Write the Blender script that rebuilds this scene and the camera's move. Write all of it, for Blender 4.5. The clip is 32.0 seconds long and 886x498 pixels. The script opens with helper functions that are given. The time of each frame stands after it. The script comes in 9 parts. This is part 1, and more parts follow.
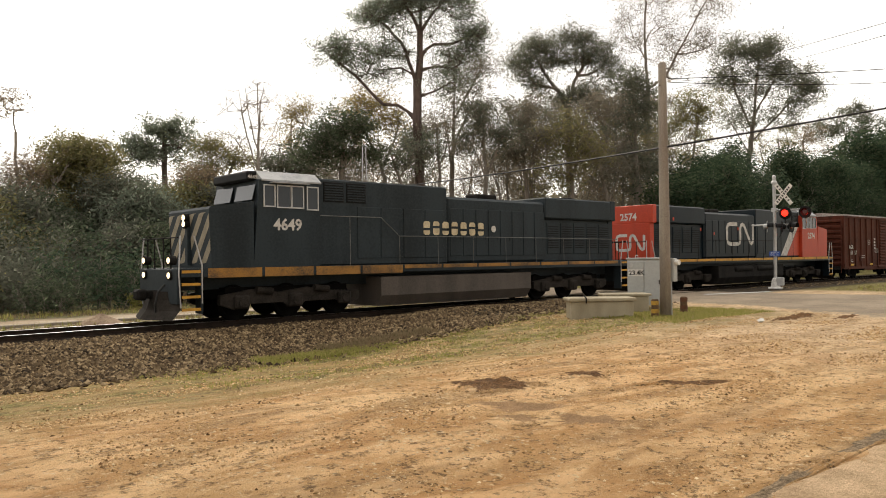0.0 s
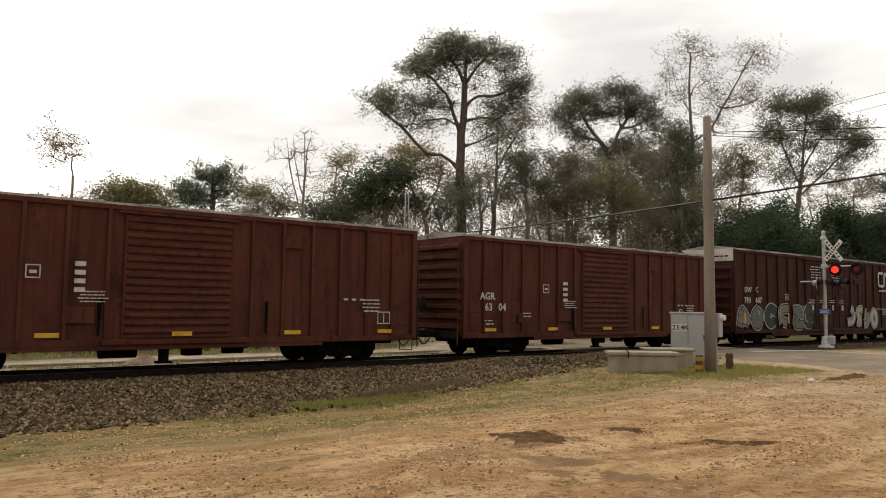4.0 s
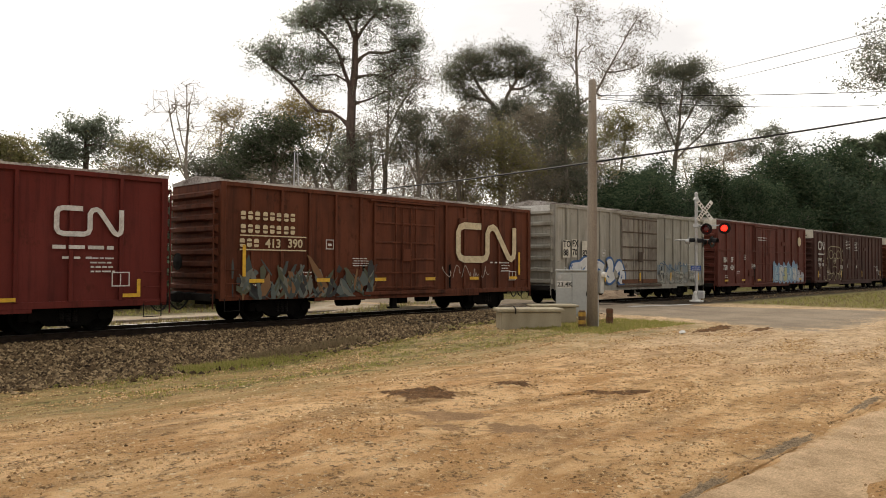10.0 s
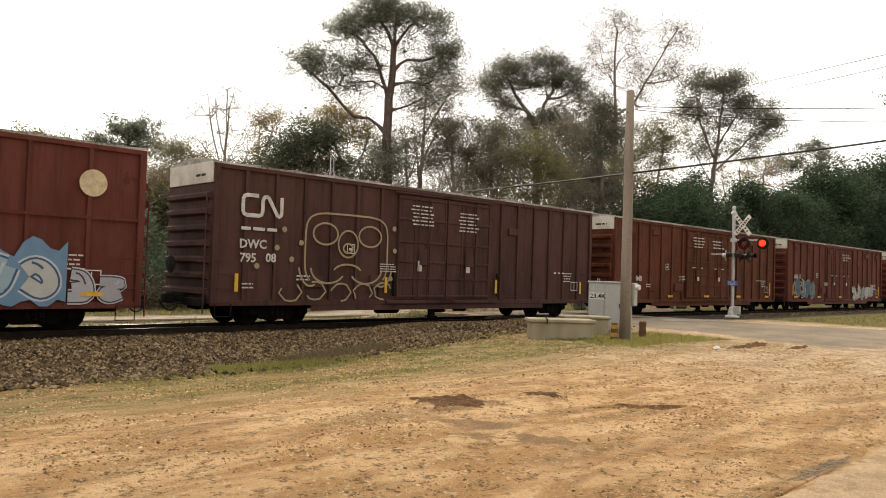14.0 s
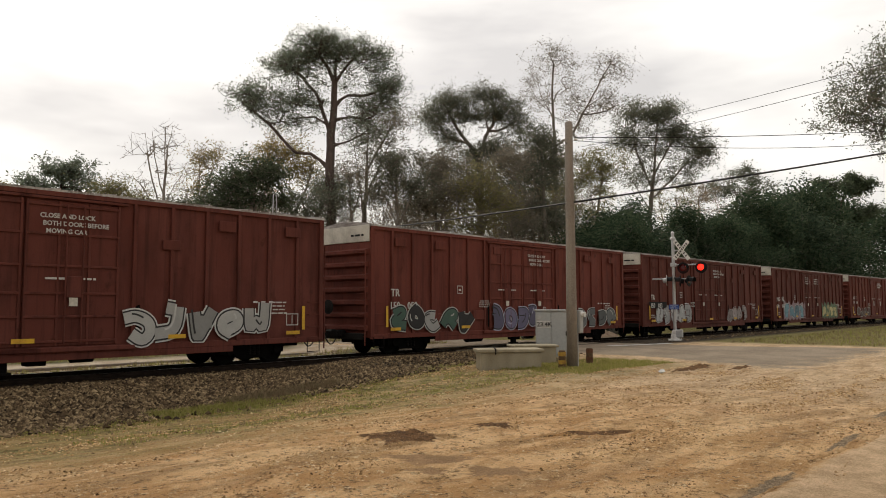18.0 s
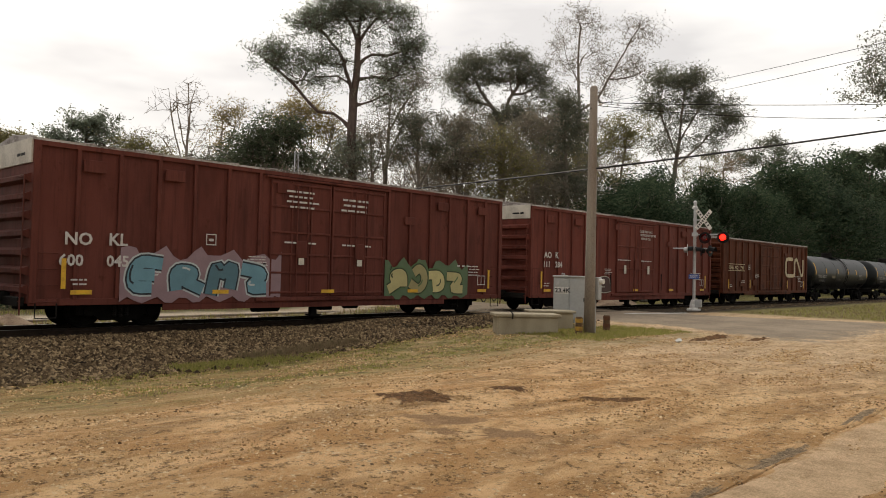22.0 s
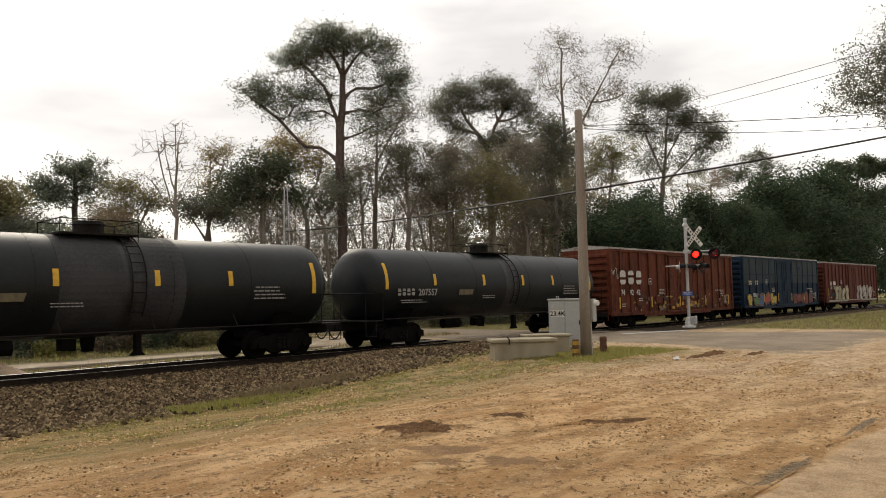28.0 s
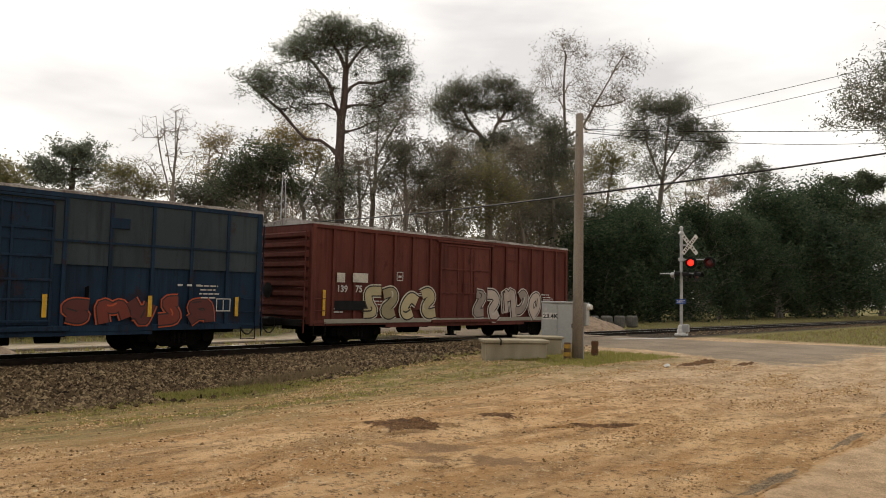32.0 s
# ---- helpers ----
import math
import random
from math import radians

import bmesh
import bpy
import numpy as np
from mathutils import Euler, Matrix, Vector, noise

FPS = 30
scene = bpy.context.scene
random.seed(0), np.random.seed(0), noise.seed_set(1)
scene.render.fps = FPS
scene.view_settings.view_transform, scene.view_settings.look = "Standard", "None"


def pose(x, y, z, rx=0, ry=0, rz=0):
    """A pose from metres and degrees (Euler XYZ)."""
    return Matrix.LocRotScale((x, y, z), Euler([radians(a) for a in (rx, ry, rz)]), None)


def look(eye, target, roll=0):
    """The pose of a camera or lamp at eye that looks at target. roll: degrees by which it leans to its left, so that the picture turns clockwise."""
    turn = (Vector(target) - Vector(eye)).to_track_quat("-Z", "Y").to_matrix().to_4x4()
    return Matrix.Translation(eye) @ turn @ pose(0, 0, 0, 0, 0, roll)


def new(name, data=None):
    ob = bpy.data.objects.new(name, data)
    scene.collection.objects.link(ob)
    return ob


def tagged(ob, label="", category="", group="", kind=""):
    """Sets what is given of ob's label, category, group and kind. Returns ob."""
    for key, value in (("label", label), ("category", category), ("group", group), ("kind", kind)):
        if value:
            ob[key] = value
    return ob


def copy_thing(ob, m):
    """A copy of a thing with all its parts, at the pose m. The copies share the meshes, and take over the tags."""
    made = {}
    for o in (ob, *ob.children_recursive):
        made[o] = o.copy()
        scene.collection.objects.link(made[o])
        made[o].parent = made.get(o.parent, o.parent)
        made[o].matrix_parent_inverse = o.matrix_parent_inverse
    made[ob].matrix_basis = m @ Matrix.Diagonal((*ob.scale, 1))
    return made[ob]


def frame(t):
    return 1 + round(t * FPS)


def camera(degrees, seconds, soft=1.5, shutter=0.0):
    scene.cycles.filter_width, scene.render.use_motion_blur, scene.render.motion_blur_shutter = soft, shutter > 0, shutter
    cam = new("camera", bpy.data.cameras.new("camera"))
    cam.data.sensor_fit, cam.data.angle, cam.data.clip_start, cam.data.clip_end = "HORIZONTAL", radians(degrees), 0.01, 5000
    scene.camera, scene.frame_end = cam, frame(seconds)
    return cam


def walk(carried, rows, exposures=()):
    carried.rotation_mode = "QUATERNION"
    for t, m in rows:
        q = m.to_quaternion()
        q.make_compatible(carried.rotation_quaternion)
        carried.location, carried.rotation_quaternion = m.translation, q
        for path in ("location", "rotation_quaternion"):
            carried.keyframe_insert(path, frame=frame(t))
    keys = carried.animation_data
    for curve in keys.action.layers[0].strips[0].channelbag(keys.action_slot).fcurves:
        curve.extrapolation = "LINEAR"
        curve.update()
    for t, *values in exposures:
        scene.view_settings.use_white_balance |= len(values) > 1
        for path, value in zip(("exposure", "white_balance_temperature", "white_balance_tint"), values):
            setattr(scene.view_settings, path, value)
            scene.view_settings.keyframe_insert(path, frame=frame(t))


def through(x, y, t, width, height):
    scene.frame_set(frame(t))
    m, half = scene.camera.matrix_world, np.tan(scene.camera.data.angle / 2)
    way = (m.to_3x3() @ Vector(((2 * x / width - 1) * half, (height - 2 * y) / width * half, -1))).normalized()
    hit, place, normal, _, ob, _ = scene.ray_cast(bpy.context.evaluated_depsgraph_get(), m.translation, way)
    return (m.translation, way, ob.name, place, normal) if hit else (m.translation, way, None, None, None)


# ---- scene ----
EYE = 1.853
cam = camera(61.05, 32.0, 0.95)
# seconds, heading, tilt and lean of the hand-held camera, which stays on one spot
ROWS = [
    (0, -41.95, 0.63, 0.65),
    (0.5, -41.08, 1.12, 0.34),
    (1, -40.33, 1.36, 0.80),
    (1.5, -40.44, 1.55, 0.09),
    (2, -41.23, 2.16, -0.13),
    (2.5, -39.95, 2.93, -0.30),
    (4.5, -38.94, 4.52, -0.68),
    (5, -39.81, 4.36, -0.63),
    (5.5, -41.47, 3.84, -1.63),
    (6, -43.60, 3.36, -1.65),
    (6.5, -44.34, 3.28, -1.01),
    (7, -45.41, 3.17, -0.71),
    (7.5, -45.83, 2.85, -0.89),
    (8, -46.09, 2.46, -0.22),
    (8.5, -46.59, 2.01, -0.77),
    (9, -46.72, 1.87, -0.17),
    (9.5, -46.71, 1.65, -0.53),
    (10, -47.17, 1.32, -0.31),
    (10.5, -47.57, 0.74, -0.79),
    (11, -47.64, -0.40, -1.35),
    (11.5, -46.70, 0.50, -1.82),
    (12, -42.94, 0.98, -0.93),
    (12.5, -43.82, 0.94, 0.11),
    (13, -43.82, 1.58, -0.65),
    (13.5, -43.50, 1.66, -1.38),
    (14, -44.72, 1.86, -1.84),
    (14.5, -45.63, 2.24, -0.81),
    (15, -45.98, 2.81, -0.36),
    (15.5, -46.33, 3.30, 0.41),
    (17.5, -47.80, 4.82, 0.41),
    (18, -48.73, 4.42, 0.13),
    (18.5, -49.42, 4.42, 0.36),
    (19, -50.04, 4.19, -0.81),
    (19.5, -49.90, 3.24, -0.88),
    (20, -49.41, 2.72, -0.70),
    (20.5, -48.62, 2.47, -0.93),
    (21, -47.76, 2.16, -1.77),
    (21.5, -47.43, 1.66, -1.51),
    (22, -47.32, 1.59, -1.47),
    (22.5, -47.25, 1.95, -0.46),
    (23, -47.13, 2.13, -0.15),
    (23.5, -47.82, 2.48, 0.17),
    (24, -48.06, 2.83, 0.02),
    (24.5, -48.02, 3.29, 0.43),
    (25, -48.18, 3.52, 0.67),
    (25.5, -48.47, 3.72, 0.68),
    (27.5, -48.18, 3.66, 0.89),
    (28, -47.77, 3.77, 1.21),
    (28.5, -47.70, 3.59, 1.54),
    (29, -47.75, 3.36, 1.47),
    (29.5, -47.66, 3.37, 1.47),
    (30, -47.92, 3.14, 1.64),
    (30.5, -48.02, 2.91, 1.72),
    (31, -47.95, 2.91, 1.38),
    (31.5, -48.29, 3.02, 0.08),
    (32, -48.24, 3.61, -1.17),
]
EXPOSURE = [(0.0, 0.3, 7200, 10), (2.5, 0.22, 7200, 10), (4.5, -0.2, 7000, 10), (7.0, -0.2, 7000, 10), (9.0, 0.05, 7100, 10), (10.0, 0.08, 7100, 10), (11.0, 0.45, 7000, 10), (13.2, 0.55, 7200, 10), (14.0, 0.4, 7200, 10), (15.0, 0.15, 7200, 10), (17.5, -0.25, 7000, 10), (20.5, -0.25, 7000, 10), (23.0, -0.1, 7000, 10), (25.0, -0.1, 7000, 10), (32.0, -0.2, 7000, 10)]
walk(cam, [(t, pose(0, 0, EYE, 90 + tilt, lean, head)) for t, head, tilt, lean in ROWS], EXPOSURE)

# ---- world and sun: an overcast winter sky ----
SUN_WAY = Vector((0.32, 0.72, 0.62)).normalized()
world = bpy.data.worlds.new("overcast_sky")
scene.world = world
world.use_nodes = True


def build_sky():
    nt = world.node_tree
    nt.nodes.clear()
    N, L = nt.nodes.new, nt.links.new
    out, bg = N("ShaderNodeOutputWorld"), N("ShaderNodeBackground")
    sky = N("ShaderNodeTexSky")
    sky.sky_type, sky.sun_disc = "NISHITA", False
    sky.sun_elevation, sky.sun_rotation = radians(38), radians(24)
    dim = N("ShaderNodeVectorMath")
    dim.operation = "SCALE"
    dim.inputs["Scale"].default_value = 0.1
    L(sky.outputs[0], dim.inputs[0])
    co, mp, noi, ramp = N("ShaderNodeTexCoord"), N("ShaderNodeMapping"), N("ShaderNodeTexNoise"), N("ShaderNodeValToRGB")
    mp.inputs["Scale"].default_value = (1.1, 1.1, 4.2)
    mp.inputs["Location"].default_value = (3.1, 0.4, 1.7)
    noi.inputs["Scale"].default_value, noi.inputs["Detail"].default_value, noi.inputs["Roughness"].default_value = 1.9, 5.0, 0.5
    L(co.outputs["Generated"], mp.inputs[0])
    L(mp.outputs[0], noi.inputs["Vector"])
    L(noi.outputs[0], ramp.inputs[0])
    e = ramp.color_ramp.elements
    e[0].position, e[0].color = 0.34, (0.68, 0.67, 0.68, 1)
    e[1].position, e[1].color = 0.58, (1.12, 1.11, 1.1, 1)
    mix = N("ShaderNodeMix")
    mix.data_type = "RGBA"
    mix.inputs["Factor"].default_value = 0.88
    L(dim.outputs[0], mix.inputs[6])
    L(ramp.outputs[0], mix.inputs[7])
    dot, rng = N("ShaderNodeVectorMath"), N("ShaderNodeMapRange")
    dot.operation = "DOT_PRODUCT"
    dot.inputs[1].default_value = SUN_WAY
    L(co.outputs["Generated"], dot.inputs[0])
    rng.inputs[1].default_value, rng.inputs[2].default_value = -0.9, 0.9
    rng.inputs[3].default_value, rng.inputs[4].default_value = 0.48, 1.4
    L(dot.outputs["Value"], rng.inputs[0])
    L(mix.outputs[2], bg.inputs[0])
    L(rng.outputs[0], bg.inputs[1])
    L(bg.outputs[0], out.inputs[0])


build_sky()
sun = new("sun", bpy.data.lights.new("sun", "SUN"))
sun.data.energy, sun.data.angle, sun.data.color = 1.5, radians(28), (1.0, 0.93, 0.82)
sun.matrix_world = look(SUN_WAY * 90, (0, 0, 0))


# ---- materials ----
def material(name, base, dark=None, scale=3.0, fine=40.0, rough=0.7, metal=0.0, bump=0.2, streak=0.0, spec=0.4, contrast=0.5, rand=0.0, bscale=None):
    """A painted, mineral or wooden surface: two colours mixed by a broad and a fine noise, with relief."""
    m = bpy.data.materials.new(name)
    m.use_nodes = True
    nt = m.node_tree
    N, L = nt.nodes.new, nt.links.new
    b = nt.nodes["Principled BSDF"]
    co = N("ShaderNodeTexCoord")
    dark = dark or tuple(c * 0.55 for c in base)
    big, small = N("ShaderNodeTexNoise"), N("ShaderNodeTexNoise")
    big.inputs["Scale"].default_value, big.inputs["Detail"].default_value = scale, 4.0
    small.inputs["Scale"].default_value, small.inputs["Detail"].default_value = fine, 3.0
    src = co.outputs["Object"]
    if streak:
        mp = N("ShaderNodeMapping")
        mp.inputs["Scale"].default_value = (1, 1, 1 / streak)
        L(src, mp.inputs[0])
        L(mp.outputs[0], big.inputs["Vector"])
    else:
        L(src, big.inputs["Vector"])
    L(src, small.inputs["Vector"])
    add = N("ShaderNodeMath")
    add.operation = "MULTIPLY_ADD"
    L(small.outputs[0], add.inputs[0])
    add.inputs[1].default_value = 0.5
    half = N("ShaderNodeMath")
    half.operation = "MULTIPLY"
    half.inputs[1].default_value = 0.7
    L(big.outputs[0], half.inputs[0])
    L(half.outputs[0], add.inputs[2])
    ramp = N("ShaderNodeValToRGB")
    e = ramp.color_ramp.elements
    e[0].position, e[0].color = 0.6 - contrast * 0.35, (*dark, 1)
    e[1].position, e[1].color = 0.6 + contrast * 0.2, (*base, 1)
    L(add.outputs[0], ramp.inputs[0])
    colour = ramp.outputs[0]
    if rand:
        info, hsv = N("ShaderNodeObjectInfo"), N("ShaderNodeHueSaturation")
        rng = N("ShaderNodeMapRange")
        rng.inputs[3].default_value, rng.inputs[4].default_value = 1 - rand, 1 + rand
        L(info.outputs["Random"], rng.inputs[0])
        L(rng.outputs[0], hsv.inputs["Value"])
        L(colour, hsv.inputs["Color"])
        colour = hsv.outputs[0]
    L(colour, b.inputs["Base Color"])
    b.inputs["Roughness"].default_value, b.inputs["Metallic"].default_value = rough, metal
    b.inputs["Specular IOR Level"].default_value = spec
    if bump:
        bp = N("ShaderNodeBump")
        bp.inputs["Strength"].default_value, bp.inputs["Distance"].default_value = bump, 0.02
        if bscale:
            third = N("ShaderNodeTexNoise")
            third.inputs["Scale"].default_value = bscale
            L(src, third.inputs["Vector"])
            L(third.outputs[0], bp.inputs["Height"])
        else:
            L(small.outputs[0], bp.inputs["Height"])
        L(bp.outputs[0], b.inputs["Normal"])
    return m


def leafy(name, colours, gloss=0.2, through=0.72):
    """Leaves and twigs whose colour varies from piece to piece of one crown."""
    m = bpy.data.materials.new(name)
    m.use_nodes = True
    nt = m.node_tree
    N, L = nt.nodes.new, nt.links.new
    b = nt.nodes["Principled BSDF"]
    geo, ramp = N("ShaderNodeNewGeometry"), N("ShaderNodeValToRGB")
    while len(ramp.color_ramp.elements) < len(colours):
        ramp.color_ramp.elements.new(0.5)
    for i, (e, c) in enumerate(zip(ramp.color_ramp.elements, colours)):
        e.position, e.color = i / max(1, len(colours) - 1), (*c, 1)
    L(geo.outputs["Random Per Island"], ramp.inputs[0])
    L(ramp.outputs[0], b.inputs["Base Color"])
    b.inputs["Roughness"].default_value, b.inputs["Specular IOR Level"].default_value = 0.75, gloss
    if through:
        tr, mx = N("ShaderNodeBsdfTranslucent"), N("ShaderNodeMixShader")
        L(ramp.outputs[0], tr.inputs[0])
        mx.inputs[0].default_value = through
        L(b.outputs[0], mx.inputs[1])
        L(tr.outputs[0], mx.inputs[2])
        L(mx.outputs[0], nt.nodes["Material Output"].inputs[0])
    return m


def plain(name, colour, rough=0.5, metal=0.0, emit=0.0):
    m = bpy.data.materials.new(name)
    m.use_nodes = True
    b = m.node_tree.nodes["Principled BSDF"]
    b.inputs["Base Color"].default_value = (*colour, 1)
    b.inputs["Roughness"].default_value, b.inputs["Metallic"].default_value = rough, metal
    if emit:
        b.inputs["Emission Color"].default_value, b.inputs["Emission Strength"].default_value = (*colour, 1), emit
    return m


M = {
    "steel_dark": material("dark_grimy_steel", (0.022, 0.02, 0.018), (0.006, 0.005, 0.005), 2, 30, 0.8, spec=0.12),
    # grimy running gear, near-black because the shade under the cars is in its colour
    "under": material("underframe_grime_and_shade", (0.009, 0.008, 0.007), (0.003, 0.003, 0.003), 2, 30, 0.9, spec=0.06),
    # rail sides and ties carry the dark of the train's shadow in their colour
    "rail": material("rail_steel", (0.03, 0.02, 0.014), (0.012, 0.008, 0.006), 6, 60, 0.8, 0.0, spec=0.15),
    "railtop": plain("polished_rail_head", (0.45, 0.44, 0.43), 0.3, 0.9),
    "tie": material("creosoted_tie", (0.04, 0.03, 0.024), (0.015, 0.012, 0.01), 5, 60, 0.95, rand=0.3, spec=0.1),
    "pole": material("weathered_pole_wood", (0.3, 0.26, 0.215), (0.17, 0.14, 0.115), 3, 30, 0.85, streak=12.0),
    "grey_box": material("grey_cabinet_paint", (0.42, 0.43, 0.42), (0.33, 0.335, 0.33), 1.5, 12, 0.5, bump=0.03, contrast=0.8),
    "alu": material("aluminium_paint", (0.5, 0.5, 0.5), (0.36, 0.36, 0.36), 4, 40, 0.45, 0.5, 0.05),
    "concrete": material("grey_concrete", (0.38, 0.33, 0.235), (0.19, 0.155, 0.1), 2.2, 45, 0.9, streak=3.0, contrast=0.8),
    "white": material("white_paint", (0.75, 0.74, 0.71), (0.5, 0.48, 0.45), 3, 25, 0.6, bump=0.03),
    "black": material("black_paint", (0.012, 0.012, 0.013), (0.006, 0.006, 0.006), 3, 25, 0.6, bump=0.03, spec=0.15),
    "yellow": material("yellow_reflective", (0.72, 0.42, 0.03), (0.5, 0.28, 0.03), 6, 40, 0.5, bump=0.02),
    "rubber": plain("black_rubber", (0.015, 0.015, 0.015), 0.7),
    "cable": plain("black_cable", (0.012, 0.012, 0.013), 0.6),
    "bark": material("grey_brown_bark", (0.26, 0.225, 0.19), (0.14, 0.12, 0.1), 4, 30, 0.95, streak=5.0),
    "pine_bark": material("pine_bark", (0.15, 0.11, 0.095), (0.07, 0.052, 0.045), 4, 30, 0.95, streak=4.0),
    # pine and evergreen leaf colours lifted and greyed to include haze and sky glare
    "pine": leafy("pine_needles", [(0.16, 0.185, 0.145), (0.22, 0.255, 0.19), (0.29, 0.325, 0.245)]),
    "oak": leafy("evergreen_leaves", [(0.07, 0.09, 0.058), (0.11, 0.135, 0.083), (0.16, 0.19, 0.118)]),
    "olive": leafy("olive_yellow_leaves", [(0.17, 0.175, 0.08), (0.26, 0.245, 0.115), (0.34, 0.28, 0.14)]),
    "tan": leafy("dry_brown_leaves", [(0.19, 0.16, 0.12), (0.28, 0.22, 0.155), (0.38, 0.275, 0.175)]),
    "grey_leaf": leafy("sparse_grey_leaves", [(0.17, 0.165, 0.135), (0.27, 0.25, 0.2), (0.31, 0.25, 0.19)]),
    "grass": leafy("short_grass", [(0.2, 0.21, 0.05), (0.3, 0.29, 0.09), (0.38, 0.32, 0.13)]),
    "drygrass": leafy("dry_weeds", [(0.2, 0.15, 0.09), (0.28, 0.21, 0.13), (0.16, 0.14, 0.07)]),
    "stones": leafy("ballast_stones", [(0.012, 0.008, 0.005), (0.11, 0.072, 0.038), (0.36, 0.265, 0.155), (0.045, 0.028, 0.014), (0.17, 0.118, 0.066), (0.02, 0.013, 0.008)], 0.08, 0.0),
    "pebbles": leafy("sandy_pebbles", [(0.09, 0.05, 0.022), (0.5, 0.31, 0.14), (0.66, 0.45, 0.24), (0.18, 0.1, 0.045), (0.55, 0.34, 0.16), (0.76, 0.6, 0.38)], 0.08, 0.0),
    "glass": plain("dark_window_glass", (0.02, 0.025, 0.03), 0.06),
}


# ---- mesh helpers ----
class Geo:
    """Gathers vertices and faces for one mesh."""

    def __init__(self):
        self.v, self.f = [], []

    def add(self, verts, faces):
        k = len(self.v)
        self.v += [tuple(p) for p in verts]
        self.f += [tuple(k + i for i in f) for f in faces]
        return self

    def box(self, x0, y0, z0, x1, y1, z1, c=0.0):
        """A box, with its edges cut by c."""
        if not c:
            v = [(x, y, z) for z in (z0, z1) for y in (y0, y1) for x in (x0, x1)]
            return self.add(v, [(0, 2, 3, 1), (4, 5, 7, 6), (0, 1, 5, 4), (2, 6, 7, 3), (0, 4, 6, 2), (1, 3, 7, 5)])
        m = bmesh.new()
        bmesh.ops.create_cube(m, size=1.0)
        for p in m.verts:
            p.co = Vector(((x0 + x1) / 2 + p.co.x * (x1 - x0), (y0 + y1) / 2 + p.co.y * (y1 - y0), (z0 + z1) / 2 + p.co.z * (z1 - z0)))
        bmesh.ops.bevel(m, geom=m.edges[:], offset=c, segments=1, affect="EDGES")
        m.verts.index_update()
        self.add([p.co[:] for p in m.verts], [[p.index for p in f.verts] for f in m.faces])
        m.free()
        return self

    def tube(self, a, b, r0, r1=None, n=10, caps=True):
        """A round bar from a to b."""
        a, b = Vector(a), Vector(b)
        r1 = r0 if r1 is None else r1
        d = (b - a).normalized()
        u = d.orthogonal().normalized()
        w = d.cross(u)
        v = []
        for p, r in ((a, r0), (b, r1)):
            for i in range(n):
                t = 2 * math.pi * i / n
                v.append(p + r * (u * math.cos(t) + w * math.sin(t)))
        f = [(i, (i + 1) % n, n + (i + 1) % n, n + i) for i in range(n)]
        if caps:
            f += [tuple(range(n - 1, -1, -1)), tuple(range(n, 2 * n))]
        return self.add(v, f)

    def bar(self, pts, r, n=6):
        """A bent round bar in one piece."""
        pts = [Vector(p) for p in pts]
        dirs = [(b - a).normalized() for a, b in zip(pts, pts[1:])]
        u = dirs[0].orthogonal().normalized()
        v, f = [], []
        for i, p in enumerate(pts):
            d = (dirs[max(0, i - 1)] + dirs[min(i, len(dirs) - 1)])
            d = d.normalized() if d.length > 1e-6 else dirs[min(i, len(dirs) - 1)]
            u = (u - d * u.dot(d))
            u = u.normalized() if u.length > 1e-6 else d.orthogonal().normalized()
            w = d.cross(u)
            v += [p + r * (u * math.cos(2 * math.pi * k / n) + w * math.sin(2 * math.pi * k / n)) for k in range(n)]
        for i in range(len(pts) - 1):
            f += [(i * n + k, i * n + (k + 1) % n, (i + 1) * n + (k + 1) % n, (i + 1) * n + k) for k in range(n)]
        f += [tuple(range(n - 1, -1, -1)), tuple(range((len(pts) - 1) * n, len(pts) * n))]
        return self.add(v, f)

    def lathe(self, axis0, axis1, prof, n=24):
        """A turned body: prof holds (distance along the axis from axis0, radius)."""
        a, d = Vector(axis0), (Vector(axis1) - Vector(axis0)).normalized()
        u = d.orthogonal().normalized()
        w = d.cross(u)
        v, f = [], []
        for s, r in prof:
            for i in range(n):
                t = 2 * math.pi * i / n
                v.append(a + d * s + r * (u * math.cos(t) + w * math.sin(t)))
        for k in range(len(prof) - 1):
            for i in range(n):
                j = (i + 1) % n
                f.append((k * n + i, k * n + j, (k + 1) * n + j, (k + 1) * n + i))
        f += [tuple(range(n - 1, -1, -1)), tuple(range((len(prof) - 1) * n, len(prof) * n))]
        return self.add(v, f)

    def prism(self, poly, y0, y1, axis="y"):
        """A flat outline of (x, z) drawn out along y (or of (y, z) along x, or (x, y) along z)."""
        n = len(poly)
        if axis == "y":
            v = [(x, y0, z) for x, z in poly] + [(x, y1, z) for x, z in poly]
        elif axis == "x":
            v = [(y0, y, z) for y, z in poly] + [(y1, y, z) for y, z in poly]
        else:
            v = [(x, y, y0) for x, y in poly] + [(x, y, y1) for x, y in poly]
        f = [tuple(range(n)), tuple(range(2 * n - 1, n - 1, -1))] + [(i, i + n, (i + 1) % n + n, (i + 1) % n) for i in range(n)]
        return self.add(v, f)

    def mesh(self, name, mat, smooth=False):
        me = bpy.data.meshes.new(name)
        me.from_pydata(self.v, [], self.f)
        bm = bmesh.new()
        bm.from_mesh(me)
        bmesh.ops.recalc_face_normals(bm, faces=bm.faces[:])
        bm.to_mesh(me)
        bm.free()
        me.materials.append(mat)
        if smooth:
            me.polygons.foreach_set("use_smooth", [True] * len(me.polygons))
        me.update()
        return me


def raw_mesh(name, verts, faces, mat):
    me = bpy.data.meshes.new(name)
    me.from_pydata(verts, [], faces)
    me.materials.append(mat)
    me.update()
    return me


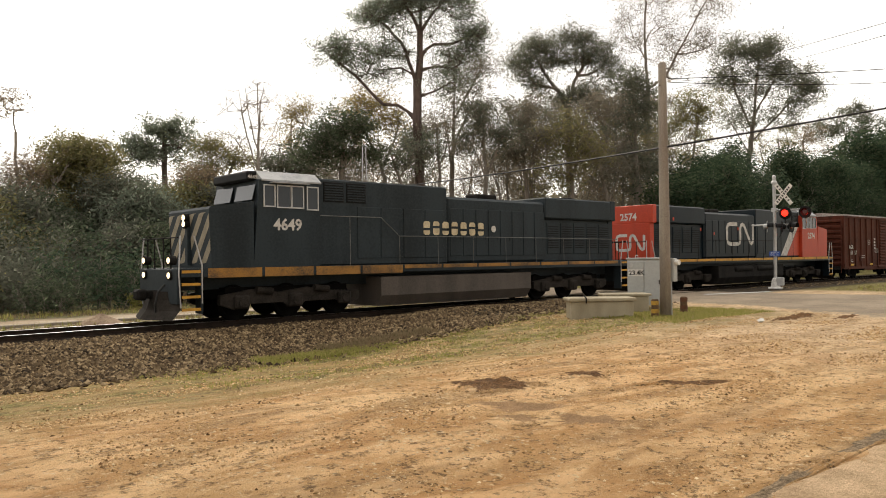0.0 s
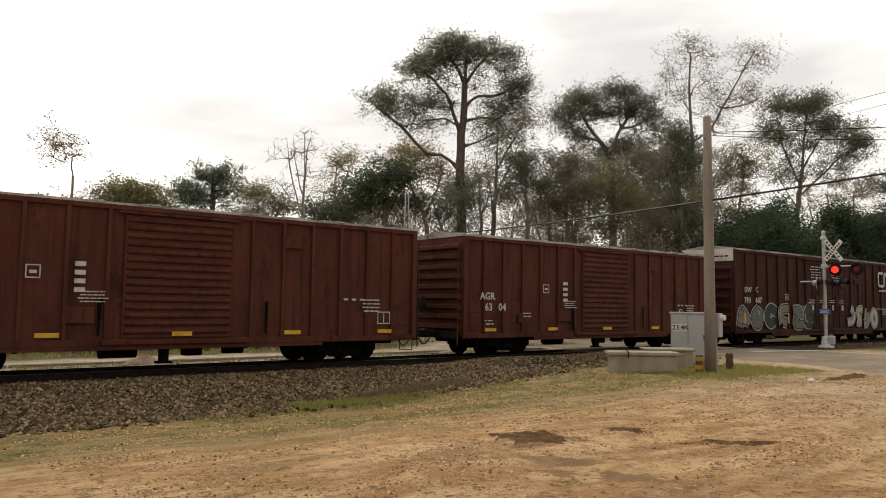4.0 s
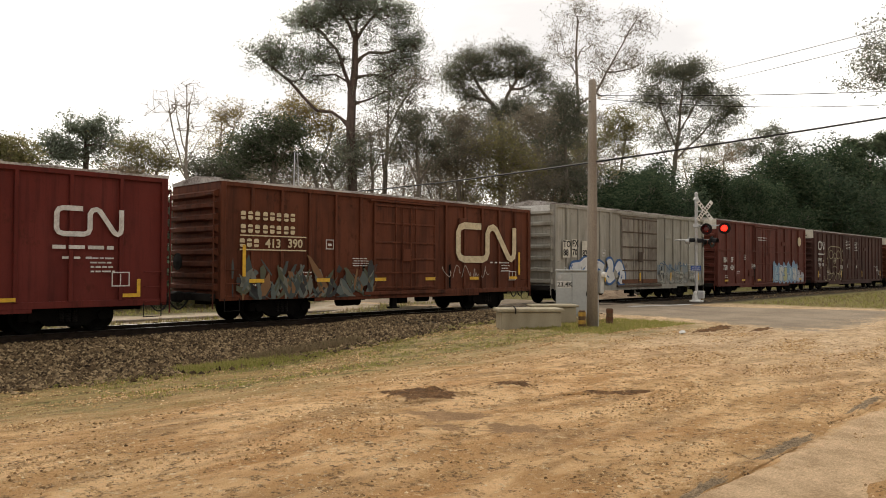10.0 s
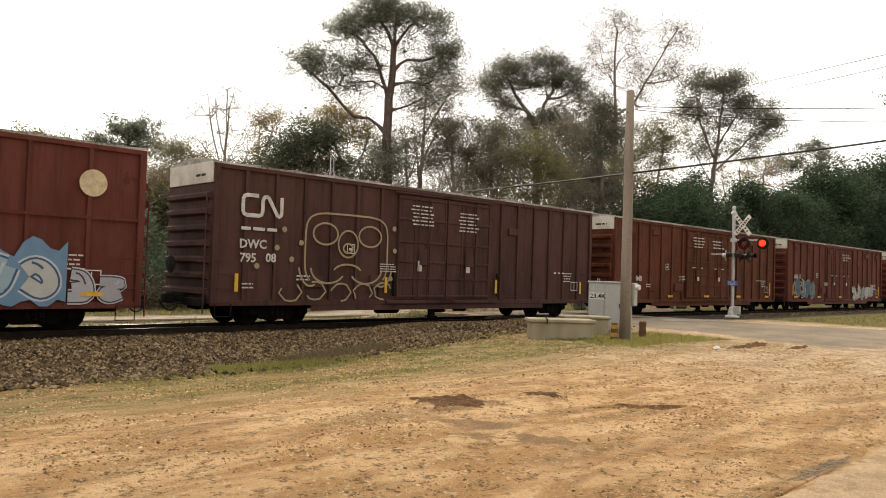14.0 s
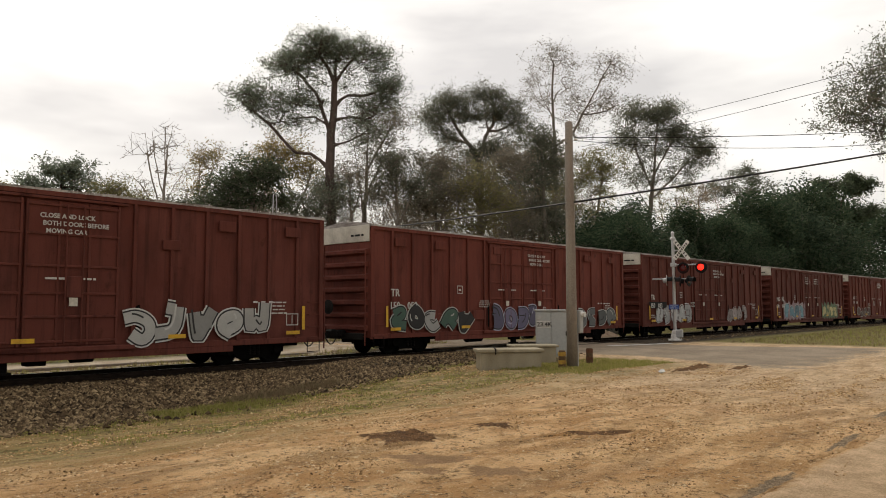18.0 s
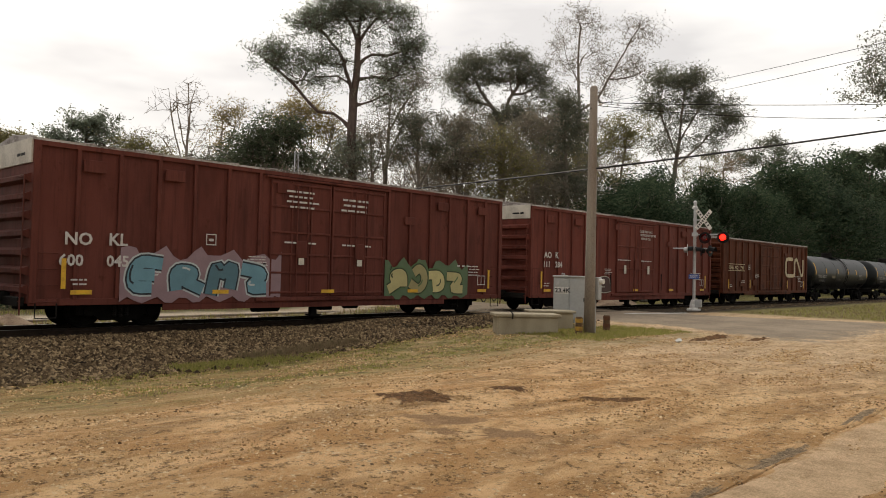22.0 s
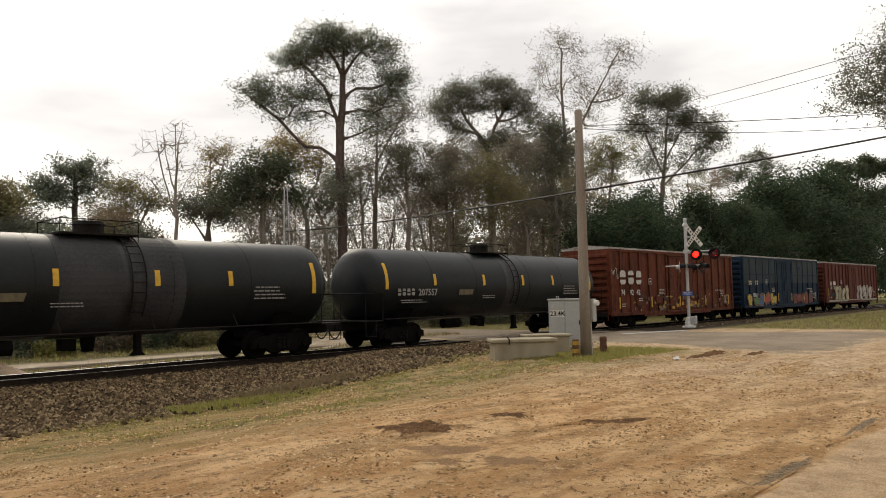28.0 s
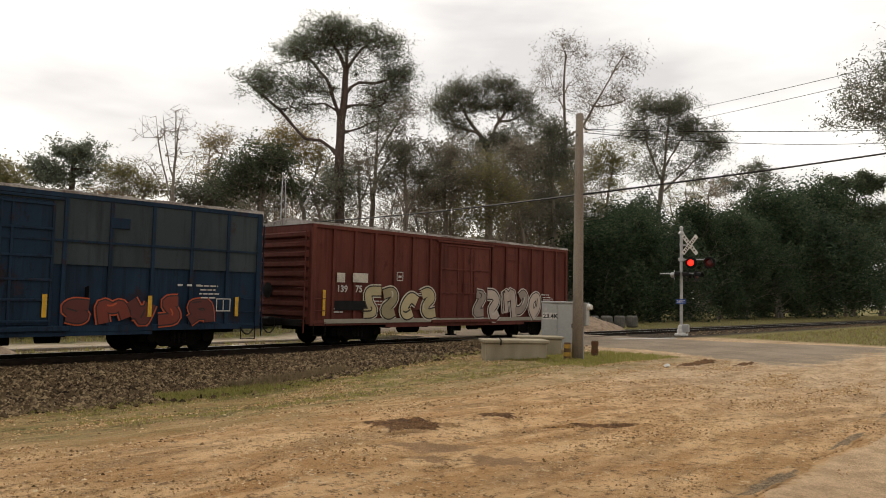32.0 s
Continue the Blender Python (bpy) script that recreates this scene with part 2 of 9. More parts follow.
def part(name, geo, mat, parent, label="", smooth=False, at=None):
    me = geo if isinstance(geo, bpy.types.Mesh) else geo.mesh(name, mat, smooth)
    ob = new(name, me)
    if parent:
        ob.parent = parent
    if at is not None:
        ob.matrix_basis = at
    return tagged(ob, label)


def thing(name, label, category, group="", kind="", m=None):
    ob = new(name)
    ob.empty_display_size = 0.3
    if m is not None:
        ob.matrix_basis = m
    return tagged(ob, label, category, group, kind)


def smooth01(t):
    t = min(1.0, max(0.0, t))
    return t * t * (3 - 2 * t)


# ---- the plan: the track runs along +x, at first straight, then bending gently towards -y ----
TRACK_Y, BEND = 22.24, 2.2e-4


def track_y(x):
    b = min(max(0.0, x), 120.0)
    return TRACK_Y - BEND * b * b - 2 * BEND * b * max(0.0, x - 120.0)


def track_turn(x):
    return math.degrees(math.atan(-2 * BEND * min(max(0.0, x), 120.0)))


RUT = (0.998, 0.06)


def ground_z(x, y):
    """Height of the ground; the rail head is 0."""
    low = smooth01((y - 6.5) / 9.0) * (1 - smooth01((x - 9.0) / 11.0))
    z = 0.13 - 0.66 * low
    if x > 12:
        z -= 0.13 * smooth01((x - 12) / 10)
    d = track_y(x) - y
    road = smooth01((x - 21.5) / 4.0) * (1 - smooth01((x - 34.5) / 4.0))
    if d < -2:
        z = -0.32
        if road > 0:
            z = -0.32 + 0.27 * road
    bal = -0.2 - 0.42 * min(1.0, max(0.0, (abs(d) - 2.0) / (4.2 if d > 0 else 2.6)))
    if abs(d) < (6.2 if d > 0 else 4.6):
        bal = bal * (1 - road) + road * -0.07
        z = max(z, bal) if abs(d) > 2.2 else bal
    if x > 38 and d > 0:
        z = max(min(z, -0.02), -0.2 - 0.03 * max(0, d - 2)) if d < 6 else -0.02
    if y < 15 and x < 24:
        u, w = (x * RUT[0] + y * RUT[1]), (-x * RUT[1] + y * RUT[0]) + 0.5 * noise.noise((x * 0.18, y * 0.18, 9))
        z += 0.045 * max(0.0, 1 - 3.2 * abs(noise.noise((u * 0.16, w * 0.9, 2.0)))) ** 2 * (0.35 + noise.noise((u * 0.5, w * 0.4, 12.0))) * (1 - road)
        z += (0.035 * noise.noise((u * 0.22, w * 1.7, 6.0)) + 0.02 * noise.noise((u * 0.5, w * 5.0, 8.0))) * (1 - road)
    z += 0.03 * noise.noise((x * 0.35, y * 0.35, 0.3)) * (1 - road) + 0.012 * noise.noise((x * 2.1, y * 2.1, 4.0)) * (1 - road)
    return z


# ---- the ground ----
def cover(me, values):
    """How fully a patch hides the soil, point by point."""
    at = me.attributes.new("cover", "FLOAT", "POINT")
    at.data.foreach_set("value", values)


def ground_material(name="dirt_grass_and_gravel", over_dark=None, over_light=None, over_scale=1.0):
    """Sandy soil, turf and ballast; with over colours, a layer on it that thins out where its cover does."""
    m = bpy.data.materials.new(name)
    m.use_nodes = True
    nt = m.node_tree
    N, L = nt.nodes.new, nt.links.new
    b = nt.nodes["Principled BSDF"]
    co, sep = N("ShaderNodeTexCoord"), N("ShaderNodeSeparateXYZ")
    L(co.outputs["Object"], sep.inputs[0])

    def noi(scale, detail=4.0, rough=0.55):
        n = N("ShaderNodeTexNoise")
        n.inputs["Scale"].default_value, n.inputs["Detail"].default_value, n.inputs["Roughness"].default_value = scale, detail, rough
        L(co.outputs["Object"], n.inputs["Vector"])
        return n.outputs[0]

    def ramp(src, a, ca, c, cc):
        r = N("ShaderNodeValToRGB")
        e = r.color_ramp.elements
        e[0].position, e[0].color, e[1].position, e[1].color = a, (*ca, 1), c, (*cc, 1)
        L(src, r.inputs[0])
        return r.outputs[0]

    def mix(f, a, c):
        x = N("ShaderNodeMix")
        x.data_type = "RGBA"
        if isinstance(f, float):
            x.inputs[0].default_value = f
        else:
            L(f, x.inputs[0])
        L(a, x.inputs[6])
        L(c, x.inputs[7])
        return x.outputs[2]

    def math_(op, a, c):
        x = N("ShaderNodeMath")
        x.operation = op
        for i, s in enumerate((a, c)):
            if isinstance(s, (int, float)):
                x.inputs[i].default_value = s
            else:
                L(s, x.inputs[i])
        return x.outputs[0]

    def band(src, lo, hi, soft):
        """1 between lo and hi."""
        r0, r1 = N("ShaderNodeMapRange"), N("ShaderNodeMapRange")
        for r, p, q in ((r0, lo - soft, lo + soft), (r1, hi + soft, hi - soft)):
            r.inputs[1].default_value, r.inputs[2].default_value = p, q
            L(src, r.inputs[0])
        return math_("MULTIPLY", r0.outputs[0], r1.outputs[0])

    wob = math_("MULTIPLY", math_("SUBTRACT", noi(0.5, 3), 0.5), 4.0)
    y = math_("ADD", sep.outputs[1], wob)
    x = math_("ADD", sep.outputs[0], wob)
    def streaks(scale, ratio, detail=5.0):
        mp, n = N("ShaderNodeMapping"), N("ShaderNodeTexNoise")
        mp.inputs["Rotation"].default_value = (0, 0, radians(-3))
        mp.inputs["Scale"].default_value = (1, ratio, 1)
        n.inputs["Scale"].default_value, n.inputs["Detail"].default_value, n.inputs["Distortion"].default_value = scale, detail, 0.6
        L(co.outputs["Object"], mp.inputs[0])
        L(mp.outputs[0], n.inputs["Vector"])
        return n.outputs[0]

    dirt = ramp(noi(0.6, 9, 0.62), 0.38, (0.56, 0.275, 0.095), 0.62, (0.68, 0.42, 0.195))
    pale = ramp(streaks(0.8, 2.6, 10.0), 0.42, (0.36, 0.21, 0.09), 0.6, (0.8, 0.56, 0.32))
    soil = mix(0.55, dirt, pale)
    dust = math_("MULTIPLY", band(x, 14.0, 60.0, 4.0), 0.6)
    soil = mix(dust, soil, ramp(noi(1.5, 8, 0.65), 0.38, (0.5, 0.38, 0.25), 0.62, (0.76, 0.61, 0.44)))
    rut = ramp(streaks(0.42, 4.5, 10.0), 0.53, (0, 0, 0), 0.64, (1, 1, 1))
    soil = mix(math_("MULTIPLY", rut, 0.5), soil, ramp(noi(12.0, 6), 0.4, (0.13, 0.075, 0.034), 0.6, (0.46, 0.29, 0.14)))
    # dark lumps: the shaded sides of crumbs, painted into the soil colour
    lump = noi(6.0, 10.0, 0.78)
    soil = mix(ramp(lump, 0.52, (0, 0, 0), 0.58, (0.85, 0.85, 0.85)), soil, ramp(noi(26.0, 5), 0.42, (0.07, 0.037, 0.016), 0.6, (0.46, 0.27, 0.11)))
    soil = mix(ramp(noi(8.0, 9.0, 0.78), 0.56, (0, 0, 0), 0.64, (0.85, 0.85, 0.85)), soil, ramp(noi(40), 0.3, (0.6, 0.44, 0.25), 0.7, (0.82, 0.66, 0.43)))
    cell = N("ShaderNodeTexVoronoi")
    cell.inputs["Scale"].default_value = 22.0
    L(co.outputs["Object"], cell.inputs["Vector"])
    tone = N("ShaderNodeSeparateColor")
    L(cell.outputs["Color"], tone.inputs[0])
    pebble = ramp(tone.outputs[0], 0.1, (0.12, 0.07, 0.032), 0.9, (0.7, 0.53, 0.32))
    strewn = ramp(noi(1.1, 7, 0.7), 0.5, (0, 0, 0), 0.62, (1, 1, 1))
    stone = math_("MULTIPLY", math_("GREATER_THAN", tone.outputs[1], 0.72), math_("LESS_THAN", cell.outputs["Distance"], 0.42))
    soil = mix(math_("MULTIPLY", stone, math_("ADD", 0.25, math_("MULTIPLY", strewn, 0.75))), soil, pebble)
    turf = ramp(noi(6.0, 8, 0.75), 0.42, (0.1, 0.083, 0.028), 0.58, (0.29, 0.25, 0.09))
    patch = ramp(noi(1.3, 5), 0.42, (0, 0, 0), 0.6, (1, 1, 1))
    near = math_("MULTIPLY", band(y, 10.0, 17.5, 1.6), math_("SUBTRACT", 1.0, math_("MULTIPLY", band(x, 24.0, 80.0, 1.5), 0.9)))
    col = mix(math_("MULTIPLY", near, math_("ADD", 0.55, math_("MULTIPLY", patch, 0.45))), soil, turf)
    # gravel bed coloured dark to paint in the shade between loose stones
    grav = ramp(noi(16.0, 3), 0.36, (0.016, 0.012, 0.008), 0.64, (0.09, 0.066, 0.04))
    ball = band(sep.outputs[1], 16.4, 27.0, 0.5)
    col = mix(ball, col, grav)
    wood = ramp(noi(2.0, 5), 0.4, (0.09, 0.07, 0.035), 0.6, (0.13, 0.13, 0.05))
    road = ramp(noi(1.0, 5), 0.4, (0.38, 0.29, 0.2), 0.6, (0.5, 0.42, 0.32))
    col = mix(band(sep.outputs[1], 25.6, 400.0, 0.6), col, mix(band(y, 27.2, 31.0, 0.7), wood, road))
    col = mix(band(sep.outputs[0], 39.5, 400.0, 1.0), col, mix(ball, turf, grav))
    if over_dark:
        at = N("ShaderNodeAttribute")
        at.attribute_name = "cover"
        top = mix(0.5, ramp(noi(over_scale, 6, 0.65), 0.4, over_dark, 0.6, over_light), ramp(noi(45.0, 3), 0.35, over_dark, 0.65, over_light))
        edge = math_("ADD", at.outputs["Fac"], math_("MULTIPLY", math_("SUBTRACT", math_("ADD", math_("MULTIPLY", noi(1.2, 8, 0.65), 0.5), math_("MULTIPLY", noi(6.0, 6, 0.7), 0.5)), 0.5), 2.4))
        col = mix(ramp(edge, 0.35, (0, 0, 0), 0.6, (1, 1, 1)), soil, top)
    L(col, b.inputs["Base Color"])
    b.inputs["Roughness"].default_value, b.inputs["Specular IOR Level"].default_value = 0.95, 0.2
    bp = N("ShaderNodeBump")
    bp.inputs["Strength"].default_value, bp.inputs["Distance"].default_value = 1.0, 0.06
    L(math_("ADD", math_("ADD", math_("MULTIPLY", lump, 1.3), math_("MULTIPLY", noi(28.0, 6, 0.7), 0.7)), math_("MULTIPLY", stone, 0.25)), bp.inputs["Height"])
    L(bp.outputs[0], b.inputs["Normal"])
    return m


def lines(*spans):
    out = []
    for a, b, step in spans:
        n = max(1, round((b - a) / step))
        out += [a + (b - a) * i / n for i in range(n)]
    return out + [spans[-1][1]]


def build_ground():
    xs = lines((-900, -60, 120), (-60, -6, 6), (-6, 2, 0.5), (2, 13, 0.12), (13, 26, 0.2), (26, 45, 0.4), (45, 160, 2.5), (160, 900, 120))
    ys = lines((-500, -20, 80), (-20, 1, 3), (1, 10, 0.12), (10, 20, 0.2), (20, 33, 0.35), (33, 70, 3), (70, 900, 130))
    v = [(x, y, ground_z(x, y)) for y in ys for x in xs]
    n = len(xs)
    f = [(j * n + i, j * n + i + 1, (j + 1) * n + i + 1, (j + 1) * n + i) for j in range(len(ys) - 1) for i in range(n - 1)]
    me = raw_mesh("ground", v, f, ground_material())
    me.polygons.foreach_set("use_smooth", [True] * len(me.polygons))
    tagged(new("ground", me), "bare sandy dirt lot with thin grass beside the tracks", "ground", kind="structure")


build_ground()


# ---- roads ----
M["asphalt"] = ground_material("worn_dusty_asphalt", (0.22, 0.175, 0.13), (0.4, 0.32, 0.235), 0.5)
M["dusty"] = ground_material("dusty_gravel_pavement", (0.42, 0.28, 0.16), (0.78, 0.56, 0.35), 3.0)
M["panel"] = material("crossing_panel_asphalt", (0.3, 0.25, 0.19), (0.17, 0.148, 0.12), 0.35, 60, 0.9, bump=0.4, contrast=0.9)
M["paint"] = material("worn_road_paint", (0.6, 0.58, 0.54), (0.35, 0.33, 0.3), 5, 40, 0.8)


def strip(name, left, right, zoff, mat, label, shown, steps=40):
    """A paved sheet between two edges, each a function of 0..1 giving (x, y)."""
    v, f, c = [], [], []
    for i in range(steps + 1):
        a, b = left(i / steps), right(i / steps)
        for j, q in enumerate((0.0, 0.02, 0.045, 0.1, 0.2, 0.35, 0.5, 0.65, 0.8, 0.9, 0.955, 0.98, 1.0)):
            x, y = a[0] + (b[0] - a[0]) * q, a[1] + (b[1] - a[1]) * q
            c.append(shown(x, y, q))
            v.append((x, y, ground_z(x, y) + (zoff if 0 < j < 12 else -0.04) if abs(track_y(x) - y) > 2.6 else -0.012))
    for i in range(steps):
        for j in range(12):
            k = i * 13 + j
            f.append((k, k + 1, k + 14, k + 13))
    me = raw_mesh(name, v, f, mat)
    cover(me, c)
    return tagged(new(name, me), label, "road", kind="structure")


def build_roads():
    def near_edge(t):
        y = -30 + 110 * t
        x = 25.4 + 0.05 * noise.noise((y * 1.5, 0, 0)) - (6.5 * smooth01((13.5 - y) / 11.0) if y < 13.5 else 0)
        return x + 0.5 * noise.noise((y * 0.5, 3, 0)) + 0.25 * noise.noise((y * 1.9, 7, 0)), y

    def far_edge(t):
        y = -30 + 110 * t
        return 35.0 + (2.4 * smooth01((15 - y) / 8) if y < 15 else 0), y

    strip("road", near_edge, far_edge, 0.018, M["asphalt"], "worn grey asphalt road crossing the tracks", lambda x, y, q: smooth01((y - 4.0) / 6.0) * (0.25 + 0.75 * smooth01((q - 0.01) / 0.16)), 220)

    def lot_far(t):
        x = -40 + 62 * t
        return x, 2.6 + 0.16 * noise.noise((x * 0.6, 0, 2)) + 0.1 * noise.noise((x * 2.6, 0, 5))

    strip("pavement", lambda t: (-40 + 62 * t, -14), lot_far, 0.025, M["dusty"], "dusty gravelly pavement at the edge of the lot", lambda x, y, q: smooth01((1.0 - q) / 0.03) * (1 - 0.7 * smooth01((x - 17) / 5)), 200)
    tagged(new("stop_line", Geo().add([(31.5, 17.2, 0.035), (35.5, 16.0, 0.035), (35.7, 16.5, 0.035), (31.7, 17.7, 0.035)], [(0, 1, 2, 3)]).mesh("stop_line", M["paint"])), "worn white stop line painted on the asphalt", "road marking", kind="structure")


build_roads()


# ---- the railway track ----
def build_track():
    track = thing("railway_track", "single railway track on timber ties in stone ballast", "railway track", kind="structure")
    xs = lines((-480, 0, 40), (0, 60, 2), (60, 520, 10))
    for side, nm in ((-0.7535, "rail"), (0.7535, "rail")):
        prof = [(-0.075, -0.18), (0.075, -0.18), (0.075, -0.165), (0.012, -0.14), (0.012, -0.045), (0.037, -0.035), (0.037, -0.004), (0.028, 0.0), (-0.028, 0.0), (-0.037, -0.004), (-0.037, -0.035), (-0.012, -0.045), (-0.012, -0.14), (-0.075, -0.165)]
        v, f, n = [], [], len(prof)
        for x in xs:
            v += [(x, track_y(x) + side + a, z) for a, z in prof]
        for i in range(len(xs) - 1):
            f += [(i * n + j, i * n + (j + 1) % n, (i + 1) * n + (j + 1) % n, (i + 1) * n + j) for j in range(n)]
        me = raw_mesh("rail", v, f, M["rail"])
        me.materials.append(M["railtop"])
        for p in me.polygons:
            if p.index % n in (6, 7, 8):
                p.material_index = 1
        part("rail", me, None, track)
    tie = Geo().box(-0.115, -1.3, -0.36, 0.115, 1.3, -0.185, 0.012).mesh("tie", M["tie"])
    plate = Geo().box(-0.09, -0.18, -0.188, 0.09, 0.18, -0.172).mesh("tie_plate", M["rail"])
    x, k = -6.0, 0
    while x < 120:
        if not 24.8 < x < 35.6:
            rz = track_turn(x) + random.uniform(-1, 1)
            t = part("tie", tie, None, track, at=pose(x + random.uniform(-0.03, 0.03), track_y(x) + random.uniform(-0.04, 0.04), random.uniform(-0.012, 0.004), 0, 0, rz))
            if x < 36:
                for s in (-0.7535, 0.7535):
                    part("tie_plate", plate, None, t, at=pose(0, s, 0))
        x += 0.53
        k += 1
    plank = Geo().box(0, -0.5, -0.17, 10.2, 0.5, -0.02, 0.02).mesh("crossing_panel", M["panel"])
    for y in (-1.32, 0.0, 1.32):
        part("crossing_panel", plank, None, track, at=pose(25.0, track_y(30) + y, 0.0))


build_track()


def build_ballast():
    """Loose stones on the near shoulder, and a thinner scatter between the rails."""
    rng = random.Random(5)
    v, f = [], []
    base = [(1, 0, 0), (0, 1, 0), (-1, 0, 0), (0, -1, 0), (0, 0, 1), (0, 0, -1)]
    tri = [(0, 1, 4), (1, 2, 4), (2, 3, 4), (3, 0, 4), (1, 0, 5), (2, 1, 5), (3, 2, 5), (0, 3, 5)]

    def stone(x, y, z, r):
        a = rng.uniform(0, 6.3)
        ca, sa = math.cos(a), math.sin(a)
        sx, sy, sz = r * rng.uniform(0.7, 1.25), r * rng.uniform(0.6, 1.1), r * rng.uniform(0.45, 0.9)
        k = len(v)
        for p in base:
            px, py, pz = p[0] * sx * rng.uniform(0.75, 1.2), p[1] * sy * rng.uniform(0.75, 1.2), p[2] * sz * rng.uniform(0.75, 1.1)
            tx = pz * rng.uniform(-0.5, 0.5)
            v.append((x + ca * (px + tx) - sa * py, y + sa * (px + tx) + ca * py, z + pz))
        f.extend((k + i, k + j, k + l) for i, j, l in tri)

    for _ in range(46000):
        x = rng.uniform(1.5, 26)
        t = rng.random()
        d = 1.5 + 5.2 * t ** 1.1 + rng.gauss(0, 0.25)
        y = track_y(x) - d
        if x > 17 and d > 3.4 and rng.random() < 0.8:
            continue
        stone(x, y, ground_z(x, y) + rng.uniform(0, 0.03), rng.uniform(0.035, 0.085))
    for _ in range(9000):
        x = rng.uniform(1.5, 110)
        d = rng.uniform(-3.6, 2.4) if x < 40 else rng.uniform(-1, 4.5)
        if 24.5 < x < 36:
            continue
        y = track_y(x) - d
        stone(x, y, max(ground_z(x, y), -0.22) + rng.uniform(0, 0.02), rng.uniform(0.03, 0.065))
    tagged(new("ballast_stones", raw_mesh("ballast_stones", v, f, M["stones"])), "grey-brown crushed stone ballast beside the rails", "ballast", kind="stuff")
    v, f = [], []
    made = 0
    while made < 48000:
        x, y = rng.uniform(2.0, 24), rng.uniform(1.2, 15.5)
        u, w = x * RUT[0] + y * RUT[1], -x * RUT[1] + y * RUT[0]
        m = noise.noise((u * 0.25, w * 1.1, 3.0)) + 0.5 * noise.noise((x * 0.8, y * 0.8, 5.0))
        if rng.random() > (0.08 if m < 0.02 else 0.25 + 1.6 * m):
            continue
        made += 1
        near = min(1.0, math.hypot(x, y) / 14)
        stone(x, y, ground_z(x, y) + 0.003, (0.004 + 0.015 * rng.random() ** 3) * (0.8 + 1.0 * near))
    tagged(new("pebbles", raw_mesh("pebbles", v, f, M["pebbles"])), "small pebbles and clods strewn over the sandy lot", "pebbles", kind="stuff")


build_ballast()


# ---- lettering, ribbons and sprayed shapes on the cars' sides ----
TEXTS = {}


def split_by_gaps(me, mat):
    """One mesh for each letter of a line of lettering."""
    root = list(range(len(me.vertices)))

    def find(i):
        while root[i] != i:
            root[i] = root[root[i]]
            i = root[i]
        return i

    for p in me.polygons:
        for i in p.vertices[1:]:
            root[find(i)] = find(p.vertices[0])
    spans = {}
    for i, p in enumerate(me.vertices):
        s = spans.setdefault(find(i), [p.co.x, p.co.x])
        s[0], s[1] = min(s[0], p.co.x), max(s[1], p.co.x)
    groups = []
    for r, (a, b) in sorted(spans.items(), key=lambda q: q[1][0]):
        if groups and a < groups[-1][1] - 0.25 * (b - a):
            groups[-1][0].add(r)
            groups[-1][1] = max(groups[-1][1], b)
        else:
            groups.append([{r}, b])
    out = []
    for rs, _ in groups:
        ids, v, f = {}, [], []
        for p in me.polygons:
            if find(p.vertices[0]) in rs:
                for i in p.vertices:
                    if i not in ids:
                        ids[i] = len(v)
                        v.append(tuple(me.vertices[i].co))
                f.append(tuple(ids[i] for i in p.vertices))
        if f:
            out.append(raw_mesh("letter", v, f, mat))
    return out


def text_mesh(s, size, mat, squeeze=1.0):
    key = (s, size, mat.name, squeeze)
    if key not in TEXTS:
        cu = bpy.data.curves.new("lettering", "FONT")
        cu.body, cu.size, cu.extrude = s, size, 0.002
        cu.align_x, cu.resolution_u = "LEFT", 2
        cu.offset = size * 0.026
        ob = bpy.data.objects.new("lettering", cu)
        scene.collection.objects.link(ob)
        bpy.context.view_layer.update()
        me = bpy.data.meshes.new_from_object(ob.evaluated_get(bpy.context.evaluated_depsgraph_get()))
        bpy.data.objects.remove(ob)
        for p in me.vertices:
            p.co.x *= squeeze
        TEXTS[key] = split_by_gaps(me, mat)
    return TEXTS[key]


def letters(parent, s, x, y, z, size, mat, squeeze=1.0, name="lettering", label=""):
    """Words on a side that faces -y, from x to the right, with their foot at z."""
    for me in text_mesh(s, size, mat, squeeze):
        part("letter", me, None, parent, label, at=pose(x, y, z, 90, 0, 0))


def ribbon(g, pts, w, y):
    """A flat band of width w along points (x, z) on a plane that faces -y."""
    v = []
    for i, p in enumerate(pts):
        a, b = pts[max(0, i - 1)], pts[min(len(pts) - 1, i + 1)]
        dx, dz = b[0] - a[0], b[1] - a[1]
        l = math.hypot(dx, dz) or 1e-6
        nx, nz, yy = -dz / l * w / 2, dx / l * w / 2, y - 0.00006 * i
        v += [(p[0] + nx, yy, p[1] + nz), (p[0] - nx, yy, p[1] - nz)]
    g.add(v, [(2 * i, 2 * i + 1, 2 * i + 3, 2 * i + 2) for i in range(len(pts) - 1)])


WORM = [(0.78, 1), (0.2, 1), (0.06, 0.94), (0, 0.8), (0, 0.2), (0.06, 0.06), (0.2, 0), (0.82, 0), (0.95, 0.06), (1.0, 0.2), (1.0, 0.8), (1.07, 0.95), (1.2, 1.0), (1.3, 0.94), (1.78, 0.08), (1.88, 0.02), (1.97, 0.1), (2.0, 0.24), (2.0, 1.02)]


def worm_mark(parent, x, y, z, h, mat, w=0.2, wide=1.0):
    """The railway's emblem as one bent band."""
    g = Geo()
    ribbon(g, [(x + px * h * wide, z + pz * h) for px, pz in WORM], w * h, y)
    return part("emblem", g, mat, parent)


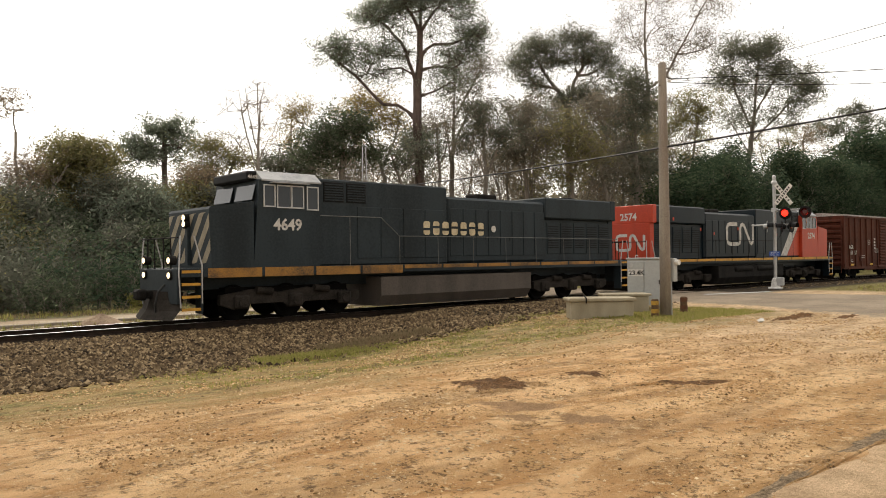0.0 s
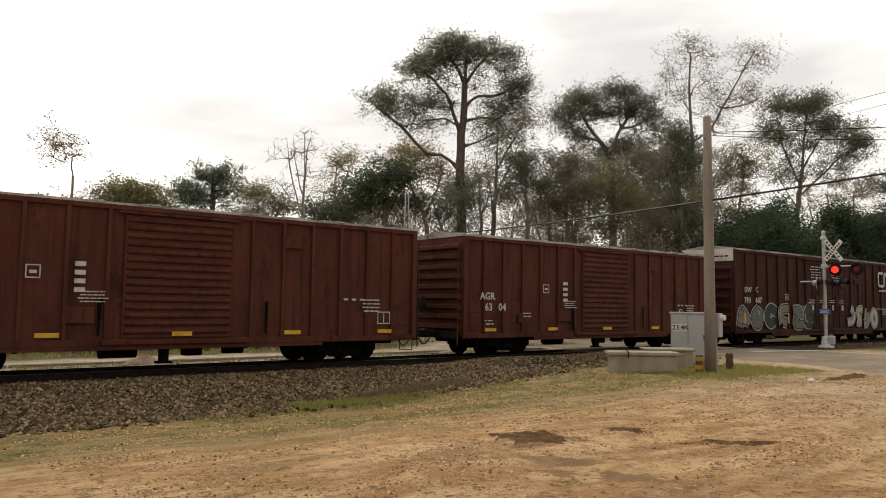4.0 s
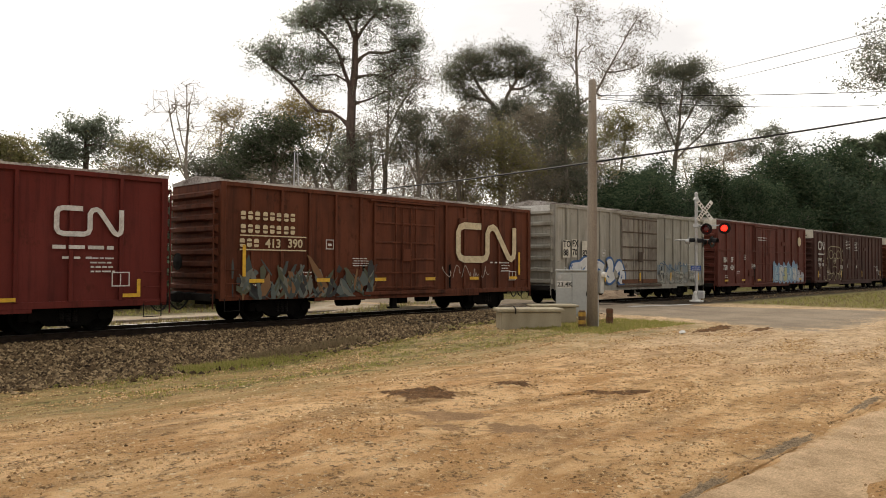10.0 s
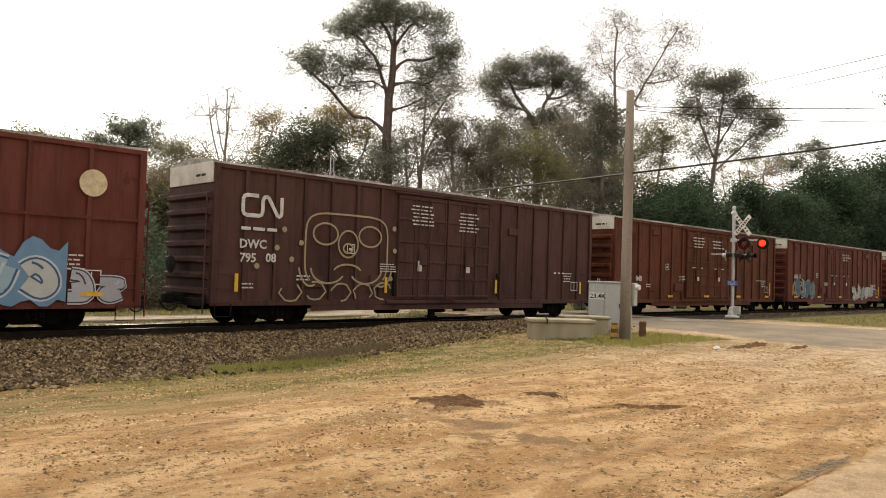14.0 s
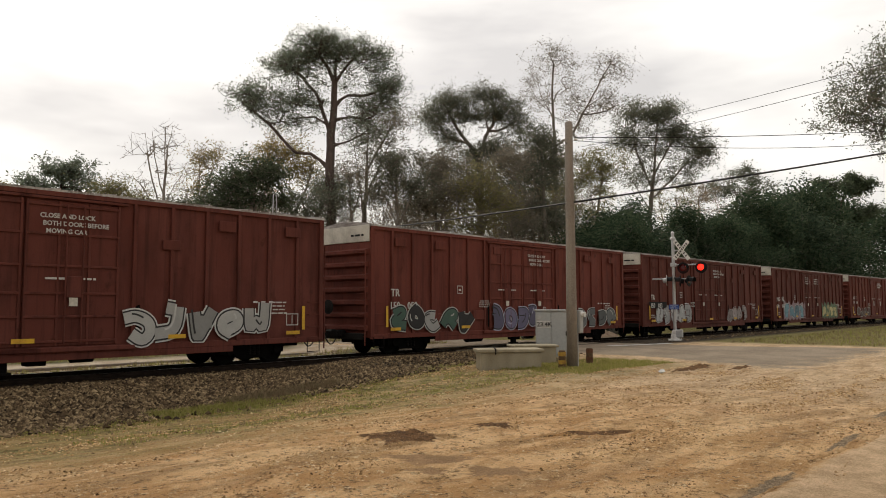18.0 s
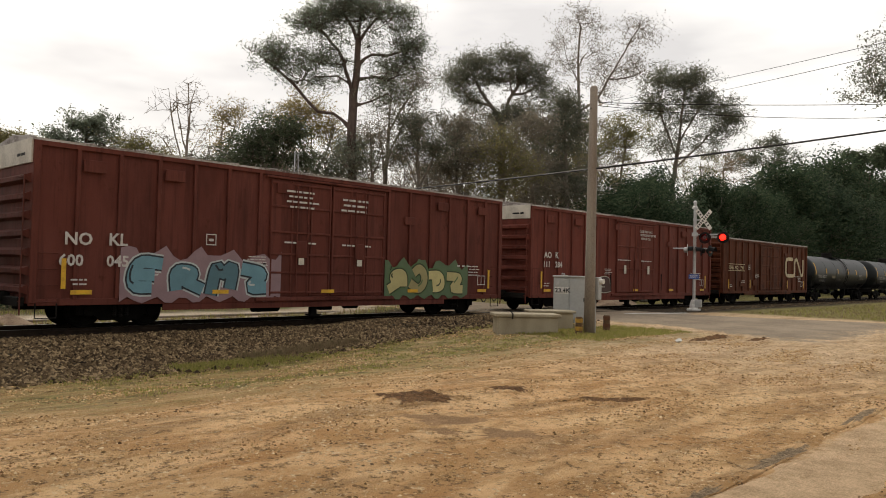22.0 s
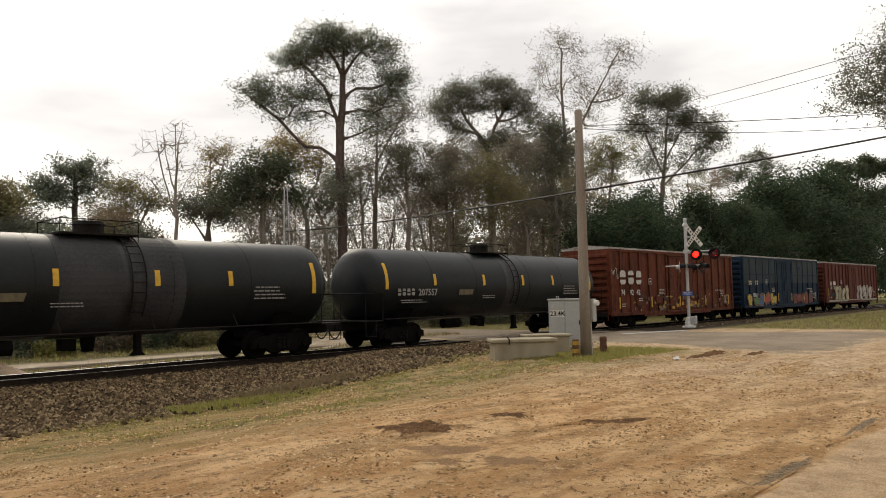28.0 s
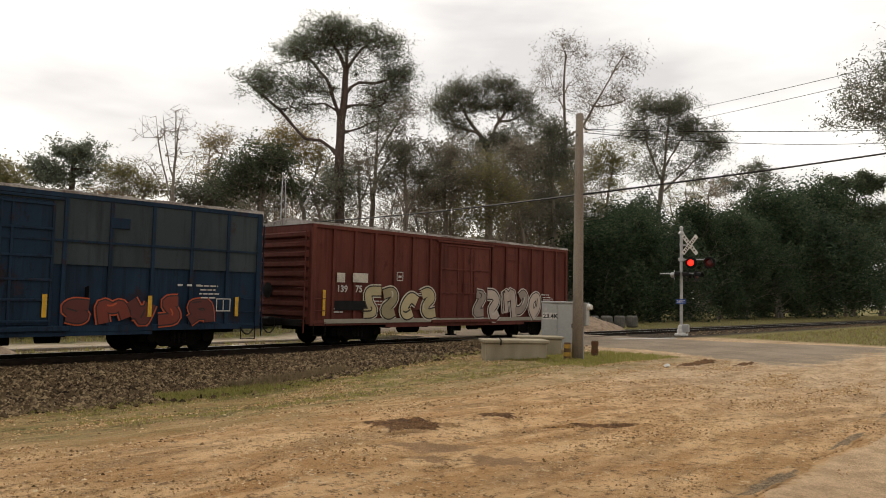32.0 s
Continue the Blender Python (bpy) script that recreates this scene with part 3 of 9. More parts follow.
def bars(parent, x, y, z, w, rows, h, mat, seed=0):
    """Small writing that cannot be read: short bars in rows."""
    rng = random.Random(seed)
    g = Geo()
    for r in range(rows):
        a, zz = x + rng.uniform(0, 0.12) * w, z - r * h * 1.7
        end = x + w - rng.uniform(0, 0.25) * w
        while a < end:
            l = min(rng.uniform(1.2, 3.5) * h, end - a)
            g.box(a, y - 0.002, zz, a + max(l, 0.02), y, zz + h * 0.62)
            a += l + h * 0.5
    return part("small_print", g, mat, parent)


def block_letters(parent, x, y, z, h, n, mat, pitch=0.85, name="painted_mark"):
    """A company's name as plain split blocks in its colour."""
    for i in range(n):
        a, w = x + i * h * pitch, h * pitch * 0.68
        c, t, q = min(w, h) * 0.2, h * 0.09, h * (0.42 + 0.16 * (i % 2))
        g = Geo().prism([(a + c, z), (a + w - c, z), (a + w, z + c), (a + w, z + q - t), (a, z + q - t), (a, z + c)], y - 0.002, y)
        g.prism([(a, z + q + t), (a + w, z + q + t), (a + w, z + h - c), (a + w - c, z + h), (a + c, z + h), (a, z + h - c)], y - 0.002, y)
        part(name, g, mat, parent)


PAINTS = {}


def spray(c):
    if c not in PAINTS:
        PAINTS[c] = material("spray_paint", c, tuple(v * 0.7 for v in c), 2.5, 30, 0.55, bump=0.02, contrast=0.9)
    return PAINTS[c]


def curve_through(pts, n=5):
    fine = [pts[0]]
    for p, q, r in zip(pts, pts[1:], pts[2:]):
        a, b = ((p[0] + q[0]) / 2, (p[1] + q[1]) / 2), ((q[0] + r[0]) / 2, (q[1] + r[1]) / 2)
        for k in range(n + 1):
            t = k / n
            fine.append(((1 - t) ** 2 * a[0] + 2 * t * (1 - t) * q[0] + t * t * b[0], (1 - t) ** 2 * a[1] + 2 * t * (1 - t) * q[1] + t * t * b[1]))
    return fine + [pts[-1]]


STROKES = [
    [[(0.1, 0), (0.1, 1), (0.7, 0.98), (0.9, 0.74), (0.62, 0.5), (0.2, 0.46)], [(0.5, 0.45), (0.95, 0.0)]],
    [[(0.9, 0.82), (0.5, 1.02), (0.08, 0.75), (0.12, 0.25), (0.5, -0.02), (0.92, 0.2)]],
    [[(0.92, 0.88), (0.4, 1.02), (0.1, 0.75), (0.5, 0.52), (0.9, 0.28), (0.6, 0), (0.06, 0.1)]],
    [[(0.02, 0), (0.42, 1), (0.6, 1), (0.98, 0)], [(0.22, 0.34), (0.8, 0.38)]],
    [[(0.12, 1), (0.15, 0.1), (0.95, 0.06)], [(0.3, 0.9), (0.55, 0.95)]],
    [[(0.1, 0), (0.12, 1), (0.5, 0.5), (0.88, 1), (0.9, 0)]],
    [[(0.5, 1), (0.1, 0.72), (0.14, 0.22), (0.5, 0), (0.9, 0.25), (0.86, 0.75), (0.5, 1)]],
    [[(0.1, 0.95), (0.92, 0.95), (0.45, 0.5), (0.15, 0.06), (0.98, 0.04)]],
    [[(0.85, 0.98), (0.12, 0.95), (0.14, 0.02), (0.92, 0.05)], [(0.14, 0.5), (0.75, 0.52)]],
]


def graffiti(parent, x0, x1, y, z0, z1, n, fill, line, extra=None, seed=1, back=None, fat=0.42):
    """Sprayed shapes that say nothing: fat bent strokes with a dark edge, a pale rim, fades and gleams."""
    rng = random.Random(seed)
    step, H = (x1 - x0) / n, z1 - z0
    fills = fill if isinstance(fill[0], tuple) else (fill, tuple(c * 0.7 for c in fill), tuple(min(0.7, c * 1.2) for c in fill))
    if back:
        pts = [(x0 - 0.2 + (x1 - x0 + 0.4) * k / 24, z1 + 0.12 * H * math.sin(k * 1.3 + seed) + rng.uniform(-0.1, 0.1) * H) for k in range(25)]
        pts += [(x1 + 0.2 - (x1 - x0 + 0.4) * k / 24, z0 + 0.04 + 0.08 * H * math.sin(k * 1.7 + seed)) for k in range(25)]
        part("sprayed_cloud", Geo().add([(px, y - 0.001, max(z0 - 0.03, pz)) for px, pz in pts], [tuple(range(50))]), spray(back), parent)
    rim, last = spray(extra or (0.5, 0.5, 0.5)), -1
    for i in range(n):
        kind = rng.choice([k for k in range(len(STROKES)) if k != last])
        last = kind
        a, wide = x0 + step * (i - 0.1), step * rng.uniform(1.0, 1.22)
        lo, hi = z0 + rng.uniform(0.04, 0.14) * H, z1 - rng.uniform(0.02, 0.2) * H
        lean, bow = rng.uniform(-0.16, 0.2) * H, rng.uniform(-0.08, 0.08) * H
        w = fat * min(step, 0.75 * H) * rng.uniform(0.9, 1.1)
        fx, fz = rng.random() < 0.6, rng.random() < 0.5
        for stroke in STROKES[kind]:
            pts = []
            for px, pz in stroke:
                px, pz = (1 - px if fx else px), (1 - pz if fz else pz)
                zz = lo + w * 0.5 + pz * (hi - lo - w)
                pts.append((a + w * 0.5 + px * (wide - w) + lean * (pz - 0.5) + rng.gauss(0, 0.03), zz + bow * math.sin(3 * px) + rng.gauss(0, 0.03)))
            fine = curve_through(pts, 4) if len(pts) > 2 else pts
            # strokes end with a flick past their last point
            (ax, az), (bx, bz) = fine[-2], fine[-1]
            l = math.hypot(bx - ax, bz - az) or 1.0
            fine.append((bx + (bx - ax) / l * w * 0.3, bz + (bz - az) / l * w * 0.3))
            o = 0.0006 * (i % 4)
            for nm, mat, grow, dy in (("sprayed_rim", rim, 0.48, 0.001), ("sprayed_outline", spray(line), 0.24, 0.006), ("sprayed_shape", spray(fills[(i + seed) % len(fills)]), 0.0, 0.011)):
                g = Geo()
                ribbon(g, fine, w * (0.82 + grow), y - dy - o)
                part(nm, g, mat, parent)
            if len(fine) > 5:
                k = rng.randrange(0, max(1, len(fine) - 8))
                g = Geo()
                ribbon(g, [(px - w * 0.22, pz + w * 0.2) for px, pz in fine[k:k + 6]], w * 0.14, y - 0.017 - o)
                part("sprayed_gleam", g, rim if i % 2 else spray(line), parent)


def flakes(parent, x0, x1, y, z0, z1, n, colours, seed, size, sharp=0.0):
    """Flaking paint or sprayed shards: small uneven scraps, most of them low down. sharp: how far they draw out into slanted spikes."""
    rng = random.Random(seed)
    for k in range(n):
        cx, cz = rng.uniform(x0, x1), z0 + (z1 - z0) * rng.random() ** 1.6
        rx, rz = size * rng.uniform(0.2, 1.0), size * rng.uniform(0.15, 0.6) * (1 + 2.2 * sharp)
        lean = sharp * rng.uniform(-1.2, 1.2)
        m = 6 if sharp else 11
        ring = []
        for q in range(m):
            px, pz = rx * math.cos(q * 6.2832 / m) * rng.uniform(0.4, 1.2) * (1 - 0.5 * sharp), rz * math.sin(q * 6.2832 / m) * rng.uniform(0.4, 1.3)
            ring.append((cx + px + lean * pz, y - 0.003 - 0.0005 * (k % 18), max(z0 - 0.14, cz + pz)))
        part("paint_flake" if not sharp else "sprayed_shard", Geo().add(ring, [tuple(range(m))]), spray(colours[k % len(colours)]), parent)


def scribble(parent, x0, x1, y, z0, z1, n, colour, w=0.035, seed=3):
    """Thin sprayed lines."""
    rng = random.Random(seed)
    step = (x1 - x0) / n
    for i in range(n):
        a = x0 + step * i
        pts = [(a + step * k / 5 + rng.uniform(-0.3, 0.3) * step, z0 + (z1 - z0) * rng.random()) for k in range(7)]
        fine = []
        for p, q, r in zip(pts, pts[1:], pts[2:]):
            for t in (0, 0.25, 0.5, 0.75):
                fine.append(((1 - t) ** 2 * (p[0] + q[0]) / 2 + 2 * t * (1 - t) * q[0] + t * t * (q[0] + r[0]) / 2, (1 - t) ** 2 * (p[1] + q[1]) / 2 + 2 * t * (1 - t) * q[1] + t * t * (q[1] + r[1]) / 2))
        g = Geo()
        ribbon(g, fine, w, y - 0.002 - 0.001 * (i % 3))
        part("sprayed_line", g, spray(colour), parent)


# ---- running gear shared by all cars ----
SHARED = {}


def truck_meshes():
    if SHARED:
        return SHARED
    out = []
    for x, z in ((-1.2, 0.36), (-1.2, 0.6), (-0.75, 0.72), (-0.42, 0.78), (0.42, 0.78), (0.75, 0.72), (1.2, 0.6), (1.2, 0.36), (0.72, 0.36), (0.5, 0.2), (-0.5, 0.2), (-0.72, 0.36)):
        out.append((x, z))
    g = Geo().prism(out, -0.08, 0.08)
    for s in (-1, 1):
        g.tube((s * 0.89, -0.16, 0.46), (s * 0.89, 0.1, 0.46), 0.13, 0.12, 12)
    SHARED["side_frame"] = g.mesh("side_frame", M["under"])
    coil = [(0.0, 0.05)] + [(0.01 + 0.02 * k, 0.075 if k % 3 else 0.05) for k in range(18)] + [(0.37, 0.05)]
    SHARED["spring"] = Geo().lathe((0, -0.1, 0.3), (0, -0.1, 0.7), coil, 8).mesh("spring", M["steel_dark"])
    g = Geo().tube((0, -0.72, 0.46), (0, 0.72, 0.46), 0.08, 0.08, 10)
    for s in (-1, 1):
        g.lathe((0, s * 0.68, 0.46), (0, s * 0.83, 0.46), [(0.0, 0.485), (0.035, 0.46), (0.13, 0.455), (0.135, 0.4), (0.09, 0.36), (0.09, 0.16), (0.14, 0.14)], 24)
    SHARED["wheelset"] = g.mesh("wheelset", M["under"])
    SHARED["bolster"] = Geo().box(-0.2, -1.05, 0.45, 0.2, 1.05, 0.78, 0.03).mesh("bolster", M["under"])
    g = Geo().box(0, -0.13, 0.74, 0.62, 0.13, 0.98, 0.03).box(0.55, -0.2, 0.7, 0.86, 0.2, 1.02, 0.06)
    SHARED["coupler"] = g.mesh("coupler", M["steel_dark"])
    g = Geo()
    pts = [(0, -0.35, 0.8)] + [(0.12 * k, -0.35 + 0.03 * k, 0.8 - 0.36 * math.sin(math.pi * k / 7)) for k in range(1, 8)]
    SHARED["air_hose"] = g.bar(pts, 0.025).mesh("air_hose", M["rubber"])
    return SHARED


def add_truck(car, x):
    s = truck_meshes()
    t = part("truck", s["bolster"], None, car, at=pose(x, 0, 0))
    for y in (-1.0, 1.0):
        part("side_frame", s["side_frame"], None, t, at=pose(0, y, 0, 0, 0, 0 if y < 0 else 180))
        for dx in (-0.17, 0.0, 0.17):
            part("spring", s["spring"], None, t, at=pose(dx, y, 0, 0, 0, 0 if y < 0 else 180))
    for dx in (-0.89, 0.89):
        part("wheelset", s["wheelset"], None, t, at=pose(dx, 0, 0))


def add_couplers(car, L):
    s = truck_meshes()
    for sg in (-1, 1):
        part("coupler", s["coupler"], None, car, at=pose(sg * L / 2 + (-0.1 * sg), 0, 0, 0, 0, 0 if sg > 0 else 180))
        part("air_hose", s["air_hose"], None, car, at=pose(sg * L / 2, 0, 0, 0, 0, 0 if sg > 0 else 180))


# ---- boxcars ----
RED = {}


def car_paint(name, base, dark, wear=0.5):
    """Old enamel on steel: faded areas, vertical streaks, rust blotches and soft dents. wear: 0 to 1."""
    if name in RED:
        return RED[name]
    m = bpy.data.materials.new(name)
    m.use_nodes = True
    nt = m.node_tree
    N, L = nt.nodes.new, nt.links.new
    b = nt.nodes["Principled BSDF"]
    co, info, shift = N("ShaderNodeTexCoord"), N("ShaderNodeObjectInfo"), N("ShaderNodeVectorMath")
    shift.operation = "MULTIPLY_ADD"
    L(info.outputs["Random"], shift.inputs[0])
    shift.inputs[1].default_value = (31.0, 17.0, 23.0)
    L(co.outputs["Object"], shift.inputs[2])

    def noi(scale, stretch=(1, 1, 1), detail=5.0, rough=0.6):
        mp, n = N("ShaderNodeMapping"), N("ShaderNodeTexNoise")
        mp.inputs["Scale"].default_value = stretch
        n.inputs["Scale"].default_value, n.inputs["Detail"].default_value, n.inputs["Roughness"].default_value = scale, detail, rough
        L(shift.outputs[0], mp.inputs[0])
        L(mp.outputs[0], n.inputs["Vector"])
        return n.outputs[0]

    def lay(under, src, lo, hi, colour, most):
        r, x = N("ShaderNodeMapRange"), N("ShaderNodeMix")
        r.inputs[1].default_value, r.inputs[2].default_value, r.inputs[4].default_value = lo, hi, most
        L(src, r.inputs[0])
        x.data_type = "RGBA"
        L(r.outputs[0], x.inputs[0])
        if isinstance(under, tuple):
            x.inputs[6].default_value = (*under, 1)
        else:
            L(under, x.inputs[6])
        x.inputs[7].default_value = (*colour, 1)
        return x.outputs[2]

    grey = sum(base) / 3
    faded = tuple(c * 1.2 + grey * 0.12 for c in base)
    grime = tuple(c * 0.4 + 0.002 for c in dark)
    rust = tuple(0.5 * c + d for c, d in zip(dark, (0.028, 0.009, 0.003)))
    col = lay(base, noi(0.45, (1, 1, 0.6)), 0.4, 0.68, faded, 0.8)
    col = lay(col, noi(1.1, (1, 1, 0.35), 6.0), 0.46, 0.7, dark, 0.75)
    col = lay(col, noi(2.6, (2.2, 2.2, 0.12), 6.0, 0.65), 0.5, 0.72, grime, 0.3 + 0.5 * wear)
    col = lay(col, noi(1.5, (1, 1, 0.7), 9.0, 0.72), 0.64 - 0.1 * wear, 0.7 - 0.08 * wear, rust, 0.4 + 0.5 * wear)
    col = lay(col, noi(0.8, (1, 1, 0.5), 10.0, 0.75), 0.67 - 0.1 * wear, 0.72 - 0.1 * wear, grime, 0.2 + 0.6 * wear)
    col = lay(col, noi(30.0), 0.5, 0.75, grime, 0.22)
    L(col, b.inputs["Base Color"])
    rr = N("ShaderNodeMapRange")
    rr.inputs[3].default_value, rr.inputs[4].default_value = 0.55, 0.85
    L(noi(2.0), rr.inputs[0])
    L(rr.outputs[0], b.inputs["Roughness"])
    b.inputs["Specular IOR Level"].default_value = 0.16
    bp, fine = N("ShaderNodeBump"), N("ShaderNodeBump")
    bp.inputs["Strength"].default_value, bp.inputs["Distance"].default_value = 0.35, 0.06
    L(noi(1.1, (1, 1, 0.8), 2.0), bp.inputs["Height"])
    fine.inputs["Strength"].default_value, fine.inputs["Distance"].default_value = 0.15, 0.01
    L(noi(22.0), fine.inputs["Height"])
    L(bp.outputs[0], fine.inputs["Normal"])
    L(fine.outputs[0], b.inputs["Normal"])
    RED[name] = m
    return m


def boxcar(name, label, c0, c1, eave, sill, paint, doors, pitch=1.03, white_top=False, marks=None, roof_mat=None, ends="ribs", deep=False, group="boxcars of the freight train"):
    """A boxcar whose body spans c0..c1 along the train. doors: (x0, x1, style) measured from its near left end."""
    L = c1 - c0
    car = thing(name, label, "boxcar", group)
    car["at"] = (c0 + c1) / 2
    h, W = L / 2, 1.5
    X = lambda x: x - h
    part("body", Geo().box(-h + 0.02, -W + 0.03, sill, h - 0.02, W - 0.03, eave - 0.02), paint, car)
    rise = 0.2
    part("roof", Geo().prism([(-W - 0.04, eave - 0.03), (-W - 0.04, eave + 0.03), (0, eave + rise), (W + 0.04, eave + 0.03), (W + 0.04, eave - 0.03)], -h - 0.03, h + 0.03, "x"), roof_mat or M["roof"], car, "weathered sheet-metal roof")
    seam = Geo().prism([(-W - 0.04, eave + 0.03), (-W - 0.04, eave + 0.065), (0, eave + rise + 0.035), (W + 0.04, eave + 0.065), (W + 0.04, eave + 0.03), (0, eave + rise)], -0.03, 0.03, "x").mesh("roof_seam", roof_mat or M["roof"])
    k = max(8, round(L / 1.5))
    for i in range(k + 1):
        part("roof_seam", seam, None, car, at=pose(-h + L * i / k, 0, 0))
    for y in (-W, W):
        part("side_sill", Geo().box(-h, y - 0.03, sill - 0.06, h, y + 0.03, sill + 0.12, 0.01).box(-h + 3.6, y - 0.02, sill - (0.24 if deep else 0.16), h - 3.6, y + 0.02, sill - 0.04), paint, car)
        part("eave_rail", Geo().box(-h, y - 0.045, eave - 0.16, h, y + 0.03, eave - 0.03, 0.01), paint, car)
    post = Geo().box(-0.055, -0.05, sill + 0.1, 0.055, 0.03, eave - 0.15, 0.012).mesh("side_post", paint)
    wide = Geo().box(-0.09, -0.06, sill, 0.09, 0.03, eave - 0.03, 0.015).mesh("corner_post", paint)
    n = round(L / pitch)
    for i in range(1, n):
        x = L * i / n
        for y, rz in ((-W, 0), (W, 180)):
            if all(not (a - 0.12 < x < b + 0.12) for a, b, *_ in doors):
                part("side_post", post, None, car, at=pose(X(x), y, 0, 0, 0, rz))
    for x in (-h + 0.09, h - 0.09):
        for y, rz in ((-W, 0), (W, 180)):
            part("corner_post", wide, None, car, at=pose(x, y, 0, 0, 0, rz))
    # corrugated ends
    for sg in (-1, 1):
        wall = part("end_wall", Geo().box(sg * (h - 0.02) - 0.02, -W, sill, sg * (h - 0.02) + 0.02, W, eave), paint, car)
        top = eave - (0.75 if white_top else 0.15)
        m = 7 if eave > 4.7 else 9
        for i in range(m):
            z = sill + 0.35 + (top - sill - 0.6) * i / (m - 1)
            hh = 0.125 if ends == "ribs" else 0.16
            g = Geo().add([(sg * h, y, z + a) if k2 in (0, 3) else (sg * (h + 0.15), y * 0.97, z + a * 0.45) for y in (-W + 0.1, W - 0.1) for k2, a in enumerate((-hh, -hh, hh, hh))], [(0, 1, 2, 3), (4, 7, 6, 5), (0, 4, 5, 1), (1, 5, 6, 2), (2, 6, 7, 3)])
            part("end_rib", g, paint, wall)
        part("end_gable", Geo().prism([(-W, eave - 0.03), (0, eave + rise - 0.02), (W, eave - 0.03)], sg * h - 0.02, sg * h + 0.02, "x"), paint, car)
        if white_top:
            part("end_panel", Geo().box(sg * h - 0.01 if sg > 0 else -h - 0.045, -W + 0.03, eave - 0.62, sg * h + 0.045 if sg > 0 else -h + 0.01, W - 0.03, eave + 0.02, 0.01), M["white_end"], car, "white excess-height warning panel")
            if sg < 0:
                bars(car, -0.35, -0.049, eave - 0.4, 0.9, 1, 0.12, M["black"], int(c0)).matrix_basis = pose(-h, -0.7, 0, 0, 0, -90)
        # ladder on the end
        g = Geo()
        for z in range(9):
            zz = sill + 0.05 + z * 0.4
            if zz < eave - 0.9 or not white_top and zz < eave - 0.2:
                g.tube((sg * (h + 0.17), -1.4, zz), (sg * (h + 0.17), -0.95, zz), 0.012, 0.012, 5)
        g.box(min(sg * (h + 0.15), sg * (h + 0.18)), -1.42, sill - 0.3, max(sg * (h + 0.15), sg * (h + 0.18)), -1.38, sill + 3.3)
        part("ladder", g, paint, car)
        g = Geo().box(-0.07, -W + 0.2, sill - 0.18, 0.1, W - 0.2, sill + 0.05, 0.01)
        part("end_platform", g, M["steel_dark"], car, at=pose(sg * (h + 0.12), 0, 0.1))
        # side ladder near each corner
        for z in range(4 if eave > 4.7 else 3):
            g = Geo()
            zz = sill + 0.05 + z * 0.42
            g.tube((-0.24, -0.09, zz), (0.24, -0.09, zz), 0.013, 0.013, 5)
            g.tube((-0.24, -0.09, zz), (-0.24, 0.02, zz), 0.013, 0.013, 5).tube((0.24, -0.09, zz), (0.24, 0.02, zz), 0.013, 0.013, 5)
            part("grab_iron", g, paint, car, at=pose(sg * (h - 0.42), -W - 0.01, 0))
        g = Geo().bar([(-0.26, -0.03, sill), (-0.26, -0.03, sill - 0.38), (0.26, -0.03, sill - 0.38), (0.26, -0.03, sill)], 0.018)
        part("sill_step", g, M["steel_dark"], car, at=pose(sg * (h - 0.42), -W - 0.01, 0))
    g = Geo().lathe((-h - 0.3, 0.55, sill + 1.15), (-h - 0.36, 0.55, sill + 1.15), [(0, 0.28), (0.03, 0.28), (0.03, 0.24), (0.06, 0.05)], 18)
    part("brake_wheel", g, M["steel_dark"], car)
    # doors
    for a, b, style in doors:
        x0, x1 = X(a), X(b)
        zt, zb = eave - 0.28, sill + 0.14
        g = Geo().box(x0, -W - 0.035, zb, x1, -W + 0.02, zt, 0.012)
        d = part("door", g, paint, car)
        part("door", Geo().box(x0, W - 0.02, zb, x1, W + 0.035, zt, 0.012), paint, car)
        if style == "corr":
            for i in range(15):
                z = zb + 0.1 + (zt - zb - 0.3) * i / 14
                part("door_rib", Geo().prism([(-W - 0.035, z), (-W - 0.085, z + 0.05), (-W - 0.085, z + 0.1), (-W - 0.035, z + 0.15)], x0 + 0.06, x1 - 0.06, "x"), paint, d)
        else:
            rows = {"plug": (0.03, 0.2, 0.36, 0.55, 0.77, 0.97), "wide": (0.02, 0.34, 0.66, 0.98)}[style]
            for r in rows:
                z = zb + (zt - zb) * r
                part("door_bar", Geo().box(x0 + 0.02, -W - 0.075, z - 0.035, x1 - 0.02, -W - 0.03, z + 0.035, 0.01), paint, d)
            m = 2 if x1 - x0 < 2.2 else 3
            for i in range(m + 1):
                x = x0 + 0.04 + (x1 - x0 - 0.08) * i / m
                part("door_stile", Geo().box(x - 0.035, -W - 0.07, zb, x + 0.035, -W - 0.03, zt, 0.01), paint, d)
            xm = (x0 + x1) / 2
            for x in (xm - 0.22, xm + 0.22):
                part("lock_rod", Geo().tube((x, -W - 0.11, zb + 0.05), (x, -W - 0.11, zt - 0.1), 0.022, 0.022, 6), paint, d)
            part("lock_box", Geo().box(xm - 0.2, -W - 0.13, zb + (zt - zb) * 0.33, xm + 0.2, -W - 0.06, zb + (zt - zb) * 0.48, 0.015), paint, d)
        part("door_track", Geo().box(x0 - 0.5, -W - 0.11, sill - 0.02, x1 + 0.5, -W - 0.02, sill + 0.1, 0.01), paint, d)
        part("door_hood", Geo().box(x0 - 0.2, -W - 0.1, zt + 0.03, x1 + 0.2, -W - 0.02, zt + 0.1, 0.01), paint, d)
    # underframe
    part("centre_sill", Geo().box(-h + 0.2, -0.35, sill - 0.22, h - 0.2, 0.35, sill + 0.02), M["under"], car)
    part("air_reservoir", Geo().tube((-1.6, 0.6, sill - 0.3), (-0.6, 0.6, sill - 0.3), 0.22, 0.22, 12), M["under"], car)
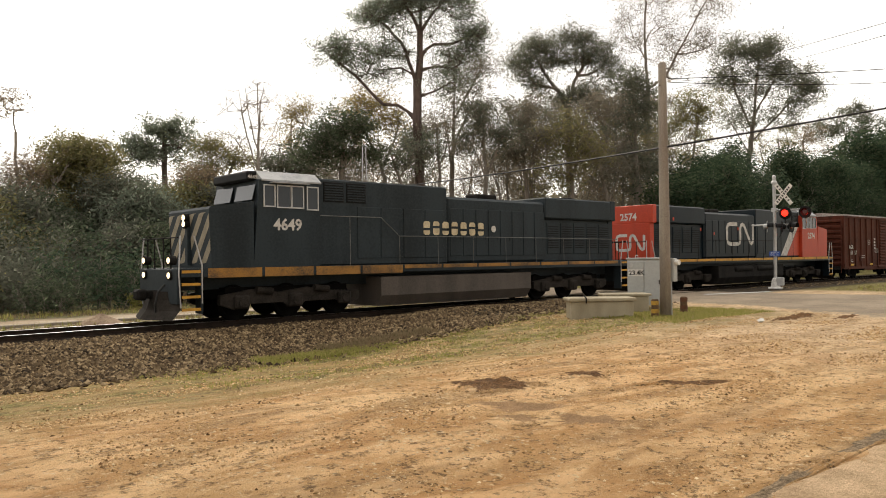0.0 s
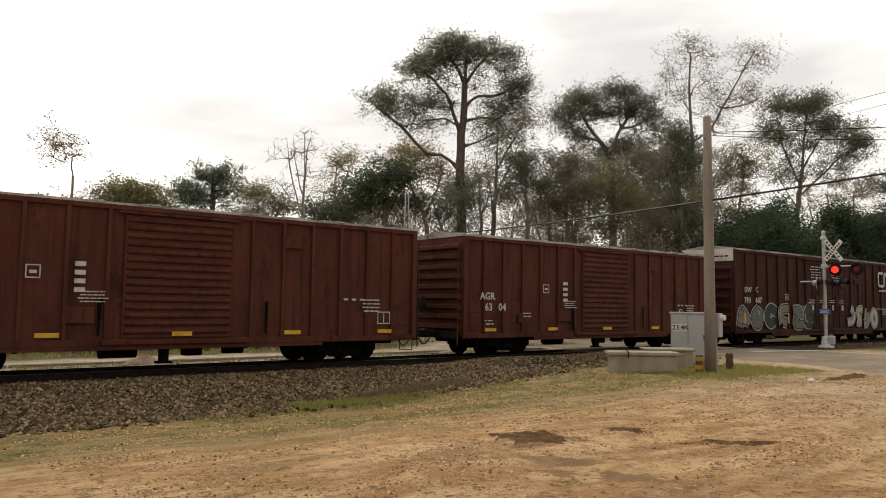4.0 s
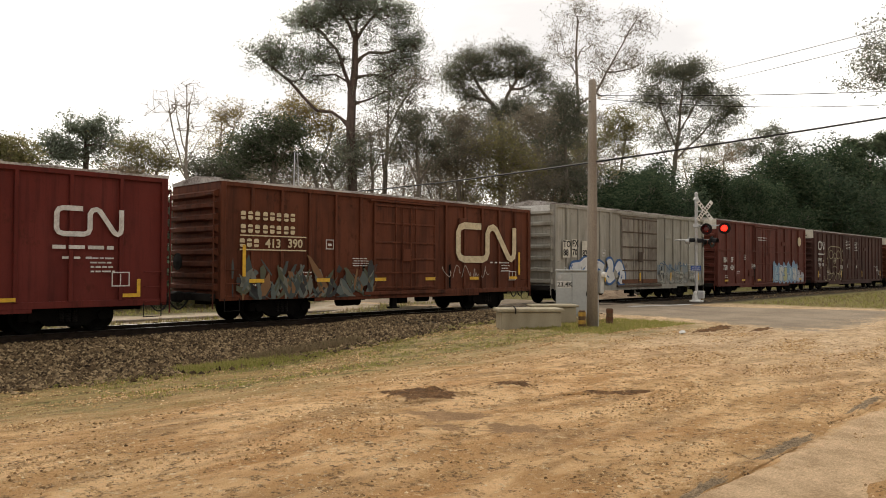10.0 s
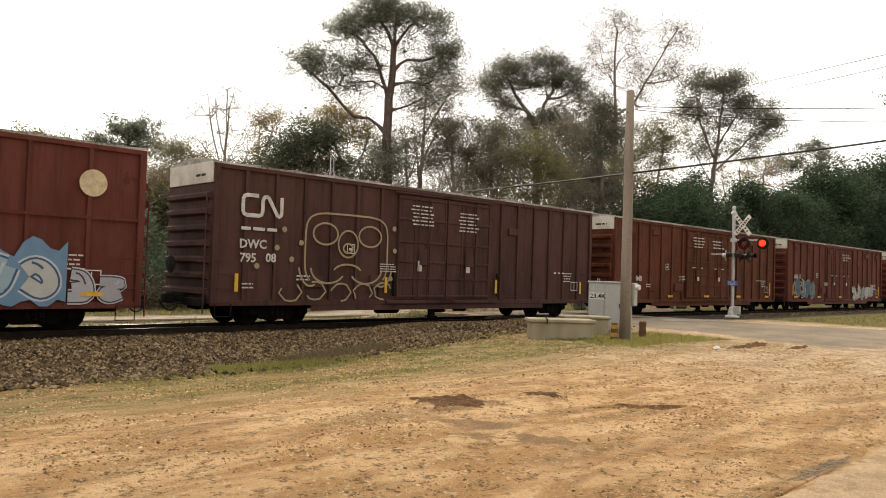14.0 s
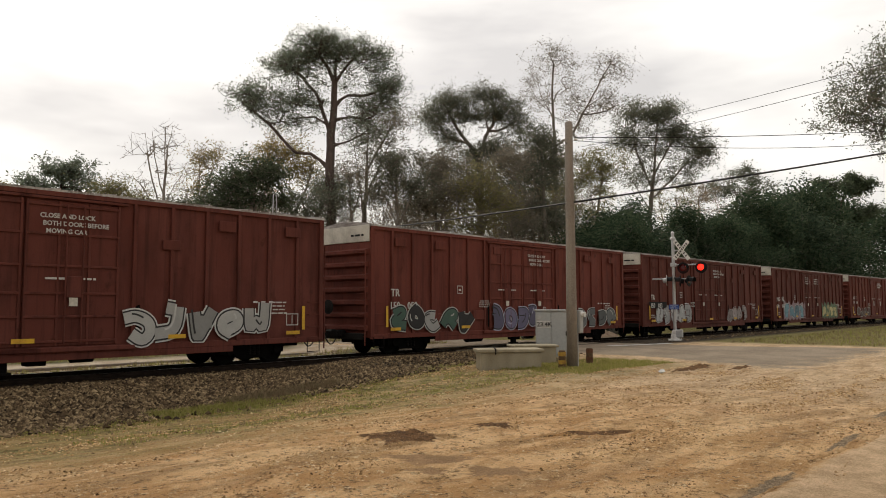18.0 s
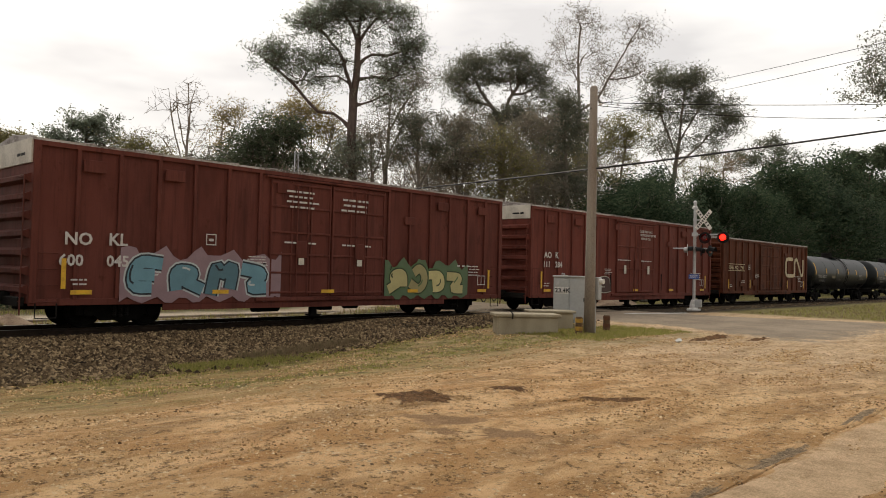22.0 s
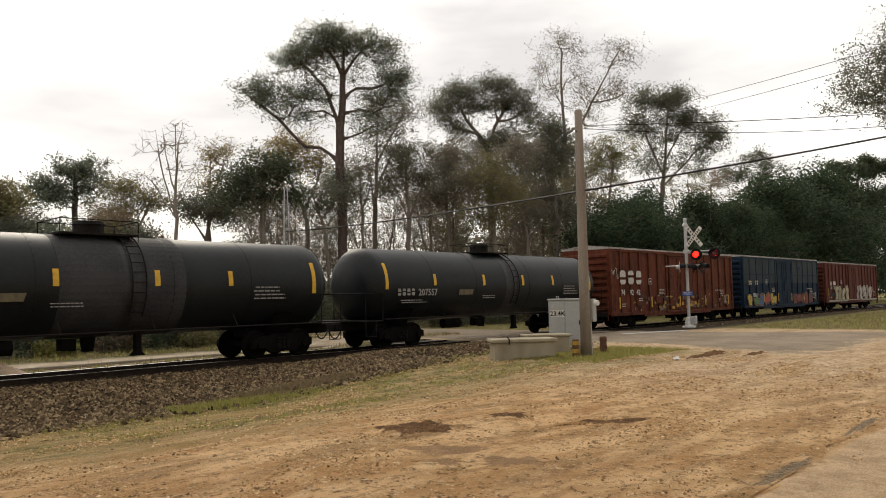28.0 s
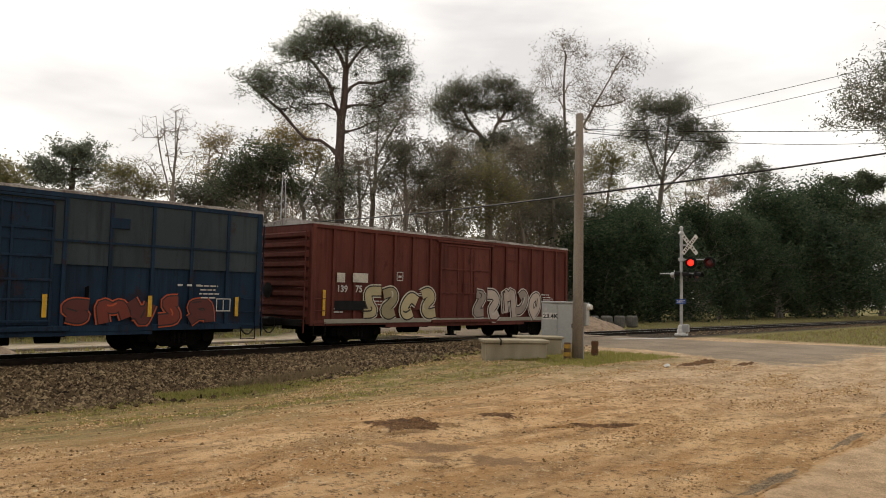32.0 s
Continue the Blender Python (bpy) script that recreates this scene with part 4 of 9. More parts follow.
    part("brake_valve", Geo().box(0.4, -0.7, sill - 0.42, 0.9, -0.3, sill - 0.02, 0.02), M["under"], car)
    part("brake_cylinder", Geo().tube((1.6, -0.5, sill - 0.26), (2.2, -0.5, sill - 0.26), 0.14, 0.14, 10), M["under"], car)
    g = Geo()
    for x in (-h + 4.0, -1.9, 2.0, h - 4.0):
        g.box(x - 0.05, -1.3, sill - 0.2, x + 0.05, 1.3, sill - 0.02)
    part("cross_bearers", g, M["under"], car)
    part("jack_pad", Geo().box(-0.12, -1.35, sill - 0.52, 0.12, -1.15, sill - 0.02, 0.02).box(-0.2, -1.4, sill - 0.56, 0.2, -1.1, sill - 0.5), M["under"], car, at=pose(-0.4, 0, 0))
    for x in (-h + 2.55, h - 2.55):
        add_truck(car, x)
    add_couplers(car, L)
    y = -W - 0.062
    for x, z, w, hh in (marks or {}).get("yellow", ()):
        part("reflector", Geo().box(X(x), y - 0.024, z, X(x) + w, y - 0.02, z + hh), M["yellow"], car, "yellow reflective strip")
    return car, X, y


# ---- tank cars ----
def tankcar(c0, c1, marks, dusty=False):
    L = c1 - c0
    car = thing("tank_car", "grimy black tank car with yellow reflector strips", "tank car", "tank cars of the freight train")
    car["at"] = (c0 + c1) / 2
    h, R, zc = L / 2, 1.46, 2.42
    e = h - 0.55
    prof = [(0, 0.05), (0.02, 0.5), (0.1, 0.9), (0.24, 1.2), (0.45, 1.4), (0.62, R), (1.0, R)]
    prof += [(2 * e - s, r) for s, r in reversed(prof)]
    part("tank", Geo().lathe((-e, 0, zc), (e, 0, zc), prof, 48), M["tank"], car, smooth=True)
    band = Geo().lathe((-0.02, 0, zc), (0.02, 0, zc), [(0, R), (0.0, R + 0.008), (0.04, R + 0.008), (0.04, R)], 40).mesh("weld_band", M["tank"])
    for x in (-e + 3.4, -1.9, 1.9, e - 3.4):
        part("weld_band", band, None, car, at=pose(x, 0, 0))
    part("dirt_band", Geo().lathe((0.15, 0, zc), (0.95, 0, zc), [(0, R), (0.0, R + 0.004), (0.8, R + 0.004), (0.8, R)], 48), M["spill"], car, "spill-stained band below the manway")
    d = part("manway", Geo().tube((0, 0, zc + R - 0.1), (0, 0, zc + R + 0.32), 0.42, 0.42, 16), M["steel_dark"], car)
    part("cover", Geo().tube((0, 0, zc + R + 0.32), (0, 0, zc + R + 0.42), 0.46, 0.4, 16), M["steel_dark"], d)
    g = Geo().box(-1.1, -0.8, zc + R - 0.02, 1.1, 0.8, zc + R + 0.03)
    for x in (-1.1, 1.1):
        for y in (-0.8, 0.8):
            g.tube((x, y, zc + R - 0.2), (x, y, zc + R + 0.42), 0.014, 0.014, 5)
    z = 0.4
    g.bar([(-1.1, -0.8, zc + R + z), (1.1, -0.8, zc + R + z), (1.1, 0.8, zc + R + z), (-1.1, 0.8, zc + R + z), (-1.1, -0.8, zc + R + z)], 0.014)
    part("top_platform", g, M["steel_dark"], car)
    g = Geo()
    for a in (0.62, 1.02):
        g.bar([(a, -R * math.cos(t) - 0.07 * math.cos(t), zc + (R + 0.07) * math.sin(t)) for t in [radians(x) for x in range(-35, 80, 12)]], 0.022)
    for t in range(-30, 78, 11):
        t = radians(t)
        p = (-(R + 0.07) * math.cos(t), zc + (R + 0.07) * math.sin(t))
        g.tube((0.62, *p), (1.02, *p), 0.014, 0.014, 5)
    part("ladder", g, M["steel_dark"], car)
    for sg in (-1, 1):
        x0, x1 = sorted((sg * (h - 0.1), sg * (h - 3.5)))
        part("stub_sill", Geo().box(x0, -0.35, 0.7, x1, 0.35, 1.05), M["under"], car)
        g = Geo().prism([(-1.35, 1.5), (-0.9, 0.95), (0.9, 0.95), (1.35, 1.5)], sg * (h - 2.9), sg * (h - 2.3), "x")
        part("saddle", g, M["under"], car)
        part("end_platform", Geo().box(min(sg * (h - 0.25), sg * (h - 1.2)), -1.45, 1.04, max(sg * (h - 0.25), sg * (h - 1.2)), 1.45, 1.09, 0.01), M["steel_dark"], car)
        g = Geo()
        for y in (-1.45, 1.45):
            g.bar([(sg * (h - 0.3), y, 1.06), (sg * (h - 0.3), y, 2.1), (sg * (h - 1.15), y, 2.1), (sg * (h - 1.15), y, 1.06)], 0.02)
        g.bar([(sg * (h - 0.3), -1.45, 2.1), (sg * (h - 0.3), 1.45, 2.1)], 0.02)
        g.bar([(sg * (h - 0.3), -1.45, 1.06), (sg * (h - 0.3), -1.45, 0.5), (sg * (h - 0.8), -1.45, 0.5), (sg * (h - 0.8), -1.45, 1.06)], 0.02)
        part("end_railing", g, M["steel_dark"], car)
        add_truck(car, sg * (h - 2.5))
    g = Geo()
    for y in (-1.5, 1.5):
        g.bar([(-h + 1.2, y, 1.12), (h - 1.2, y, 1.12)], 0.025)
        for x in (-4, -1.3, 1.3, 4):
            g.bar([(x, y, 1.12), (x, y * 0.8, 1.5)], 0.018)
    part("side_rail", g, M["steel_dark"], car)
    part("outlet_valve", Geo().tube((0, 0, 0.55), (0, 0, 1.05), 0.16, 0.22, 10), M["under"], car)
    part("valve_box", Geo().box(-0.9, -0.5, 0.62, -0.5, -0.1, 0.95, 0.02), M["under"], car)
    part("air_reservoir", Geo().tube((-3.2, -0.6, 0.8), (-2.2, -0.6, 0.8), 0.2, 0.2, 10), M["under"], car)
    part("jack_pad", Geo().prism([(-0.2, 0.42), (0.2, 0.42), (0.08, 0.55), (0.08, 1.05), (-0.08, 1.05), (-0.08, 0.55)], -1.3, -1.1), M["under"], car, at=pose(0.9, 0, 0))
    part("builder_plate", Geo().add([(-3.1, -R - 0.004, zc - 0.42), (-2.2, -R - 0.004, zc - 0.42), (-2.12, -R + 0.012, zc - 0.2), (-3.02, -R + 0.012, zc - 0.2)], [(0, 1, 2, 3)]), M["plate_tan"], car, "dull tan information plate")
    if dusty:
        for a, w in ((-1.33, 1.75), (0.78, 1.5)):
            part("dust_band", Geo().lathe((a, 0, zc), (a + w, 0, zc), [(0, R), (0.0, R + 0.006), (w, R + 0.006), (w, R)], 48), M["tank_dust"], car, "dusty grey band round the tank", smooth=False)
    add_couplers(car, L)

    def on_shell(x, a0, a1, w):
        g = Geo()
        v = []
        for k in range(7):
            t = a0 + (a1 - a0) * k / 6
            for xx in (x, x + w):
                v.append((xx, -(R + 0.012) * math.cos(t), zc + (R + 0.012) * math.sin(t)))
        return g.add(v, [(2 * k, 2 * k + 1, 2 * k + 3, 2 * k + 2) for k in range(6)])

    for x, a0, a1 in ((-e + 0.75, -0.12, 0.6), (-4.6, -0.02, 0.3), (-1.5, -0.02, 0.3), (1.3, -0.02, 0.3), (3.7, -0.02, 0.3), (e - 1.0, -0.2, 0.55)):
        part("reflector", on_shell(x, a0, a1, 0.16), M["yellow"], car, "yellow reflective strip")
    block_letters(car, -e + 1.38, -R - 0.02, zc - 0.42, 0.27, 4, M["letter_grey"], 0.92)
    letters(car, marks, -e + 2.5, -R - 0.02, zc - 0.42, 0.36, M["letter_grey"])
    bars(car, -e + 1.4, -R - 0.012, zc - 0.62, 1.6, 2, 0.05, M["letter_grey"], 5)
    bars(car, e - 3.4, -R - 0.014, zc - 0.1, 1.3, 4, 0.07, M["letter_grey"], 6)
    bars(car, -1.6, -R - 0.012, zc - 0.5, 0.9, 2, 0.05, M["letter_grey"], 7)
    return car


# ---- locomotives ----
def locomotive(name, label, front, facing, paints, number):
    """A six-axle road diesel. front: where its front plate is along the train; facing -1 heads to -x."""
    car = thing(name, label, "locomotive", "locomotives of the freight train")
    car["at"] = front - facing * 10.9
    X = lambda x: (10.9 - x) * facing

    def bx(g, x0, x1, y0, y1, z0, z1, c=0.0):
        a, b = sorted((X(x0), X(x1)))
        return g.box(a, y0, z0, b, y1, z1, c)

    body, cabp, nosep = paints["hood"], paints["cab"], paints["nose"]
    part("frame", bx(bx(Geo(), 0.1, 21.7, -1.5, 1.5, 1.36, 1.62, 0.01), 0.5, 21.2, -0.5, 0.5, 0.95, 1.36), paints["frame"], car)
    for i in range(11):
        a = 0.9 + i * 1.82
        lo = paints["z"] if a < 7 else 1.48
        part("sill_stripe", bx(Geo(), a, a + 1.72, -1.512, -1.5, lo, 1.61), M["stripe"] if not paints.get("chevron") else M["stripe_dull"], car, "yellow sill stripe")
    # hood in three heights
    part("engine_hood", bx(Geo(), 10.4, 16.0, -1.27, 1.27, 1.62, 4.14, 0.1), body, car)
    for i in range(8):
        a = 10.55 + i * 0.68
        p = part("hood_door", bx(Geo(), a, a + 0.62, -1.295, -1.26, 1.9, 3.7, 0.012), body, car)
        part("latch", bx(Geo(), a + 0.5, a + 0.56, -1.31, -1.29, 2.5, 2.62), body, p)
    part("equipment_hood", bx(Geo(), 4.7, 10.4, -1.3, 1.3, 1.62, 4.48, 0.05), body, car)
    for i in range(4):
        a = 6.3 + i * 1.0
        part("hood_door", bx(Geo(), a, a + 0.92, -1.325, -1.29, 1.85, 3.6, 0.012), body, car)
    for i, a in enumerate((4.95, 5.85)):
        p = part("louvre_panel", bx(Geo(), a, a + 0.8, -1.325, -1.29, 3.72, 4.38, 0.012), M["black"], car, "black louvred intake")
        for k in range(7):
            part("slat", bx(Geo(), a + 0.05, a + 0.75, -1.35, -1.32, 3.77 + k * 0.085, 3.81 + k * 0.085), body, p)
    part("radiator_hood", bx(Geo(), 16.0, 20.9, -1.3, 1.3, 3.45, 4.36, 0.06), body, car)
    part("radiator_body", bx(Geo(), 16.0, 20.85, -1.1, 1.1, 1.62, 3.46, 0.04), body, car)
    for i in range(5):
        a = 16.3 + i * 0.9
        p = part("radiator_door", bx(Geo(), a, a + 0.78, -1.13, -1.09, 1.95, 3.3, 0.012), body, car)
        for k in range(10):
            part("slat", bx(Geo(), a + 0.06, a + 0.72, -1.15, -1.125, 2.2 + k * 0.1, 2.24 + k * 0.1), M["black"], p)
    part("tail_end", bx(bx(Geo(), 20.6, 20.96, -1.31, 1.31, 3.45, 4.37, 0.03), 20.6, 20.96, -1.14, 1.14, 1.62, 3.46, 0.02), paints["tail"], car)
    part("roof_fan", Geo().tube((X(18.4), 0, 4.34), (X(18.4), 0, 4.46), 0.75, 0.72, 20), M["black"], car)
    part("exhaust_pipe", bx(Geo(), 12.9, 14.0, -0.4, 0.4, 4.08, 4.42, 0.05), M["steel_dark"], car)
    part("roof_vent", bx(Geo(), 11.2, 12.0, -0.5, 0.5, 4.08, 4.2, 0.03), M["steel_dark"], car)
    part("roof_vent", bx(Geo(), 15.0, 15.7, -0.35, 0.35, 4.08, 4.24, 0.03), M["steel_dark"], car)
    # cab
    cab = part("cab", Geo().prism([(X(2.35), 1.62), (X(4.7), 1.62), (X(4.7), 4.3), (X(2.55), 4.3)], -1.5, 1.5), cabp, car)
    part("cab_roof", Geo().prism([(-1.53, 4.26), (-1.53, 4.31), (-1.12, 4.6), (1.12, 4.6), (1.53, 4.31), (1.53, 4.26)], *sorted((X(2.62), X(4.74))), "x"), paints["roof"], cab, "pale weathered cab roof")
    for a, b, z0, z1 in ((2.72, 3.05, 3.5, 4.12), (3.18, 3.62, 3.48, 4.12), (3.68, 4.06, 3.48, 4.12), (4.24, 4.6, 3.44, 4.12)):
        w = part("cab_window", bx(Geo(), a, b, -1.507, -1.498, z0, z1), M["glass"], cab, "dark cab side window")
        g = bx(Geo(), a - 0.04, b + 0.04, -1.53, -1.5, z0 - 0.04, z0)
        bx(g, a - 0.04, b + 0.04, -1.53, -1.5, z1, z1 + 0.04)
        bx(g, a - 0.04, a, -1.53, -1.5, z0, z1)
        bx(g, b, b + 0.04, -1.53, -1.5, z0, z1)
        part("window_frame", g, M["alu"], w)
    fx = X(2.46)
    for y0, y1 in ((-1.35, -0.15), (0.15, 1.35)):
        part("windscreen", Geo().add([(X(2.38), y0, 3.68), (X(2.38), y1, 3.68), (X(2.51), y1, 4.18), (X(2.51), y0, 4.18)], [(0, 1, 2, 3)]), M["glass_sky"], cab, "reflecting windscreen")
    part("sun_visor", Geo().box(min(X(2.9), X(4.2)), -1.72, 4.2, max(X(2.9), X(4.2)), -1.5, 4.23), paints["roof"], cab)
    part("number_board", bx(Geo(), 2.3, 2.7, -1.2, 1.2, 4.28, 4.58, 0.05), M["black"], cab)
    # short hood: a wide sloping nose
    part("nose", Geo().prism([(X(1.02), 1.62), (X(2.36), 1.62), (X(2.36), 3.62), (X(2.2), 3.58), (X(1.0), 3.42), (X(0.94), 3.34)], -1.5, 1.5), nosep, car)
    if paints.get("chevron"):
        nose = lambda y, z: (X(1.02 - 0.08 * (z - 1.62) / 1.72) + facing * 0.008, y, z)
        for y0, y1 in ((-1.48, -0.12), (0.12, 1.48)):
            for k in range(-2, 4):
                # a band rising towards the near side, cut to its panel
                c, poly = 1.85 + k * 0.72, []
                line = lambda y: c - (y - y0) * 1.05
                up = [(y0 + (y1 - y0) * q / 8, min(3.25, max(1.75, line(y0 + (y1 - y0) * q / 8) + 0.36 + 1.0))) for q in range(9)]
                dn = [(y0 + (y1 - y0) * q / 8, min(3.25, max(1.75, line(y0 + (y1 - y0) * q / 8) + 1.0))) for q in range(8, -1, -1)]
                if max(z for _, z in up) - min(z for _, z in dn) > 0.1 and any(u[1] - d[1] > 0.02 for u, d in zip(up, dn[::-1])):
                    part("chevron_stripe", Geo().add([nose(y, z) for y, z in up + dn], [tuple(range(18))]), M["dirty_cream"], car, "dirty cream diagonal nose stripe")
        part("nose_door", bx(Geo(), 0.88, 1.0, -0.09, 0.09, 1.7, 3.2), paints["nose"], car)
        letters(cab, number, X(2.32), -1.205, 4.34, 0.16, M["letter"], name="cab_number", label="white number on the roof board")
    # end steps, railings, plow, lights
    for e, sg in ((0.0, 1), (21.8, -1)):
        for y in (-1, 1):
            for k in range(4):
                z = 0.42 + 0.36 * k
                a = e + sg * 0.12
                s = part("end_step", bx(Geo(), min(a, a + sg * 0.55), max(a, a + sg * 0.55), min(y * 1.5, y * 1.15), max(y * 1.5, y * 1.15), z, z + 0.035), M["steel_dark"], car)
                part("step_edge", bx(Geo(), min(a, a + sg * 0.55), max(a, a + sg * 0.55), y * 1.5 - 0.012, y * 1.5 + 0.012, 0.40 + 0.36 * k, 0.48 + 0.36 * k), M["stripe"], s, "yellow step edge")
            part("step_well", bx(Geo(), min(e + sg * 0.68, e + sg * 0.75), max(e + sg * 0.68, e + sg * 0.75), min(y * 1.5, y * 1.1), max(y * 1.5, y * 1.1), 0.3, 1.4, 0.01), paints["frame"], car)
            g = Geo().bar([(X(e + sg * 0.1), y * 1.47, 0.5), (X(e + sg * 0.05), y * 1.47, 1.5), (X(e + sg * 0.12), y * 1.42, 2.55)], 0.022)
            g.bar([(X(e + sg * 0.72), y * 1.5, 0.6), (X(e + sg * 0.72), y * 1.5, 1.7), (X(e + sg * 0.5), y * 1.47, 2.55)], 0.022)
            part("handrail", g, paints["rail"], car)
        g = Geo().bar([(X(e + sg * 0.05), -1.42, 2.5), (X(e + sg * 0.05), 1.42, 2.5)], 0.02)
        for y in (-0.9, -0.35, 0.35, 0.9):
            g.bar([(X(e + sg * 0.05), y, 1.6), (X(e + sg * 0.05), y, 2.5)], 0.02)
        part("end_railing", g, M["steel_dark"], car)
        # a bent blade that sweeps back to both sides
        g, ys = Geo(), (-1.45, -0.9, -0.35, 0.0, 0.35, 0.9, 1.45)
        rowz = ((0.14, 0.55), (0.4, 0.34), (0.7, 0.24), (0.95, 0.22))
        g.add([(X(e - sg * (q - 0.28 * abs(y))), y, z) for z, q in rowz for y in ys], [(r * 7 + c, r * 7 + c + 1, r * 7 + c + 8, r * 7 + c + 7) for r in range(3) for c in range(6)])
        part("plow", g, M["loco_grime"], car)
        part("hose", Geo().bar([(X(e - sg * 0.02), -0.6, 1.15), (X(e - sg * 0.22), -0.62, 0.95), (X(e - sg * 0.3), -0.6, 0.6), (X(e - sg * 0.25), -0.5, 0.35)], 0.03), M["rubber"], car)
        part("pilot", bx(Geo(), min(e, e + sg * 0.12), max(e, e + sg * 0.12), -1.45, 1.45, 0.6, 1.6, 0.02), paints["frame"], car)
        part("coupler", truck_meshes()["coupler"], None, car, at=pose(X(e + sg * 0.2), 0, 0, 0, 0, 0 if (X(e) > 0) else 180))
    if paints["lamps"]:
        for y in (-1.15, 1.15):
            for z in (1.42, 1.85):
                p = part("ditch_light", Geo().tube((X(0.15), y * 0.85, z), (X(-0.05), y * 0.85, z), 0.13, 0.15, 14), M["steel_dark"], car)
                part("lens", Geo().tube((X(-0.05), y * 0.85, z), (X(-0.075), y * 0.85, z), 0.085, 0.08, 14), M["headlight"], p, "lit white lens")
        for z in (2.95, 3.14):
            p = part("headlight", Geo().tube((X(1.0), 0, z), (X(0.8), 0, z), 0.13, 0.14, 14), M["steel_dark"], car)
            part("lens", Geo().tube((X(0.8), 0, z), (X(0.78), 0, z), 0.09, 0.085, 14), M["headlight"], p, "lit white lens")
    g = Geo()
    pts = [(X(x), -1.44, z) for x, z in ((4.75, 3.25), (7.2, 3.25), (8.0, 2.62), (14.0, 2.62), (20.9, 2.6))]
    g.bar(pts, 0.014)
    for x in (5.9, 8.0, 9.8, 11.6, 13.4, 15.2, 17.0, 18.8, 20.6):
        g.bar([(X(x), -1.46, 1.6), (X(x), -1.44, 3.25 if x < 7.3 else 2.62)], 0.01)
    part("side_handrail", g, paints["siderail"], car)
    # fuel tank and air reservoirs
    g = Geo().prism([(-1.42, 1.2), (1.42, 1.2), (1.42, 0.55), (1.15, 0.18), (-1.15, 0.18), (-1.42, 0.55)], *sorted((X(7.2), X(14.9))), "x")
    part("fuel_tank", g, paints["tank"], car)
    if paints.get("reservoirs"):
        for a in (8.4, 11.0):
            part("air_reservoir", Geo().lathe((X(a), -1.3, 1.02), (X(a + 2.2), -1.3, 1.02), [(0, 0.05), (0.06, 0.17), (0.16, 0.21), (2.04, 0.21), (2.14, 0.17), (2.2, 0.05)], 16), M["steel_dark"], car)
    # trucks
    for c in (3.9, 17.8):
        cx = X(c)
        out = [(-2.5, 0.5), (-2.5, 0.78), (-1.4, 0.95), (-0.5, 0.82), (0.5, 0.95), (1.4, 0.82), (2.5, 0.78), (2.5, 0.5), (2.05, 0.34), (1.6, 0.5), (0.4, 0.5), (0.2, 0.34), (-0.2, 0.34), (-0.4, 0.5), (-1.6, 0.5), (-2.05, 0.34)]
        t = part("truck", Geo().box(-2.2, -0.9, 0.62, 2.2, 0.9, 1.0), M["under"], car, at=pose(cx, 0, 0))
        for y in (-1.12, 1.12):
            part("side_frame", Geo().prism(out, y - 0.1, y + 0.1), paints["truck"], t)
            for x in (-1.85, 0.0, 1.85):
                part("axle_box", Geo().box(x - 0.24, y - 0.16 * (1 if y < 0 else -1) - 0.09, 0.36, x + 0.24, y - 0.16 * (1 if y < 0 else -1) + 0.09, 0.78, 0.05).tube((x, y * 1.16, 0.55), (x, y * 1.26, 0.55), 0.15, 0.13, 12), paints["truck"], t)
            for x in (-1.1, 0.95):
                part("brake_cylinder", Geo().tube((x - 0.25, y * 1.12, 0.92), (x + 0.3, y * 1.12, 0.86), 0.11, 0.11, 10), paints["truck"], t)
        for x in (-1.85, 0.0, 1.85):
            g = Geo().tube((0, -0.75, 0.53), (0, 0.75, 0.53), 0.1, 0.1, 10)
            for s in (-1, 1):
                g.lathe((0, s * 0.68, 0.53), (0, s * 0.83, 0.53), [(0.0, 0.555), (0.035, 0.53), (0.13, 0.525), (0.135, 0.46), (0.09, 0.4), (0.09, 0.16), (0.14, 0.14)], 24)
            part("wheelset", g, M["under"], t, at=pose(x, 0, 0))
    return car, X


M["roof"] = material("weathered_galvanised_roof", (0.5, 0.47, 0.44), (0.1, 0.07, 0.058), 0.9, 18, 0.7, 0.2, 0.1)
M["white_end"] = material("dirty_white_panel", (0.62, 0.58, 0.5), (0.4, 0.37, 0.31), 2, 20, 0.7, bump=0.05)
M["tank"] = material("sooty_black_tank_paint", (0.011, 0.0145, 0.016), (0.005, 0.006, 0.007), 0.6, 12, 0.42, bump=0.03, spec=0.25)
M["tank_dust"] = material("dust_on_tank", (0.05, 0.05, 0.052), (0.028, 0.029, 0.031), 0.8, 14, 0.7, bump=0.03, spec=0.15)
M["plate_tan"] = material("tan_plate", (0.14, 0.11, 0.06), (0.07, 0.055, 0.03), 6, 40, 0.7, bump=0.0)
M["spill"] = material("spill_stain", (0.016, 0.016, 0.016), (0.028, 0.028, 0.03), 3, 20, 0.45, bump=0.05)
M["letter"] = material("white_lettering", (0.62, 0.6, 0.57), (0.4, 0.37, 0.34), 5, 40, 0.65, bump=0.0)
M["letter_grey"] = material("faded_lettering", (0.3, 0.29, 0.28), (0.2, 0.19, 0.185), 5, 40, 0.7, bump=0.0)
M["cream"] = material("cream_lettering", (0.62, 0.52, 0.34), (0.42, 0.34, 0.22), 5, 40, 0.65, bump=0.0)
M["dirty_cream"] = material("dirty_cream_paint", (0.36, 0.31, 0.22), (0.16, 0.135, 0.1), 4, 30, 0.7, bump=0.02, contrast=0.9)
M["stripe"] = material("yellow_sill_paint", (0.6, 0.3, 0.03), (0.38, 0.19, 0.03), 3, 30, 0.55, bump=0.03)
